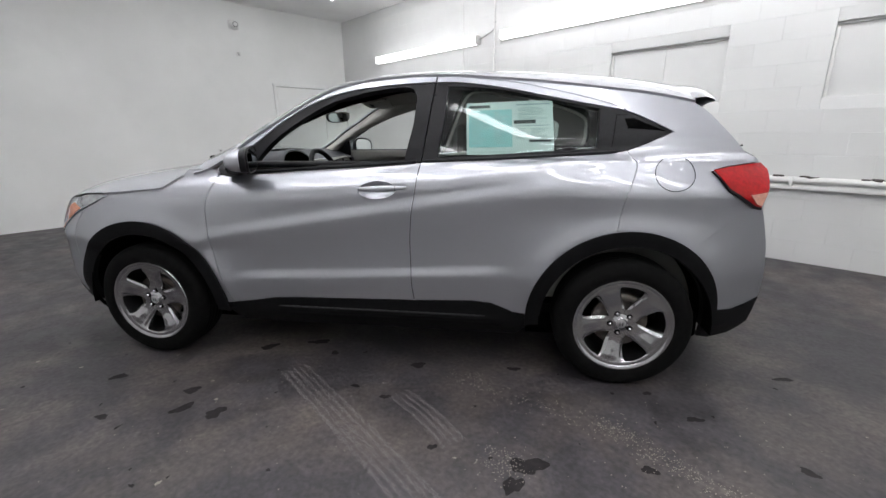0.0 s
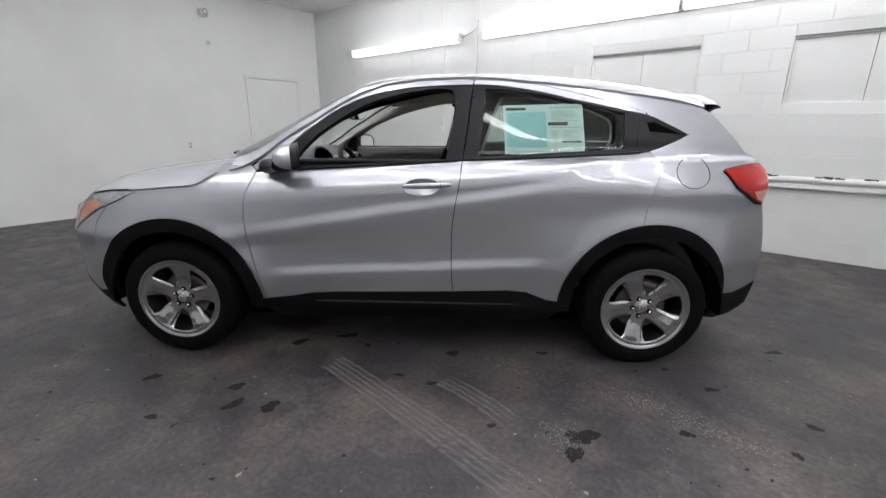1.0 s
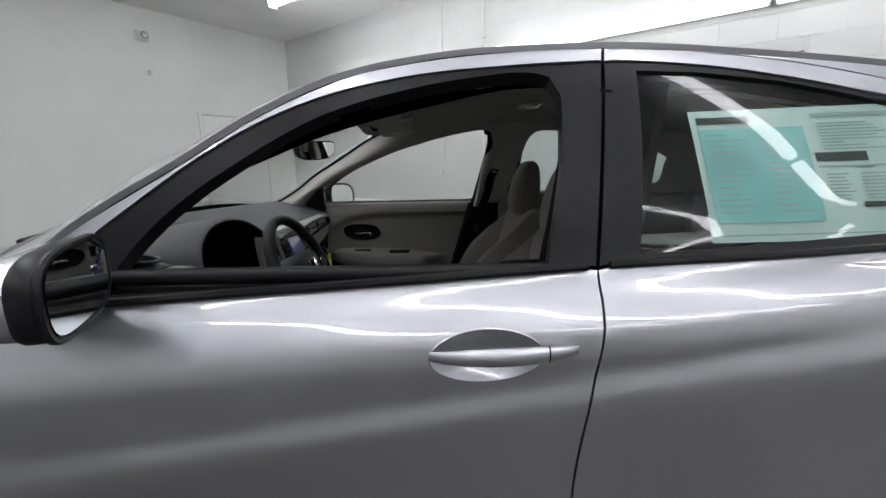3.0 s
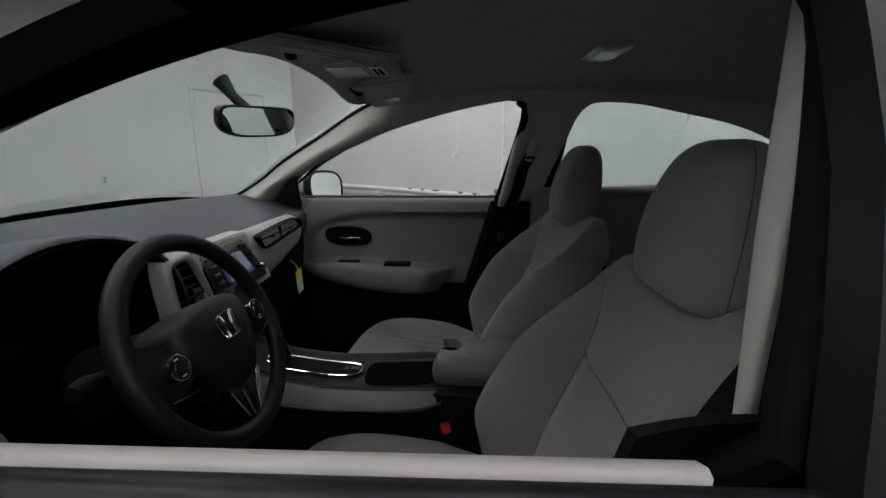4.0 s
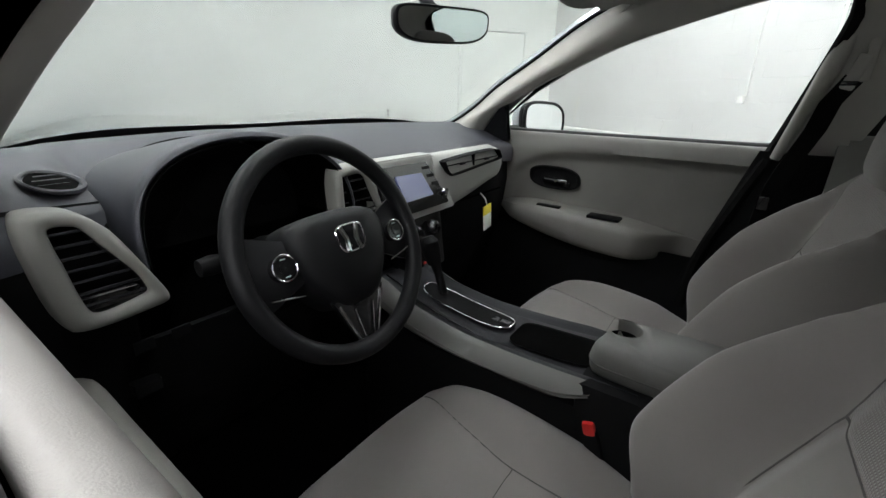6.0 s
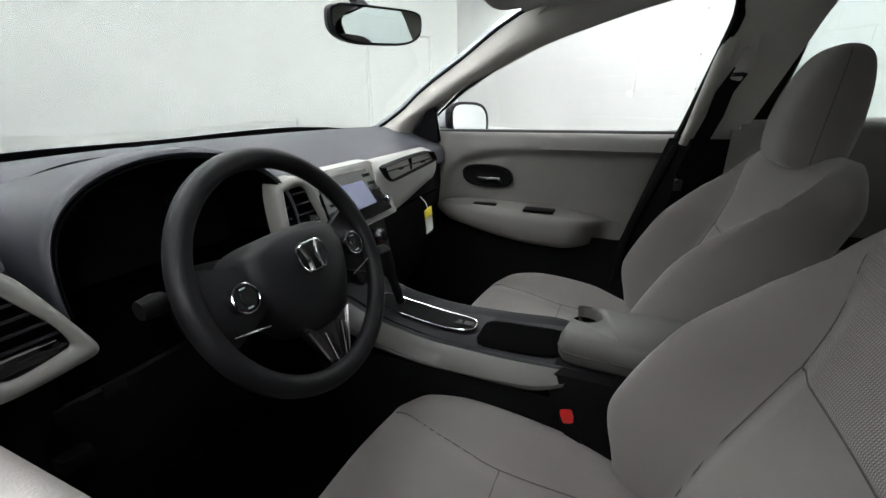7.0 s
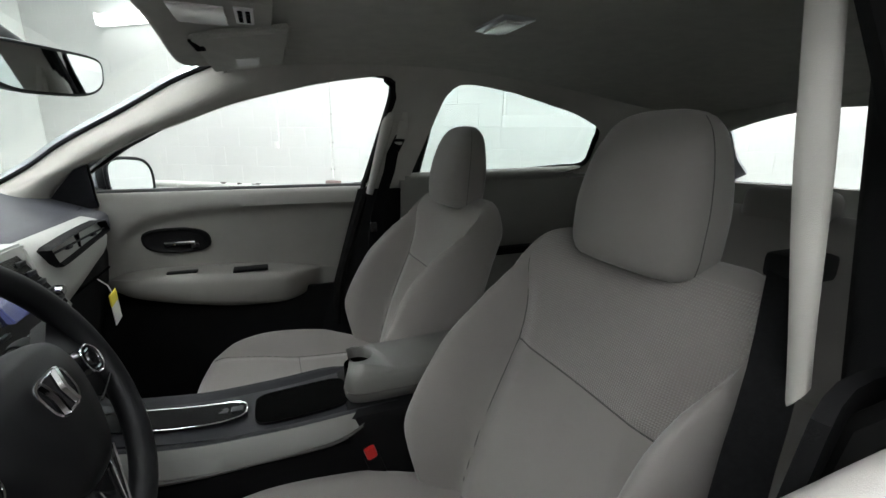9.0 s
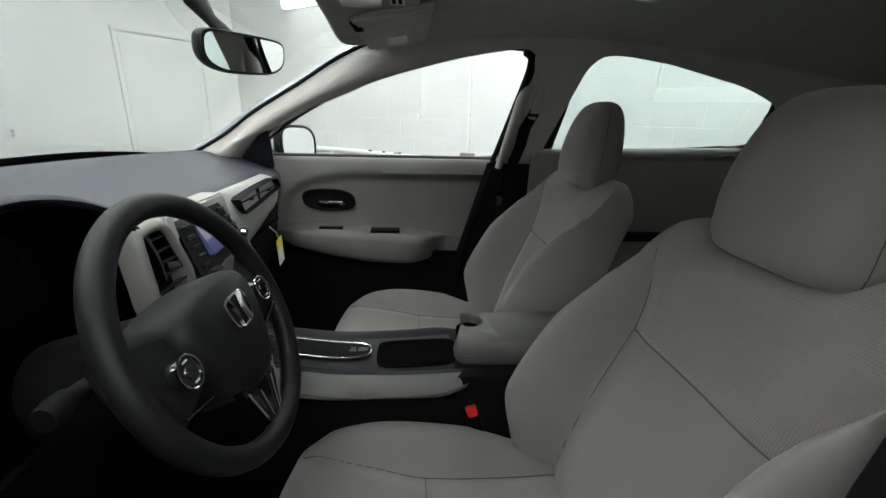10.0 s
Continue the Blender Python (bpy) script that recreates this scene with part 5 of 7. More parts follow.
def vent(outline, x0, slats, frame_w, parent, label, vertical=False, frame=True, mat_name="vinyl_light", lean=0.0, outer=None):
    """An air vent: dark box, slats across and a pale frame."""
    o = loop_line(outline) if outer else line(outline + outline[:1], 0.012)[:-1]
    c = np.array(o).mean(0)
    bm = bmesh.new()
    a = [bm.verts.new((x0 + 0.004 - lean * (p[1] - c[1]), p[0], p[1])) for p in o]
    b = [bm.verts.new((x0 - 0.035 - lean * (p[1] - c[1]), c[0] + (p[0] - c[0]) * 0.97, c[1] + (p[1] - c[1]) * 0.97)) for p in o]
    for i in range(len(o)):
        bm.faces.new((a[i], a[(i + 1) % len(o)], b[(i + 1) % len(o)], b[i]))
    bm.faces.new(b)
    v = part("air_vent", bm, "vinyl_black", parent, label)
    zs = [p[1] for p in o]
    for i in range(slats):
        z = min(zs) + (max(zs) - min(zs)) * (i + 0.7) / (slats + 0.4)
        ys = []
        for p, q in zip(o, o[1:] + o[:1]):
            if (p[1] - z) * (q[1] - z) < 0:
                ys.append(p[0] + (q[0] - p[0]) * (z - p[1]) / (q[1] - p[1]))
        if len(ys) >= 2:
            y0, y1 = min(ys), max(ys)
            part("slat", box((0.016, y1 - y0 - 0.002, 0.0035), (x0 - 0.004 - lean * (z - c[1]), (y0 + y1) / 2, z), 0.001, rot=Matrix.Rotation(radians(-18), 4, "Y")), "hood_vinyl", v)
    if frame:
        n = len(o)
        oo = np.array(o)
        nrm = np.array(loop_line(outer)) - oo if outer else (oo - shrink_poly([tuple(p) for p in oo], 1.0)) * frame_w

        def fn(i, k):
            w, d = ((0.0, -0.012), (0.0, 0.002), (0.12, 0.006), (0.5, 0.009), (0.88, 0.006), (1.0, 0.0), (1.04, -0.03))[k]
            p = oo[i] + nrm[i] * w
            return Vector((x0 + d + 0.004 - lean * (p[1] - c[1]), p[0], p[1]))
        part("vent_frame", grid(fn, range(n), range(7), close_u=True), mat_name, v, "pale vent frame", 60)
    return v


LV = vent([(-0.633, 1.076), (-0.606, 1.074), (-0.587, 1.046), (-0.557, 0.998), (-0.547, 0.970), (-0.556, 0.962), (-0.613, 0.958), (-0.628, 1.03)], 0.760, 7, 0.021, dash, "tall driver's side air vent in a pale frame",
          outer=[(-0.656, 1.096), (-0.610, 1.094), (-0.573, 1.062), (-0.535, 0.985), (-0.521, 0.950), (-0.534, 0.938), (-0.638, 0.940), (-0.659, 1.04)])
part("vent_bar", box((0.006, 0.062, 0.003), (0.766, -0.590, 0.981), 0.001), "chrome", LV)
part("vent_plate", box((0.010, 0.062, 0.018), (0.758, -0.585, 0.9685), 0.003), "black_gloss", LV)
CV = vent([(-0.150, 1.068), (-0.095, 1.068), (-0.078, 1.03), (-0.052, 0.955), (-0.070, 0.935), (-0.150, 0.935), (-0.155, 1.0)], 0.742, 6, 0.020, dash, "centre air vent in a pale frame", lean=0.15)

# display unit and its pale bezel

def slab(corners, x_top, x_bot, thick, bm=None, bevel=0.004):
    """A leaning plate with the given (y, z) corners."""
    bm = bm or bmesh.new()
    zt, zb = max(c[1] for c in corners), min(c[1] for c in corners)
    one = bmesh.new()
    f = [one.verts.new((x_bot + (x_top - x_bot) * (z - zb) / (zt - zb), y, z)) for y, z in corners]
    g = [one.verts.new((v.co.x - thick, v.co.y, v.co.z)) for v in f]
    one.faces.new(f)
    one.faces.new(g[::-1])
    for i in range(len(f)):
        one.faces.new((f[i], g[i], g[(i + 1) % len(f)], f[(i + 1) % len(f)]))
    bmesh.ops.bevel(one, geom=[e for e in one.edges], offset=bevel, segments=2, affect="EDGES")
    me = bpy.data.meshes.new("tmp")
    one.to_mesh(me)
    one.free()
    bm.from_mesh(me)
    bpy.data.meshes.remove(me)
    return bm


bez = part("display_bezel", slab([(-0.075, 1.088), (0.175, 1.087), (0.258, 0.932), (-0.060, 0.926)], 0.733, 0.758, 0.05), "fascia", dash, "pale bezel round the display")
disp = part("display", slab([(-0.053, 1.077), (0.143, 1.074), (0.212, 0.954), (-0.047, 0.952)], 0.734, 0.770, 0.045), "black_gloss", dash, "gloss black display unit")
part("display_screen", slab([(0.008, 1.050), (0.113, 1.047), (0.134, 0.988), (0.016, 0.986)], 0.743, 0.771, 0.02, bevel=0.002), "screen_on", disp, "dim blue display")
for i in range(5):
    part("display_key", box((0.012, 0.022, 0.009), (0.739 + 0.0058 * i, 0.134 + 0.0135 * i, 1.056 - 0.021 * i), 0.002), "alloy_dark", disp)
    part("display_key", box((0.012, 0.024, 0.007), (0.739 + 0.0058 * i, -0.024 + 0.004 * i, 1.054 - 0.020 * i), 0.002), "alloy_dark", disp)
part("display_knob", lathe([(0.0, 0.014), (0.009, 0.013), (0.011, 0.0)], (0.760, 0.188, 0.987), 20, axis="X"), "chrome", disp)

# passenger side fascia


def fascia(y, k):
    zb = 0.917 + 0.066 * smooth(0.20, 0.62, y)
    zt = 1.086 - 0.034 * smooth(0.49, 0.60, y)
    t = (0, 0.06, 0.25, 0.5, 0.75, 0.94, 1.0)[k]
    z = zt + (zb - zt) * t
    x = 0.722 + 0.030 * math.sin(math.pi * (0.15 + 0.7 * t)) - (0.02 if k in (0, 6) else 0) - 0.06 * smooth(0.50, 0.635, y) ** 2
    return Vector((x, y, z))


fas = part("fascia_trim", solid(grid(fascia, [0.165 + 0.435 * k / 34 for k in range(35)], range(7)), 0.006), "fascia", dash, "pale band across the passenger side dash", 60)
PV = vent([(0.196, 1.064), (0.33, 1.071), (0.475, 1.073), (0.502, 1.064), (0.516, 1.046), (0.40, 1.036), (0.234, 1.025), (0.214, 1.038)], 0.752, 1, 0.004, dash, "slim passenger air vent", mat_name="vinyl_black")
part("vent_divider", box((0.010, 0.006, 0.036), (0.748, 0.36, 1.053), 0.002), "vinyl_black", PV)
for y in (0.29, 0.43):
    part("vent_tab", box((0.008, 0.022, 0.007), (0.756, y, 1.050), 0.002), "hood_vinyl", PV)

# demister vent and wipers
part("demister_ring", tube([(0.618 + 0.045 * math.cos(a) + 0.010 * math.sin(a), -0.585 + 0.030 * math.sin(a) * 1.0 + 0.006 * math.cos(a), 1.108 - 0.20 * 0.045 * math.cos(a)) for a in (k * math.tau / 30 for k in range(30))], 0.004, 6, True), "vinyl_dark", dash)
dm = bmesh.new()
dm.faces.new([dm.verts.new((0.618 + 0.044 * math.cos(a), -0.585 + 0.029 * math.sin(a), 1.109 - 0.2 * 0.045 * math.cos(a))) for a in (k * math.tau / 24 for k in range(24))])
dmo = part("demister_vent", dm, "shadow_gap", dash, "oval demister vent")
for i in range(4):
    part("slat", box((0.006, 0.045 - 0.012 * abs(i - 1.5), 0.004), (0.592 + 0.017 * i, -0.585, 1.113 - 0.004 * i), 0.001), "vinyl_dark", dmo)
for y0, y1 in ((-0.45, 0.02), (0.12, 0.62)):
    part("wiper", tube([(0.12 + 0.22 * (y / 0.68) ** 2, y, 1.130) for y in (y0 + (y1 - y0) * k / 10 for k in range(11))], [0.008] * 4 + [0.004] * 7, 6), "black_trim", car)

# centre stack
part("climate_panel", slab([(-0.03, 0.935), (0.19, 0.935), (0.15, 0.80), (0.0, 0.80)], 0.752, 0.80, 0.06), "black_gloss", dash, "gloss black climate panel")
for y, z in ((0.125, 0.90), (0.05, 0.90)):
    part("climate_knob", lathe([(0.0, 0.022), (0.014, 0.021), (0.019, 0.016), (0.021, 0.0)], (0.768, y, z), 24, axis="X"), "black_gloss", dash)
for i in range(4):
    part("climate_key", box((0.004, 0.022, 0.010), (0.782, 0.03 + 0.03 * i, 0.855), 0.002), "alloy_dark", dash)
part("indicator_bar", box((0.004, 0.016, 0.006), (0.80, 0.06, 0.825), 0.001), "red_plastic", dash)

# ---- steering wheel ----
WC, WTILT = Vector((0.921, -0.326, 1.005)), radians(24)
WX = Vector((math.cos(WTILT), 0, math.sin(WTILT)))
WU = Vector((-math.sin(WTILT), 0, math.cos(WTILT)))
WY = Vector((0, 1, 0))


def wp3(r, a, d):
    """A point by radius, angle (0 to the passenger's side, 90 up) and height over the wheel's plane."""
    return WC + WY * (r * math.cos(a)) + WU * (r * math.sin(a)) + WX * d


wheel_rim = part("steering_wheel", tube([wp3(0.1685, k * math.tau / 72, 0.0) for k in range(72)], 0.0155, 14, True), "wheel_skin", car, "dark three-spoke steering wheel")


PAD = line([(0.0, 0.060), (0.05, 0.057), (0.083, 0.046), (0.095, 0.020), (0.086, -0.022), (0.064, -0.062), (0.036, -0.092), (0.0, -0.098), (-0.036, -0.092), (-0.064, -0.062), (-0.086, -0.022), (-0.095, 0.020), (-0.083, 0.046), (-0.05, 0.057), (0.0, 0.060)], 0.008)[:-1]


def hub_fn(i, k):
    s, d = ((1.0, -0.05), (1.0, -0.012), (0.985, 0.010), (0.93, 0.021), (0.80, 0.029), (0.45, 0.035), (0.02, 0.036))[k]
    y, u = PAD[i]
    return WC + WY * (y * s) + WU * (u * s - 0.004 * (1 - s)) + WX * (d - 0.005)


part("airbag_cover", grid(hub_fn, range(len(PAD)), range(7), close_u=True), "wheel_skin", wheel_rim, "", 50)


def spoke_pt(a0, a1, s, t, lift=0.0):
    r = 0.07 + 0.099 * s
    a = radians(a0 + (a1 - a0) * t)
    flare = 1.0
    return wp3(r, a, -0.004 + 0.016 * (1 - s) + lift - 0.008 * (2 * t - 1) ** 2)


for a0, a1 in ((160, 203), (-23, 20)):
    part("wheel_spoke", solid(grid(lambda s, t: spoke_pt(a0, a1, s, t), [k / 8 for k in range(9)], [k / 8 for k in range(9)]), 0.022), "wheel_skin", wheel_rim, "", 50)
def low_spoke(s, t):
    """The bottom spoke narrows from the pad to the rim."""
    u = -0.080 - 0.084 * s
    return WC + WY * ((0.052 - 0.036 * s) * t) + WU * u + WX * (0.014 - 0.016 * s - 0.004 * t * t)


part("wheel_spoke", solid(grid(low_spoke, [k / 8 for k in range(9)], [-1, -0.8, -0.4, 0, 0.4, 0.8, 1]), 0.016), "black_gloss", wheel_rim, "gloss black lower spoke", 50)
for t in (-1, 1):
    part("spoke_trim", tube([low_spoke(0.08 + 0.84 * k / 8, t * 0.93) + WX * 0.002 for k in range(9)], 0.0024, 6), "chrome", wheel_rim, "chrome spoke outline")
    part("spoke_trim", tube([low_spoke(0.25 + 0.62 * k / 6, t * 0.45) + WX * 0.002 for k in range(7)], 0.0013, 6), "chrome", wheel_rim)
    part("spoke_trim", tube([wp3(r, radians(a if t < 0 else 180 - a), 0.008) for r, a in ((0.148, 196), (0.128, 201), (0.105, 209))], 0.0015, 6), "chrome", wheel_rim)
for sy in (-1, 1):
    c = WC + WY * (sy * 0.113) + WU * -0.004 + WX * 0.017
    part("button_ring", tube([c + WY * (0.0185 * math.cos(a)) + WU * (0.0185 * math.sin(a)) + WX * 0.003 for a in (k * math.tau / 28 for k in range(28))], 0.0013, 6, True), "chrome", wheel_rim, "chrome ring round wheel buttons")
    bm = bmesh.new()
    grid(lambda a, k: c + WY * ((0.018, 0.016, 0.009, 0.008, 0.001)[k] * math.cos(a)) + WU * ((0.018, 0.016, 0.009, 0.008, 0.001)[k] * math.sin(a)) + WX * (-0.012, 0.002, 0.002, 0.004, 0.004)[k], [k * math.tau / 24 for k in range(24)], range(5), close_u=True, bm=bm)
    part("button_pad", bm, "black_gloss", wheel_rim)
    for dz in (0.0125, -0.0125):
        part("button_mark", box((0.001, 0.008, 0.002), c + WU * dz + WX * 0.0035, 0.0), "ink_grey", wheel_rim)
# maker's badge as a plain open bar shape
bd = bmesh.new()
bc = WC + WX * 0.036 + WU * 0.008
tube([bc + WY * (0.026 * math.copysign(abs(math.cos(a)) ** 0.55, math.cos(a)) * (1 + 0.13 * math.sin(a))) + WU * (0.021 * math.copysign(abs(math.sin(a)) ** 0.6, math.sin(a))) for a in (k * math.tau / 32 for k in range(32))], 0.0019, 6, True, bd)
for s in (-1, 1):
    tube([bc + WY * (s * 0.016) + WU * 0.019, bc + WY * (s * 0.0095) + WU * 0.0, bc + WY * (s * 0.012) + WU * -0.019], 0.0042, 6, False, bd)
part("badge", bd, "chrome", wheel_rim, "chrome badge")
part("column_shroud", loft([[WC + WX * d + WY * (w * math.cos(a)) + WU * (h * math.sin(a) - 0.01) for a in (k * math.tau / 20 for k in range(20))] for d, w, h in ((-0.03, 0.05, 0.05), (-0.10, 0.062, 0.06), (-0.22, 0.075, 0.075))]), "vinyl_black", car)
for sy, dz in ((-1, 0.02), (1, 0.02)):
    a = WC + WX * -0.075 + WY * (sy * 0.05) + WU * dz
    b = WC + WX * -0.062 + WY * (sy * 0.155) + WU * (dz + 0.012)
    st = part("stalk", tube([a, a.lerp(b, 0.4), a.lerp(b, 0.7), b], [0.007, 0.0075, 0.0095, 0.010], 10), "vinyl_black", car)
    part("stalk_knob", tube([b, b + WY * (sy * 0.012), b + WY * (sy * 0.03)], [0.0125, 0.0145, 0.012], 14), "vinyl_black", st)

# ---- seats ----
LEAN = radians(21)
SN = Vector((-math.cos(LEAN), 0, math.sin(LEAN)))
SUP = Vector((math.sin(LEAN), 0, math.cos(LEAN)))
BASE = Vector((1.488, 0, 0.575))
BLEN, SEAT_Y = 0.585, 0.345
back_w = curve_fn([0, 0.1, 0.3, 0.5, 0.65, 0.78, 0.88, 0.94, 0.98, 1.0], [0.235, 0.250, 0.258, 0.250, 0.236, 0.228, 0.226, 0.212, 0.185, 0.150])
back_mid = curve_fn([0, 0.15, 0.35, 0.6, 0.85, 0.93, 0.98, 1.0], [0.036, 0.046, 0.052, 0.050, 0.047, 0.036, 0.016, 0.0])
back_wing = curve_fn([0, 0.22, 0.48, 0.69, 0.80, 0.88, 0.94, 1.0], [0.112, 0.178, 0.163, 0.113, 0.072, 0.050, 0.034, 0.0])
back_seam = curve_fn([0, 0.25, 0.45, 0.59, 0.68, 0.76, 0.86, 1.0], [0.176, 0.170, 0.164, 0.161, 0.171, 0.192, 0.212, 0.212])
PANEL_V = 0.59


def back_depth(o, v):
    """How far a backrest's face stands out at o metres from its middle line."""
    w, m, p, q = back_w(v), back_mid(v), back_wing(v), min(back_seam(v), back_w(v) - 0.012)
    r = q + 0.62 * (w - q)
    fade = 1 - smooth(0.72, 0.88, v)
    if o < q:
        d = m - 0.006 * math.exp(-(o / 0.1) ** 2) - 0.010 * fade * smooth(q - 0.05, q, o)
    elif o < r:
        t = (o - q) / (r - q)
        d = m - 0.010 * fade + (p - m + 0.010 * fade) * math.sin(t * math.pi / 2) ** 1.25
    else:
        d = -0.01 + (p + 0.01) * math.sqrt(max(0.0, 1 - ((o - r) / (w - r)) ** 2.2))
    if v < PANEL_V + 0.06:
        d -= 0.005 * math.exp(-((v - PANEL_V) / 0.010) ** 2) * smooth(q + 0.004, q - 0.01, o)
    return d


def back_front(o, v, yc, lift=0.0):
    """A point on the front face of a seat back, o metres across from its middle, v up."""
    return BASE + SUP * (BLEN * v) + SN * (back_depth(abs(o), v) + lift) + Vector((0, yc + o, 0))


CUSH_Z = curve_fn([0.910, 0.920, 0.945, 1.00, 1.08, 1.20, 1.35, 1.50, 1.56], [0.548, 0.588, 0.612, 0.626, 0.628, 0.614, 0.597, 0.586, 0.575])
CUSH_W = curve_fn([0.910, 0.923, 0.95, 1.0, 1.08, 1.2, 1.35, 1.5, 1.56], [0.205, 0.226, 0.243, 0.252, 0.258, 0.262, 0.262, 0.25, 0.22])
CUSH_WING = curve_fn([0.910, 0.95, 1.02, 1.1, 1.2, 1.28, 1.34, 1.42, 1.56], [0.0, 0.004, 0.026, 0.044, 0.055, 0.052, 0.036, 0.012, 0.0])
CUSH_SEAM = curve_fn([0.93, 1.0, 1.1, 1.2, 1.35, 1.5], [0.200, 0.188, 0.158, 0.142, 0.152, 0.165])


def cush_top(x, o):
    """Height of a cushion's top at o metres from its middle line."""
    w, q, z, b = CUSH_W(x), CUSH_SEAM(x), CUSH_Z(x), CUSH_WING(x)
    r = q + 0.6 * (w - q)
    z -= 0.006 * math.exp(-(o / 0.08) ** 2) + 0.004 * math.exp(-((x - 1.2) / 0.010) ** 2) * smooth(q, q - 0.012, o)
    if o < q:
        return z - 0.006 * smooth(q - 0.035, q, o) * smooth(0.95, 1.02, x)
    if o < r:
        t = (o - q) / (r - q)
        return z - 0.006 * smooth(0.95, 1.02, x) * (1 - t) + b * math.sin(t * math.pi / 2) ** 1.2
    t = (o - r) / (w - r)
    return z + b - (0.07 + b) * (1 - math.sqrt(max(0.0, 1 - t ** 2.4)))


def seat(parent, yc, driver):
    """A front seat: winged cushion and backrest, woven upper panel, headrest on posts, belt buckle."""
    us = [-1, -0.992, -0.975, -0.95] + [-0.92 + 0.023 * k for k in range(81)] + [0.95, 0.975, 0.992, 1]
    secs = []
    for v in [0.0, 0.03] + [0.06 + 0.02 * k for k in range(46)] + [0.975, 0.99, 1.0]:
        w = back_w(v)
        rr = [back_front(u * w, v, yc) for u in us]
        tb = 0.065 * (0.6 + 0.4 * smooth(0, 0.2, v)) * (1 - 0.55 * smooth(0.85, 1.0, v))
        for u in us[::-1][1:-1]:
            e = max(0.0, 1 - abs(u) ** 5) ** 0.5
            rr.append(BASE + SUP * (BLEN * v) - SN * (0.01 + tb * e) + Vector((0, yc + w * u, 0)))
        secs.append(rr)
    cs = []
    for x in [0.910, 0.912, 0.916, 0.923, 0.932, 0.943] + [0.955 + 0.02 * k for k in range(29)] + [1.53, 1.55, 1.56]:
        w = CUSH_W(x)
        lip = smooth(1.05, 0.94, x)
        rr = [Vector((x + 0.022 * u * u * lip, yc + w * u, cush_top(x, abs(u) * w))) for u in us]
        zb = 0.43 + 0.06 * smooth(0.95, 0.91, x)
        for u in us[::-1][1:-1]:
            e = max(0.0, 1 - abs(u) ** 8) ** 0.5
            rr.append(Vector((x + 0.022 * u * u * lip, yc + w * u, 0.55 - (0.55 - zb) * e)))
        cs.append(rr)
    cushion = part("front_seat", loft(cs), "seat", parent, "grey cloth front seat", 70)
    part("backrest", loft(secs), "seat", cushion, "grey cloth backrest with winged sides", 70)

    def insert(s, t):
        v = PANEL_V + (0.955 - PANEL_V) * s
        return back_front((2 * t - 1) * (min(back_seam(v), back_w(v) - 0.012) - 0.002), v, yc, 0.0016)
    part("seat_insert", grid(insert, [k / 36 for k in range(37)], [k / 48 for k in range(49)]), "seat_tex", cushion, "woven upper insert", 70)
    part("seam", tube([insert(0, k / 60) + SN * 0.0004 for k in range(61)], 0.0019, 6), "seam", cushion)
    for s in (-1, 1):
        part("seam", tube([back_front(s * min(back_seam(v), back_w(v) - 0.012), v, yc, 0.0010) for v in (0.04 + 0.80 * k / 70 for k in range(71))], 0.0012, 6), "seam", cushion)
        part("seam", tube([(x + 0.022 * (CUSH_SEAM(x) / CUSH_W(x)) ** 2 * smooth(1.05, 0.94, x), yc + s * CUSH_SEAM(x), cush_top(x, CUSH_SEAM(x)) + 0.0010) for x in (0.945 + 0.52 * k / 40 for k in range(41))], 0.0012, 6), "seam", cushion)
    part("seam", tube([(1.20, yc + 0.142 * k / 14, cush_top(1.20, 0.142 * abs(k) / 14) + 0.0010) for k in range(-14, 15)], 0.0011, 6), "seam", cushion)
    # headrest: a broad rounded front, a flatter back, a seam down each side
    rings = ((1.088, 0.070, 0.02, 0.016), (1.091, 0.094, 0.040, 0.034), (1.102, 0.107, 0.057, 0.046), (1.13, 0.112, 0.067, 0.051), (1.17, 0.112, 0.069, 0.052), (1.21, 0.108, 0.065, 0.050), (1.25, 0.099, 0.056, 0.046), (1.28, 0.088, 0.045, 0.040), (1.30, 0.074, 0.033, 0.031), (1.312, 0.054, 0.018, 0.018), (1.316, 0.03, 0.008, 0.008))
    fw, ff, fb = (curve_fn([r[0] for r in rings], [r[k] for r in rings]) for k in (1, 2, 3))

    def rest(z, a):
        ca, sa = math.cos(a), math.sin(a)
        y = fw(z) * math.copysign(abs(ca) ** 0.55, ca)
        d = -(ff(z) if sa > 0 else fb(z)) * math.copysign(abs(sa) ** 0.62, sa)
        return Vector((1.672 + 0.10 * (z - 1.09) + d, yc + y, z))
    zs = [1.088, 1.0893, 1.091, 1.096] + [1.102 + 0.012 * k for k in range(16)] + [1.29, 1.298, 1.305, 1.311, 1.314, 1.316]
    hr = part("headrest", loft([[rest(z, j * math.tau / 56) for j in range(56)] for z in zs]), "seat", cushion, "grey cloth headrest", 70)
    for s in (-1, 1):
        a = radians(7) if s > 0 else radians(173)
        part("seam", tube([rest(z, a) + Vector((-0.0002, s * 0.0002, 0)) for z in zs[2:-3]], 0.0007, 6), "seam", hr)
        part("headrest_post", tube([(1.672, yc + s * 0.055, 1.03), (1.676, yc + s * 0.055, 1.10)], 0.006, 10), "satin", cushion)
    part("seat_base", box((0.5, 0.40, 0.16), (1.27, yc, 0.40), 0.02), "vinyl_black", cushion)
    out = -1 if yc < 0 else 1
    part("recliner_cover", box((0.30, 0.03, 0.12), (1.42, yc + out * 0.272, 0.50), 0.014), "vinyl_black", cushion)
    lean = Matrix.Rotation(radians(-18), 4, "Y")
    bk = part("belt_buckle", box((0.030, 0.024, 0.13), (1.318, -out * 0.106, 0.622), 0.006, rot=lean), "vinyl_black", cushion)
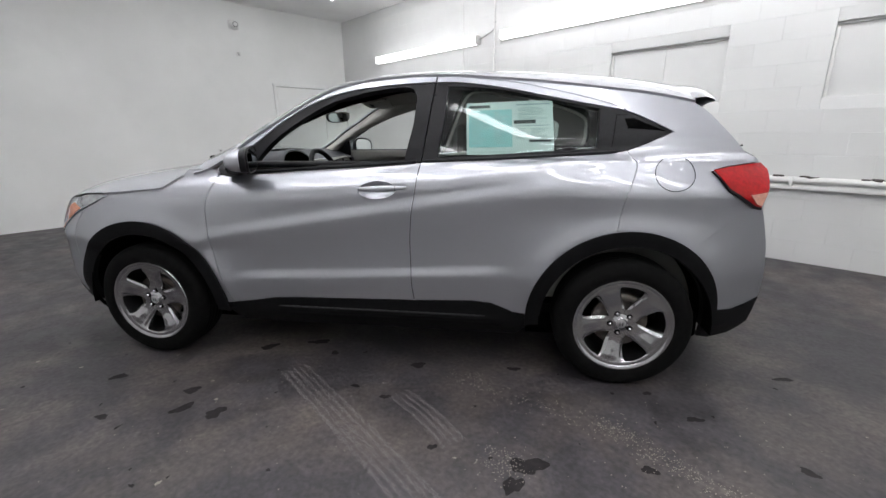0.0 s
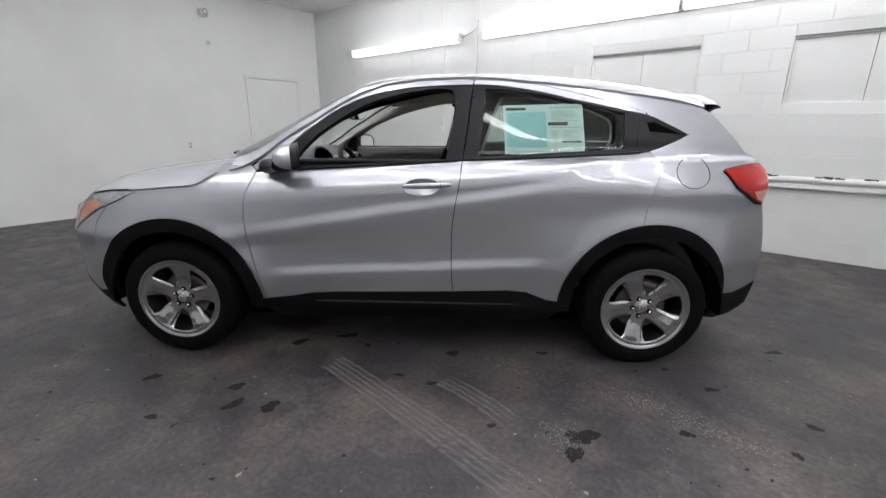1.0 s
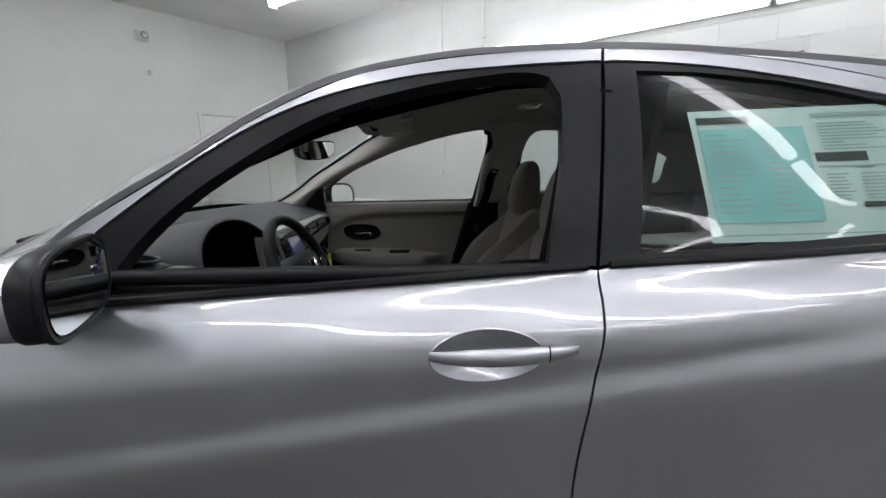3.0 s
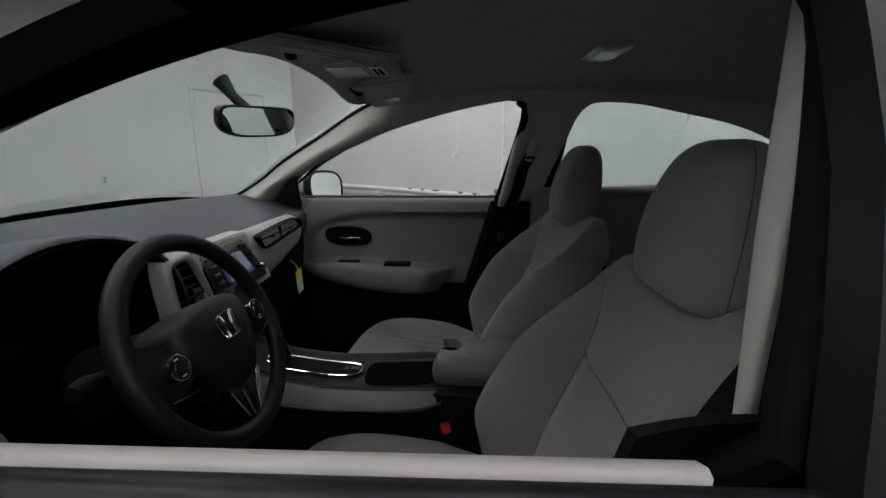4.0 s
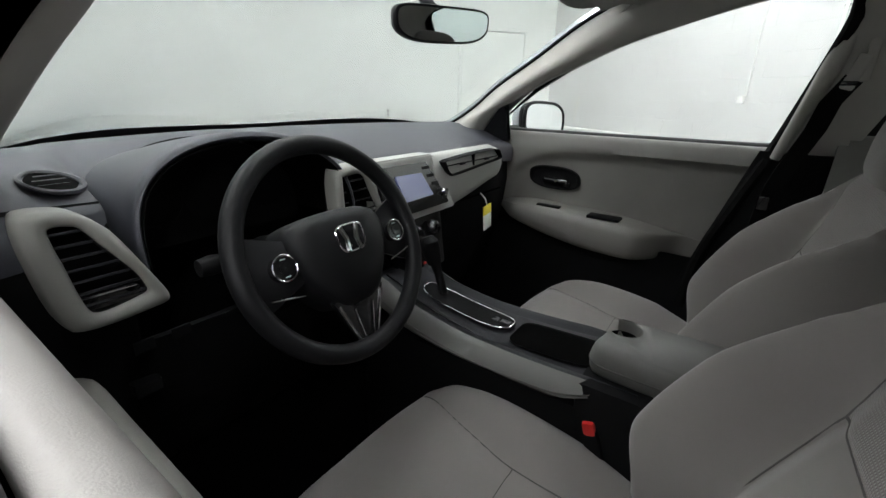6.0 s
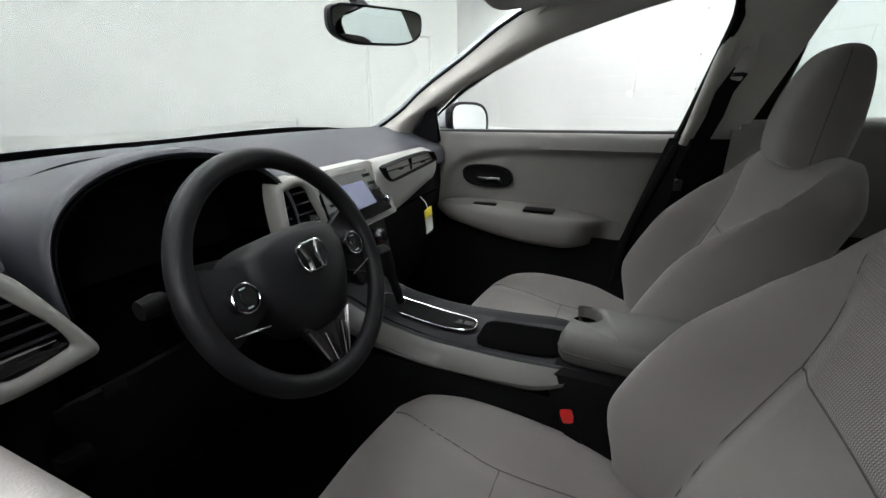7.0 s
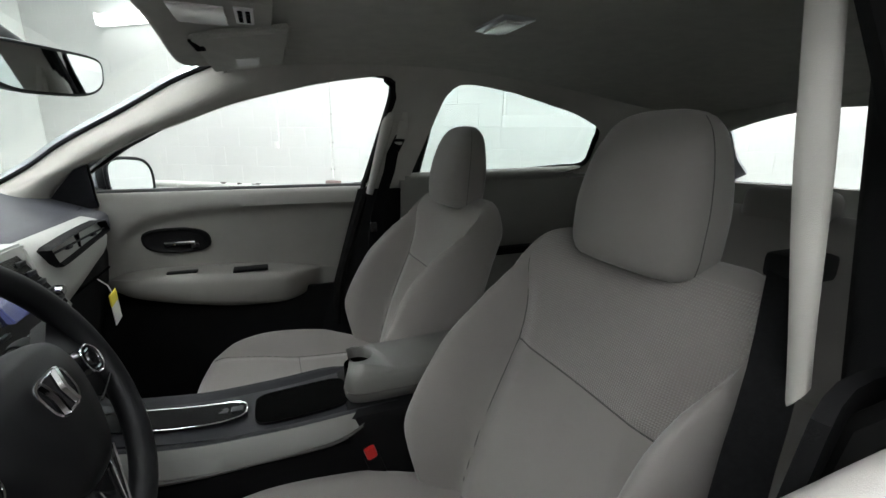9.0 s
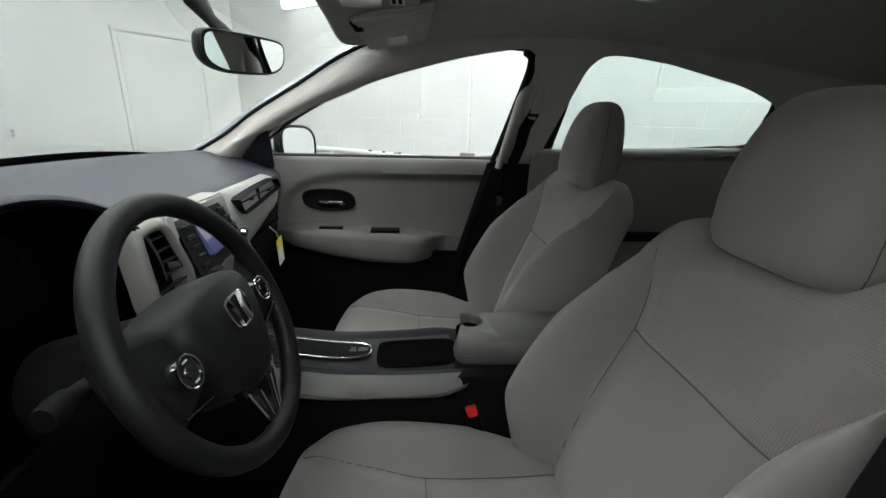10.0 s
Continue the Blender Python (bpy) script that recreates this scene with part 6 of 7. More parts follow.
    part("buckle_button", box((0.022, 0.026, 0.026), (1.298, -out * 0.106, 0.687), 0.005, rot=lean), "red_plastic", bk, "red belt release button")


seat(car, -SEAT_Y, True)
seat(car, SEAT_Y, False)

# rear bench
rb = bmesh.new()
secs = []
for v in (0, 0.05, 0.2, 0.5, 0.8, 0.95, 1.0):
    e = max(0.02, 1 - abs(2 * v - 1) ** 6) ** 0.5
    rr = []
    for k in range(40):
        a = k * math.tau / 40
        ca, sa = math.cos(a), math.sin(a)
        rr.append(Vector((2.50 + 0.17 * v + (-0.09 if sa > 0 else 0.06) * e * abs(sa) ** 0.5 * (1 if sa else 0), 0.63 * math.copysign(abs(ca) ** 0.35, ca), 0.55 + 0.52 * v)))
    secs.append(rr)
bench = part("rear_seat", loft(secs), "seat", car, "grey cloth rear bench", 70)
part("rear_cushion", box((0.55, 1.26, 0.2), (2.23, 0, 0.50), 0.06, seg=4), "seat", bench)
for y in (-0.37, 0.0, 0.37):
    part("rear_headrest", box((0.11, 0.25, 0.15), (2.66, y, 1.065), 0.045, seg=4), "seat", bench)

# ---- centre console ----


def console(s, k):
    x = 0.74 + 0.62 * s
    zt = 0.800 - 0.035 * smooth(0.0, 0.5, s) + 0.010 * smooth(0.6, 1.0, s) + 0.03 * smooth(0.25, 0.0, s)
    w = 0.098 + 0.028 * s
    pts = [(-w - 0.006, zt - 0.058 + 0.036 * s), (-w - 0.010, zt - 0.048 + 0.028 * s), (-w - 0.006, zt - 0.035), (-w + 0.006, zt - 0.010), (-w + 0.022, zt), (-w + 0.038, zt - 0.002), (-w + 0.046, zt - 0.012), (w - 0.046, zt - 0.012), (w - 0.038, zt - 0.002), (w - 0.022, zt), (w - 0.006, zt - 0.010), (w + 0.006, zt - 0.035), (w + 0.010, zt - 0.048 + 0.028 * s), (w + 0.006, zt - 0.058 + 0.036 * s)]
    y, z = pts[k]
    end = 0.92 * smooth(0.76, 1.0, s) ** 1.3
    if k < 5 or k > 8:
        z += (zt - 0.014 - z) * end
        y += (math.copysign(w - 0.046, y) - y) * end
    return Vector((x, y, z))


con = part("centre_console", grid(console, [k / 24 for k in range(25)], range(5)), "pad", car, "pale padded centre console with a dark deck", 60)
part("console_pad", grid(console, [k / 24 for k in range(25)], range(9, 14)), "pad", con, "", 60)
part("console_tub", grid(console, [k / 24 for k in range(25)], range(4, 10)), "hood_vinyl", con, "", 60)
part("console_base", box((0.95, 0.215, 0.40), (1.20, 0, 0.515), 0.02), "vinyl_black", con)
for s in (-1, 1):
    part("console_stitch", tube([console(0.10 + 0.82 * k / 24, 2 if s < 0 else 11) + Vector((0, 0.0004 * s, 0.0002)) for k in range(25)], 0.0016, 5), "seam", con)
dk = bmesh.new()
grid(lambda s, v: Vector((0.765 + 0.60 * s, v * (0.052 + 0.028 * s), console(s * 0.97 + 0.02, 7).z + 0.004)), [k / 16 for k in range(17)], [-1, 0, 1], bm=dk)
part("console_deck", solid(dk, 0.004), "hood_vinyl", con)
# shift gate with chrome ring
sg = bmesh.new()
loop = []
for k in range(40):
    a = k * math.tau / 40
    ca, sa = math.cos(a), math.sin(a)
    x = 0.965 + 0.118 * math.copysign(abs(ca) ** 0.5, ca)
    loop.append(Vector((x, 0.004 + 0.033 * math.copysign(abs(sa) ** 0.6, sa), console((x - 0.74) / 0.62, 7).z + 0.012)))
part("shift_ring", tube(loop, 0.0019, 8, True), "chrome", con, "chrome ring round the shift gate")
sg.faces.new([sg.verts.new(p + Vector((0, 0, -0.001))) for p in loop])
part("shift_gate", sg, "vinyl_black", con)
for i in range(3):
    part("console_key", box((0.022, 0.016, 0.005), (1.012 + 0.027 * i, 0.004, console((1.012 + 0.027 * i - 0.74) / 0.62, 7).z + 0.013), 0.002), "alloy_dark", con)
sh = part("shift_lever", tube([(0.90, 0.0, 0.79), (0.885, -0.002, 0.84), (0.872, -0.004, 0.875)], [0.010, 0.010, 0.014], 12), "vinyl_black", con)
part("shift_knob", tube([(0.876, -0.004, 0.862), (0.868, -0.005, 0.885), (0.860, -0.006, 0.912), (0.855, -0.006, 0.925)], [0.016, 0.021, 0.022, 0.012], 14), "vinyl_black", sh)
# deep tray
tr = bmesh.new()
box((0.165, 0.098, 0.004), (1.185, -0.005, 0.700), 0, tr)
part("cup_tray", tr, "shadow_gap", con)
tb = bmesh.new()
rim0 = [(1.185 + 0.088 * math.copysign(abs(math.cos(a)) ** 0.4, math.cos(a)), -0.005 + 0.053 * math.copysign(abs(math.sin(a)) ** 0.4, math.sin(a))) for a in (k * math.tau / 32 for k in range(32))]
grid(lambda i, k: Vector((rim0[i][0], rim0[i][1], (console((rim0[i][0] - 0.74) / 0.62, 7).z + 0.0095, 0.70)[k])), range(32), [0, 1], close_u=True, bm=tb)
part("tray_wall", tb, "vinyl_black", con)
# flat near-black sheet across the tray's top, drawn as its deep shade
tf = bmesh.new()
tf.faces.new([tf.verts.new((x, y, console((x - 0.74) / 0.62, 7).z + 0.0098)) for x, y in rim0])
part("tray_shade", tf, "shadow_gap", con)
# armrest with a round bite out of its nose
CUP = (1.303, 0.026, 0.029)


def arm_outline(d):
    """Plan of the armrest, drawn in by d, with the bite round the cup well."""
    pts = [(1.266 + d, -0.040 + d * 0.4), (1.274 + d * 0.8, -0.064 + d * 0.9), (1.30, -0.074 + d), (1.40, -0.078 + d), (1.56, -0.078 + d), (1.61, -0.068 + d), (1.63 - d, -0.03), (1.63 - d, 0.04), (1.61, 0.066 - d), (1.55, 0.074 - d), (1.40, 0.074 - d), (1.33, 0.072 - d), (1.296, 0.066 - d * 0.7)]
    for k in range(11):
        a = radians(122 - 250 * k / 10)
        pts.append((CUP[0] + (CUP[2] + d * 0.5) * math.cos(a), CUP[1] + (CUP[2] + d * 0.5) * math.sin(a)))
    return loop_line(pts, 4)


ARM_LEVELS = ((0.766, 0.010), (0.768, 0.004), (0.776, 0.0), (0.792, -0.002), (0.806, 0.0), (0.816, 0.003), (0.823, 0.007), (0.827, 0.012))
plans = [[Vector((*q, z)) for q in arm_outline(d)] for z, d in ARM_LEVELS]
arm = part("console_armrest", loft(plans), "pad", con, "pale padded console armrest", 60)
part("seam", tube([p + Vector((0, 0, 0.0)) for p in plans[3]], 0.0013, 5, True), "seam", arm)
part("cup_well", lathe([(0.0, -0.075), (CUP[2] - 0.001, -0.075), (CUP[2] - 0.001, 0.030)], (CUP[0], CUP[1], 0.775), 28, axis="Z"), "shadow_gap", con)
part("console_box", box((0.38, 0.20, 0.42), (1.45, -0.01, 0.56), 0.02), "vinyl_black", con)

# ---- overhead ----
mr = bmesh.new()
mc, mt = Vector((0.870, 0.020, 1.371)), Matrix.Rotation(radians(-15), 4, "Z") @ Matrix.Rotation(radians(6), 4, "Y") @ Matrix.Rotation(radians(3), 4, "X")
mr_out = []
for d, s in ((-0.028, 0.5), (-0.02, 0.85), (-0.005, 0.98), (0.006, 1.0), (0.010, 0.975)):
    mr_out.append([mc + (mt @ Vector((d, 0.122 * s * math.copysign(abs(math.cos(a)) ** 0.55, math.cos(a)), 0.034 * s * math.copysign(abs(math.sin(a)) ** 0.6, math.sin(a)) + 0.004 * math.cos(2 * a)))) for a in (k * math.tau / 36 for k in range(36))])
im = part("rear_view_mirror", loft(mr_out), "black_trim", car, "black rear-view mirror on the windscreen")
mg = bmesh.new()
mg.faces.new([mg.verts.new(mc + (mt @ Vector((0.0112, 0.114 * math.copysign(abs(math.cos(a)) ** 0.55, math.cos(a)), 0.029 * math.copysign(abs(math.sin(a)) ** 0.6, math.sin(a)) + 0.004 * math.cos(2 * a))))) for a in (k * math.tau / 36 for k in range(36))])
part("mirror_glass", mg, "mirror", im)
part("mirror_stem", tube([mc + Vector((-0.02, 0, 0.02)), mc + Vector((-0.05, 0, 0.05)), mc + Vector((-0.075, 0, 0.085))], [0.014, 0.011, 0.02], 10), "black_trim", im)

for sgn in (-1, 1):
    corners = [Vector(q) for q in ((1.036, 0.200, 1.468), (1.222, 0.085, 1.476), (1.212, 0.262, 1.440), (1.058, 0.430, 1.440))]
    bm = bmesh.new()
    f = [bm.verts.new((q.x, sgn * q.y, q.z + 0.008)) for q in corners]
    g = [bm.verts.new((q.x, sgn * q.y, q.z - 0.008)) for q in corners]
    bm.faces.new(f[::-1])
    bm.faces.new(g)
    for i in range(4):
        bm.faces.new((f[i], f[(i + 1) % 4], g[(i + 1) % 4], g[i]))
    bmesh.ops.bevel(bm, geom=bm.edges[:], offset=0.006, segments=3, affect="EDGES")
    vis = part("sun_visor", bm, "headliner", car, "grey folded sun visor")
    lab = bmesh.new()
    lab.faces.new([lab.verts.new(Vector((0, 0, -0.0125)) + (lambda q: Vector((q.x, sgn * q.y, q.z)))(corners[3].lerp(corners[2], a).lerp(corners[0].lerp(corners[1], a), b))) for a, b in ((0.40, 0.20), (0.68, 0.20), (0.68, 0.42), (0.40, 0.42))])
    part("visor_label", solid(lab, 0.001), "lamp_lens", vis)
    part("visor_clip", tube([(1.040, sgn * 0.215, 1.462), (1.050, sgn * 0.235, 1.450), (1.062, sgn * 0.232, 1.452)], 0.006, 8), "vinyl_black", vis)
    for x0, x1, z0, z1 in ((1.285, 1.49, 1.473, 1.488), (2.10, 2.32, 1.456, 1.444)):
        bar = line([(x0, sgn * 0.565, z0 + 0.014), (x0 + 0.018, sgn * 0.556, z0), (x0 + 0.05, sgn * 0.550, z0 - 0.008), (x1 - 0.05, sgn * 0.550, z1 - 0.008), (x1 - 0.018, sgn * 0.556, z1), (x1, sgn * 0.565, z1 + 0.014)], 0.015)
        part("grab_handle", tube(bar, 0.010, 8), "pillar", car, "folded grab handle")

hz = head(1.09, 0.1).z
ml = part("map_light", box((0.17, 0.17, 0.018), (1.105, 0.062, hz - 0.010), 0.006), "headliner", car, "overhead map light console")
part("map_lens", box((0.082, 0.115, 0.010), (1.075, 0.066, hz - 0.018), 0.004), "lamp_lens", ml, "pale glossy lens")
part("map_switch", box((0.030, 0.10, 0.008), (1.145, 0.050, hz - 0.018), 0.003), "trim_white", ml)
for i in range(4):
    for k in range(2):
        part("speaker_slot", box((0.007, 0.012, 0.002), (1.139 + 0.012 * k, 0.018 + 0.019 * i, hz - 0.0225), 0), "shadow_gap", ml)
dl = part("dome_light", box((0.075, 0.125, 0.016), (1.63, 0.02, head(1.63, 0).z - 0.008), 0.006), "satin", car, "silver-rimmed dome light")
part("dome_lens", box((0.045, 0.095, 0.010), (1.63, 0.02, head(1.63, 0).z - 0.016), 0.004), "lamp_lens", dl)

# hang tag on the glovebox
tilt = Matrix.Rotation(radians(7), 4, "X")
tg = part("hang_tag", box((0.002, 0.048, 0.080), (0.778, 0.414, 0.866), 0.0005, rot=tilt), "card", car, "white card tag with a yellow head")
part("tag_head", box((0.003, 0.049, 0.030), (0.778, 0.411, 0.892), 0.0005, rot=tilt), "yellow", tg)
part("tag_string", tube([(0.776, 0.412, 0.905), (0.772, 0.408, 0.925), (0.757, 0.400, 0.945)], 0.0018, 5), "card", tg)
part("glovebox_joint", box((0.004, 0.36, 0.004), (0.729, 0.40, 0.93), 0), "shadow_gap", dash)
part("bonnet_release", box((0.03, 0.04, 0.025), (0.70, -0.56, 0.78), 0.006), "vinyl_black", dash)
for i, (y, z) in enumerate(((-0.50, 0.86), (-0.555, 0.86))):
    part("dash_switch", box((0.006, 0.03, 0.022), (0.722, y, z), 0.003), "vinyl_black", dash)
for y, w in ((-0.42, 0.055), (-0.28, 0.09)):
    pd = part("pedal", box((0.02, w, 0.07), (0.52, y, 0.48), 0.006, rot=Matrix.Rotation(radians(35), 4, "Y")), "rubber", car)
    part("pedal_arm", tube([(0.515, y, 0.50), (0.47, y, 0.62), (0.44, y, 0.72)], 0.008, 6), "vinyl_black", pd)

# window sticker behind the rear door's glass
stk = bmesh.new()


def sticker_pt(s, t, lift=0.0):
    x = 1.822 + 0.422 * s + 0.012 * t
    z = 1.398 - 0.246 * t + 0.012 * s * (1 - t)
    return Vector((x, -(body(x, z) - 0.019 + lift), z))


stick = part("window_sticker", solid(grid(sticker_pt, [k / 12 for k in range(13)], [k / 8 for k in range(9)]), 0.0006), "paper", car, "pale teal price sticker inside the rear window", 70)


def mark(s0, s1, t0, t1, material):
    part("print_bar", grid(lambda s, t: sticker_pt(s, t, 0.0022), [s0 + (s1 - s0) * k / 6 for k in range(7)], [t0 + (t1 - t0) * k / 4 for k in range(5)]), material, stick, "", 70)


mark(0.03, 0.53, 0.15, 0.86, "paper_teal")
mark(0.03, 0.28, 0.055, 0.11, "ink")
mark(0.58, 0.97, 0.055, 0.085, "ink_grey")
mark(0.55, 0.80, 0.36, 0.43, "ink")
mark(0.55, 0.96, 0.46, 0.475, "ink_grey")
mark(0.72, 0.97, 0.73, 0.77, "ink")
mark(0.04, 0.96, 0.945, 0.955, "ink_grey")
rng = random.Random(5)
for i in range(9):
    t = 0.13 + 0.025 * i
    mark(0.60, 0.60 + rng.uniform(0.1, 0.34), t, t + 0.010, "ink_grey")
for i in range(8):
    t = 0.52 + 0.026 * i
    mark(0.58, 0.58 + rng.uniform(0.08, 0.12), t, t + 0.010, "ink_grey")
    mark(0.74, 0.74 + rng.uniform(0.1, 0.22), t, t + 0.009, "ink_grey")
for i in range(14):
    t = 0.19 + 0.045 * i
    mark(0.06, 0.06 + rng.uniform(0.08, 0.2), t, t + 0.012, "ink_grey")
    mark(0.32, 0.32 + rng.uniform(0.06, 0.18), t, t + 0.012, "ink_grey")


# ---- lamps and fittings of the room ----


def strip_lamp(u0, u1, n, z, wall_dir, up=False):
    """A two-section fluorescent strip: steel tray, end caps and two glowing wrap covers."""
    length = u1 - u0
    ob = thing("strip_light", "white fluorescent strip light with a glowing wraparound cover", "lamp", group="strip lights")
    ob.matrix_basis = ROOM @ Matrix.Translation((u0, n, z)) @ (Matrix.Rotation(radians(90), 4, "X") if up else Matrix())
    d = wall_dir
    part("tray", box((length, 0.05, 0.11), (length / 2, d * 0.025, 0), 0.006), "trim_white", ob)
    for k in range(2):
        a, b = length * (0.004 + 0.498 * k), length * (0.498 + 0.498 * k) - 0.006
        prof = [(0.055 * math.cos(t), 0.07 * math.sin(t)) for t in (math.pi * j / 10 - math.pi / 2 for j in range(11))]
        secs = [[Vector((x, d * (-0.002 - 0.075 * math.cos(t)), 0.062 * math.sin(t))) for t in (math.pi * j / 10 - math.pi / 2 for j in range(11))] for x in (a, b)]
        part("cover", loft(secs), "tube" if up else "tube_wall", ob, "glowing cover", 60)
    for x in (0.0, length):
        part("end_cap", box((0.014, 0.085, 0.13), (x, -d * 0.035, 0), 0.005), "trim_white", ob)
    return ob


LZ = 2.55
for u0, u1 in ((-3.50, -1.07), (-0.64, 1.86), (1.90, 4.34), (4.6, 7.04)):
    strip_lamp(u0, u1, WALL_N - 0.05, LZ, 1)
for n, starts in ((2.90, (-3.15, -0.5, 2.1)), (0.80, (-2.6, -0.1, 2.4, 4.9)), (-0.65, (-2.6, -0.1, 2.4, 4.9)), (-2.15, (-2.6, -0.1, 2.4, 4.9))):
    for u0 in starts:
        strip_lamp(u0, u0 + 2.44, n, CEIL - 0.05, 1, True)

# ---- fittings on the walls ----


def wall_thing(name, label, category, group=""):
    ob = thing(name, label, category, ROOM.copy(), group)
    return ob


cd = wall_thing("conduit", "thin white electrical conduit running up the block wall", "pipe", "wall conduits")
part("conduit_tube", tube([(-0.81, WALL_N - 0.014, z) for z in (0.90, 1.6, 2.3, CEIL)], 0.011, 8), "trim_white", cd)
for z in (1.0, 1.27, 1.55, 1.9, 2.75):
    part("pipe_clip", box((0.045, 0.012, 0.018), (-0.81, WALL_N - 0.007, z), 0.003), "grey_steel", cd)
cd = wall_thing("conduit", "thin white electrical conduit running up to the ceiling", "pipe", "wall conduits")
part("conduit_tube", tube([(-1.42, WALL_N - 0.008, z) for z in (1.27, 2.0, CEIL)], 0.006, 8), "trim_white", cd)
part("switch_box", box((0.05, 0.035, 0.065), (-1.45, WALL_N - 0.022, 1.24), 0.006), "trim_white", cd)
fx = wall_thing("lamp_cable", "thin grey flex looped between two strip lights", "cable")
part("flex", tube(line([(-1.07, WALL_N - 0.03, 2.56), (-0.95, WALL_N - 0.02, 2.60), (-0.85, WALL_N - 0.02, 2.635), (-0.81, WALL_N - 0.03, 2.66)], 0.03), 0.006, 6), "grey_steel", fx)

rail = wall_thing("wall_rail", "white painted pipe and ledge along the block wall with flaking grime", "pipe")
part("ledge", box((FAR_U - WALL_U - 0.1, 0.06, 0.045), ((FAR_U + WALL_U) / 2, WALL_N - 0.033, 0.725), 0.008), "trim_white", rail)
part("rail_pipe", tube([(u, WALL_N - 0.055 + 0.003 * math.sin(u * 3), 0.795 + 0.004 * math.sin(u * 1.7)) for u in np.linspace(WALL_U + 0.05, FAR_U - 0.05, 60)], 0.030, 12), "trim_white", rail)
rng = random.Random(11)
for u in np.linspace(WALL_U + 0.6, FAR_U - 0.6, 9):
    part("pipe_bracket", box((0.03, 0.085, 0.10), (u, WALL_N - 0.043, 0.77), 0.006), "trim_white", rail)
spots = [3.32, 3.40, 3.47, 2.95, 2.70, 3.70, 3.9, 4.1, -2.15, -1.72, -1.35, -1.95, -1.1, 0.3, 1.2, -0.4]
for u in spots:
    w, bm = rng.uniform(0.03, 0.12), bmesh.new()
    for k in range(5):
        box((w * rng.uniform(0.3, 0.7), 0.03 * rng.uniform(0.6, 1.2), 0.014 * rng.uniform(0.6, 1.4)), (u + rng.uniform(-w / 2, w / 2), WALL_N - 0.058 + rng.uniform(-0.008, 0.008), 0.822 + rng.uniform(-0.008, 0.004)), 0.004, bm, Matrix.Rotation(rng.uniform(-0.4, 0.4), 4, "Z"))
    part("grime_flake", bm, "grime", rail)
jb = wall_thing("junction_box", "small brown-grey junction box above the wall rail", "box")
part("box_body", box((0.15, 0.06, 0.05), (-0.79, WALL_N - 0.05, 0.862), 0.006), "box_brown", jb)
part("box_lid", box((0.13, 0.006, 0.034), (-0.79, WALL_N - 0.083, 0.862), 0.002), "box_brown", jb)

door = thing("door_1", "flush white painted door closed in the smooth wall", "door", ROOM.copy(), kind="structure")
part("door_gap", box((0.012, 0.98, 2.115), (WALL_U + 0.004, 3.09, 1.0575), 0), "shadow_soft", door)
part("door_leaf", box((0.02, 0.965, 2.10), (WALL_U + 0.008, 3.09, 1.05), 0.003), "wall_plain", door)
part("frame_head", box((0.030, 1.10, 0.05), (WALL_U + 0.012, 3.09, 2.142), 0.004), "wall_plain", door)
for n in (2.575, 3.605):
    part("frame_jamb", box((0.030, 0.05, 2.115), (WALL_U + 0.012, n, 1.0575), 0.004), "wall_plain", door)

bell = wall_thing("alarm_sounder", "white round alarm sounder high on the smooth wall", "alarm")
part("back_plate", box((0.03, 0.16, 0.13), (WALL_U + 0.015, 1.97, 3.05), 0.008), "trim_white", bell)
part("dome", lathe([(0.0, 0.115), (0.035, 0.110), (0.06, 0.09), (0.072, 0.055), (0.074, 0.03)], (WALL_U, 1.97, 3.045), 28, axis="X"), "trim_white", bell)
part("dark_ring", lathe([(0.030, 0.114), (0.042, 0.1115), (0.045, 0.106)], (WALL_U, 1.97, 3.045), 28, axis="X"), "grey_steel", bell)
for n, z, h in ((1.48, 0.97, 0.115), (2.0, 2.60, 0.07)):
    so = wall_thing("wall_socket", "small white wall socket plate", "socket", "wall sockets")
    part("plate", box((0.012, 0.075, h), (WALL_U + 0.006, n, z), 0.003), "trim_white", so)
    for d in (-0.2, 0.2):
        part("outlet", box((0.004, 0.028, h * 0.24), (WALL_U + 0.0135, n, z + d * h), 0.002), "grey_steel", so)
binn = wall_thing("storage_bin", "blue and white plastic storage bin on the floor", "bin")
part("bin_body", box((0.34, 0.22, 0.60), (WALL_U + 0.25, -2.36, 0.30), 0.02), "blue_plastic", binn)
part("bin_lid", box((0.36, 0.24, 0.07), (WALL_U + 0.25, -2.36, 0.636), 0.015), "blue_plastic", binn)
part("bin_label", box((0.01, 0.10, 0.22), (WALL_U + 0.424, -2.41, 0.48), 0.002), "card", binn)

# ---- marks on the floor ----
floor_ob = bpy.data.objects["floor"]
INV = ROOM.inverted()


def blot(cx, cy, r, stretch, turn, seed, material, z=0.0025):
    """An irregular flat stain."""
    rg = random.Random(seed)
    ph = [rg.uniform(0, 6.28) for _ in range(5)]
    bm = bmesh.new()
    pts = []
    for k in range(40):
        a = k * math.tau / 40
        q = r * (1 + 0.22 * math.sin(2 * a + ph[0]) + 0.15 * math.sin(3 * a + ph[1]) + 0.09 * math.sin(5 * a + ph[2]) + 0.05 * math.sin(9 * a + ph[3]))
        x, y = q * math.cos(a) * stretch, q * math.sin(a)
        pts.append(INV @ Vector((cx + x * math.cos(turn) - y * math.sin(turn), cy + x * math.sin(turn) + y * math.cos(turn), z)))
    bm.faces.new([bm.verts.new(p) for p in pts])
    bmesh.ops.triangulate(bm, faces=bm.faces)
    part("floor_stain", bm, material, floor_ob, "", 0)


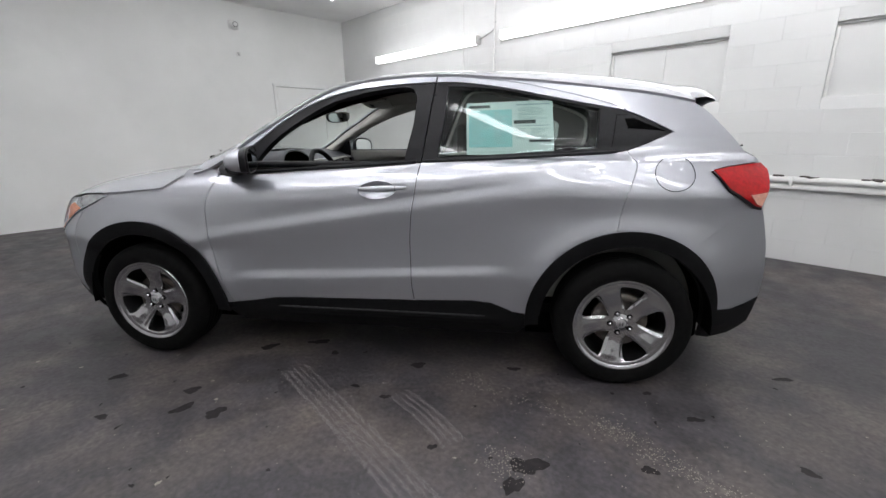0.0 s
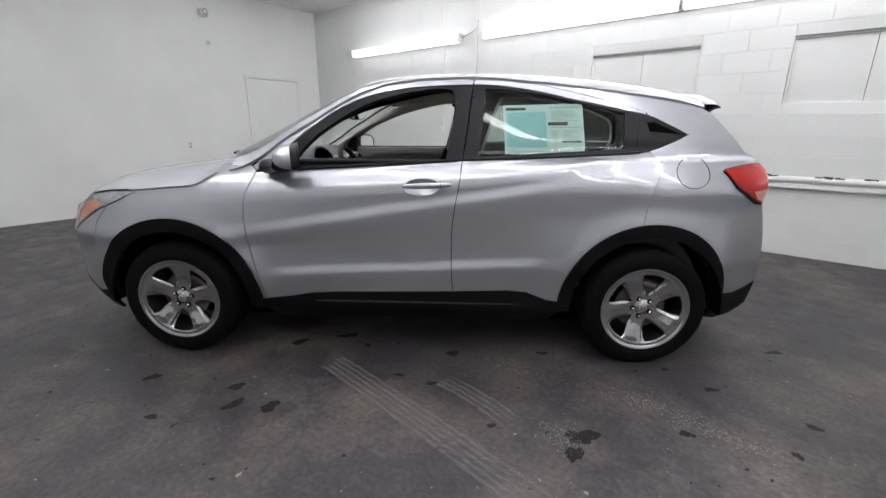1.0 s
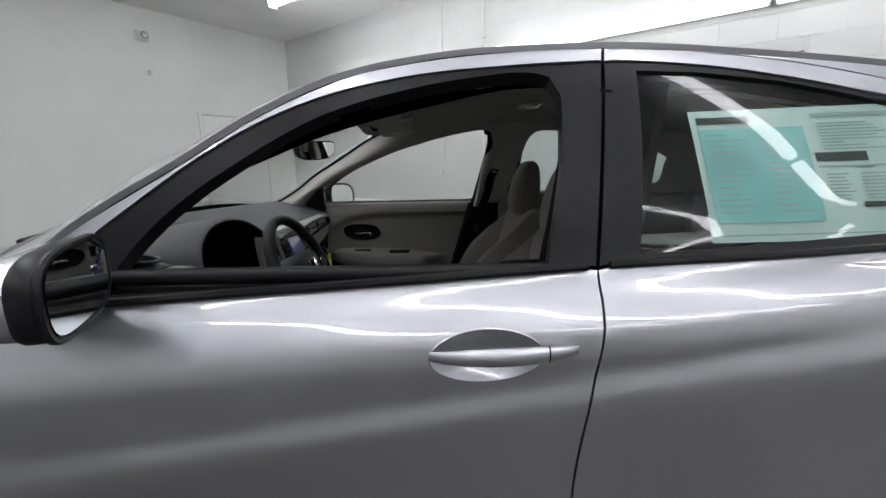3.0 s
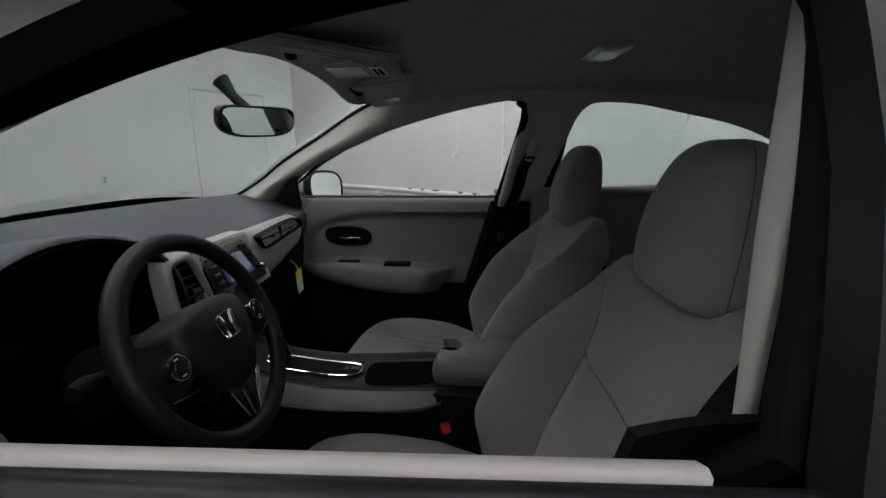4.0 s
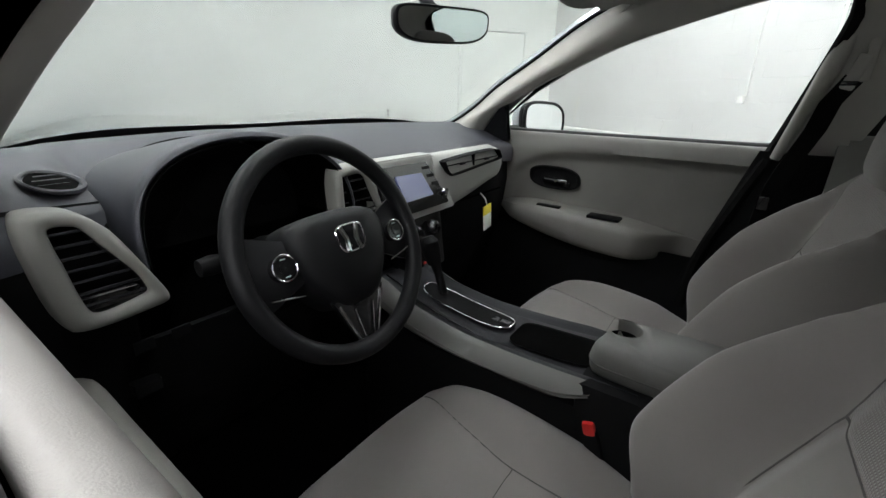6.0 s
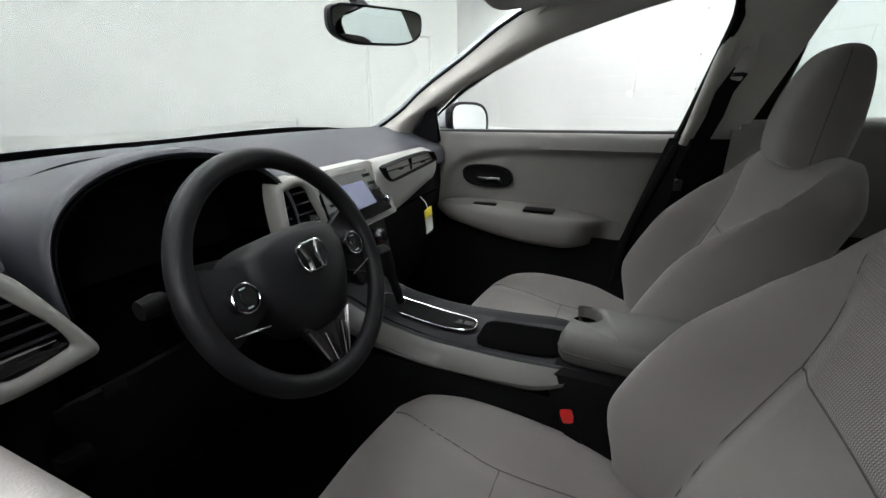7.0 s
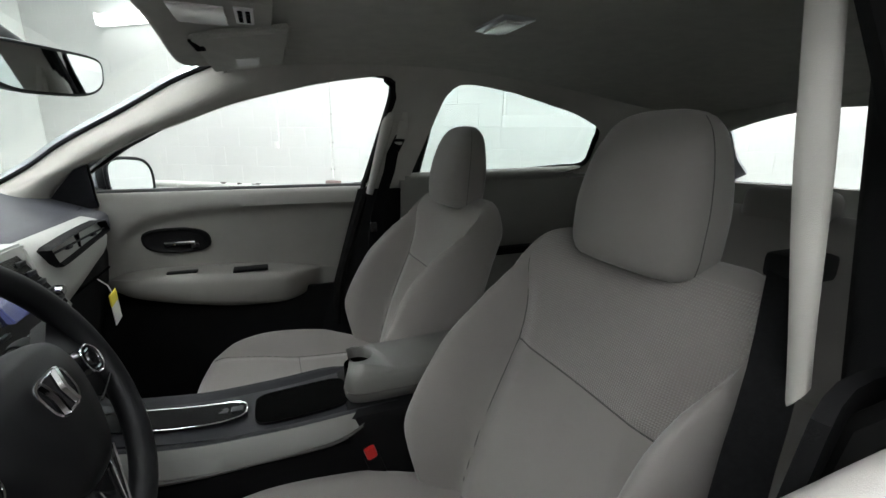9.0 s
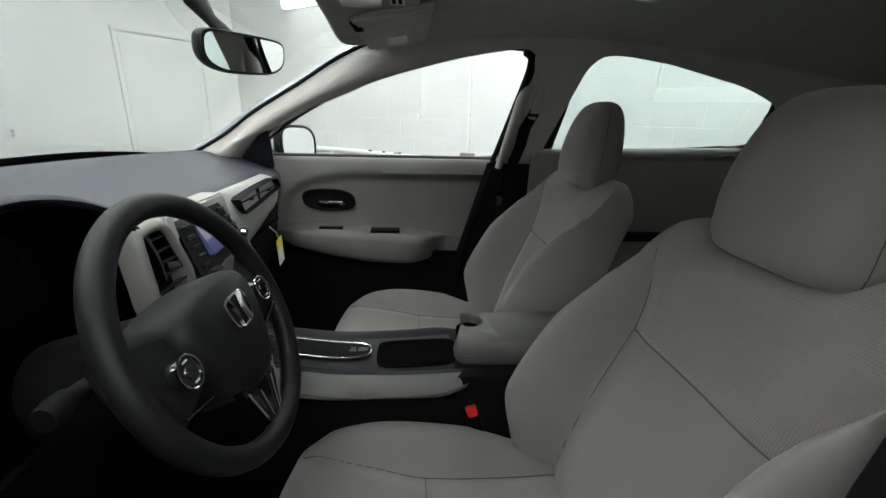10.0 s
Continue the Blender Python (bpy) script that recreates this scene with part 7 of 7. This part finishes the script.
for i, (x, y, r, s, t) in enumerate(((0.47, -1.20, 0.026, 1.6, 0.1), (0.53, -1.34, 0.030, 1.5, 0.8), (0.71, -1.35, 0.038, 1.1, 0.4), (-0.02, -1.14, 0.03, 1.2, 0.5), (2.15, -1.48, 0.048, 1.3, 0.2), (2.09, -1.585, 0.03, 1.6, 1.2), (1.57, -0.81, 0.025, 1.8, 0.0), (1.47, -1.12, 0.018, 1.4, 0.3),
                                 (2.10, -0.78, 0.02, 1.5, 0.0), (1.76, -1.43, 0.016, 1.2, 0.9), (3.20, -1.37, 0.020, 1.5, -0.3), (2.61, -1.44, 0.022, 1.3, 0.2), (1.29, -1.05, 0.014, 1.5, 0.1), (3.48, -0.70, 0.02, 2.0, 0.1), (0.9, -0.62, 0.03, 1.9, 0.1), (0.62, -0.72, 0.03, 1.7, 0.4), (2.9, -1.1, 0.02, 1.6, 0.2), (0.2, -1.45, 0.02, 1.4, 0.3))):
    blot(x, y, r, s, t, i, "stain")
for i in range(90):
    blot(rng.uniform(-1.2, 3.8), rng.uniform(-2.3, -0.7), rng.uniform(0.003, 0.008), rng.uniform(1, 2), rng.uniform(0, 3), 100 + i, rng.choice(("stain", "stain", "speck")))


def tyre_mark(x0, y0, x1, y1, offs, w):
    d = Vector((x1 - x0, y1 - y0, 0))
    n = Vector((-d.y, d.x, 0)).normalized()
    for o in offs:
        bm = bmesh.new()
        rows = []
        for k in range(31):
            p = Vector((x0, y0, 0.0035)) + d * (k / 30) + n * (o + 0.03 * math.sin(k / 30 * 2.2))
            rows.append([bm.verts.new(INV @ (p + n * s * w)) for s in (-0.5, 0.5)])
        for a, b in zip(rows, rows[1:]):
            bm.faces.new((a[0], a[1], b[1], b[0]))
        part("tyre_mark", bm, "tread", floor_ob, "", 0)


tyre_mark(0.89, -0.935, 2.08, -2.045, (-0.064, -0.032, 0.0, 0.032, 0.064), 0.0195)
# loose grit swept into two bands
grit = bmesh.new()
for i in range(1000):
    t, off = rng.random(), rng.gauss(0, 1)
    if i % 5 == 0:
        x, y = rng.uniform(0.3, 3.6), -0.95 - 1.1 * t + 0.1 * off
    elif i % 5 == 1:
        x, y = 1.75 + 0.85 * t, -0.86 - 0.40 * t + 0.05 * off
    elif i % 5 == 2:
        x, y = 2.09 + 0.05 * off - 0.08 * t, -1.50 + 0.045 * rng.gauss(0, 1) + 0.05 * t
    else:
        x, y = 2.48 + 0.40 * t + 0.03 * off, -1.17 - 0.38 * t + 0.04 * rng.gauss(0, 1)
    r = rng.uniform(0.0012, 0.0036)
    p = INV @ Vector((x, y, 0.002))
    a = [grit.verts.new(p + Vector((r * math.cos(k * math.tau / 5 + t), r * math.sin(k * math.tau / 5 + t), 0))) for k in range(5)]
    top_v = grit.verts.new(p + Vector((0, 0, r * 0.8)))
    for k in range(5):
        grit.faces.new((a[k], a[(k + 1) % 5], top_v))
tagged(part("grit", grit, "speck", floor_ob, "", 0), kind="stuff")
for i, (x, y, r) in enumerate(((1.05, -0.74, 0.02), (2.75, -0.92, 0.016), (3.0, -1.55, 0.018))):
    blot(x, y, r, 1.2, 0.6 * i, 300 + i, "stain")
tyre_mark(1.53, -1.085, 1.83, -1.415, (-0.048, -0.016, 0.016, 0.048), 0.018)

# ---- blocks of the north wall ----
wall_ob = bpy.data.objects["wall_north"]
BW, BH, JOINT, PROUD = 0.405, 0.203, 0.0022, 0.0011


def block_mesh(w):
    bm = box((w - JOINT, 0.012, BH - JOINT), (0, 0, 0), 0.0022, seg=1)
    me = bpy.data.meshes.new("block")
    bmesh.ops.recalc_face_normals(bm, faces=bm.faces)
    bm.to_mesh(me)
    bm.free()
    me.materials.append(M["wall"])
    return me


full = block_mesh(BW)
rest = bmesh.new()
count = 0
for row in range(int(CEIL / BH)):
    z = BH * (row + 0.5)
    u = WALL_U + 0.005 - (BW / 2 if row % 2 else 0)
    while u < FAR_U:
        a, b = max(u, WALL_U + 0.004), min(u + BW, FAR_U - 0.004)
        spans = [(a, b)]
        if z + BH / 2 > WZ0 + 0.01 and z - BH / 2 < WZ1 - 0.01:
            for w0, w1 in WINDOWS:
                spans = [q for s in spans for q in (((s[0], min(s[1], w0)), (max(s[0], w1), s[1])) if s[0] < w1 and s[1] > w0 else (s,)) if q[1] - q[0] > 0.03]
        for c, d in spans:
            mid_b = Vector(((c + d) / 2, WALL_N + 0.006 - PROUD - 0.0012 * rng.random(), z))
            if d - c > BW - 0.001 and 0.2 < mid_b.x < 5.2 and 0.8 < z < 2.6 and count < 290:
                ob = new("block", full)
                ob.parent = wall_ob
                ob.location = mid_b
                count += 1
            else:
                box((d - c - JOINT, 0.012, BH - JOINT), mid_b, 0.0022, rest, seg=1)
        u += BW
tagged(part("block_courses", rest, "wall", wall_ob, "", 0), kind="stuff")
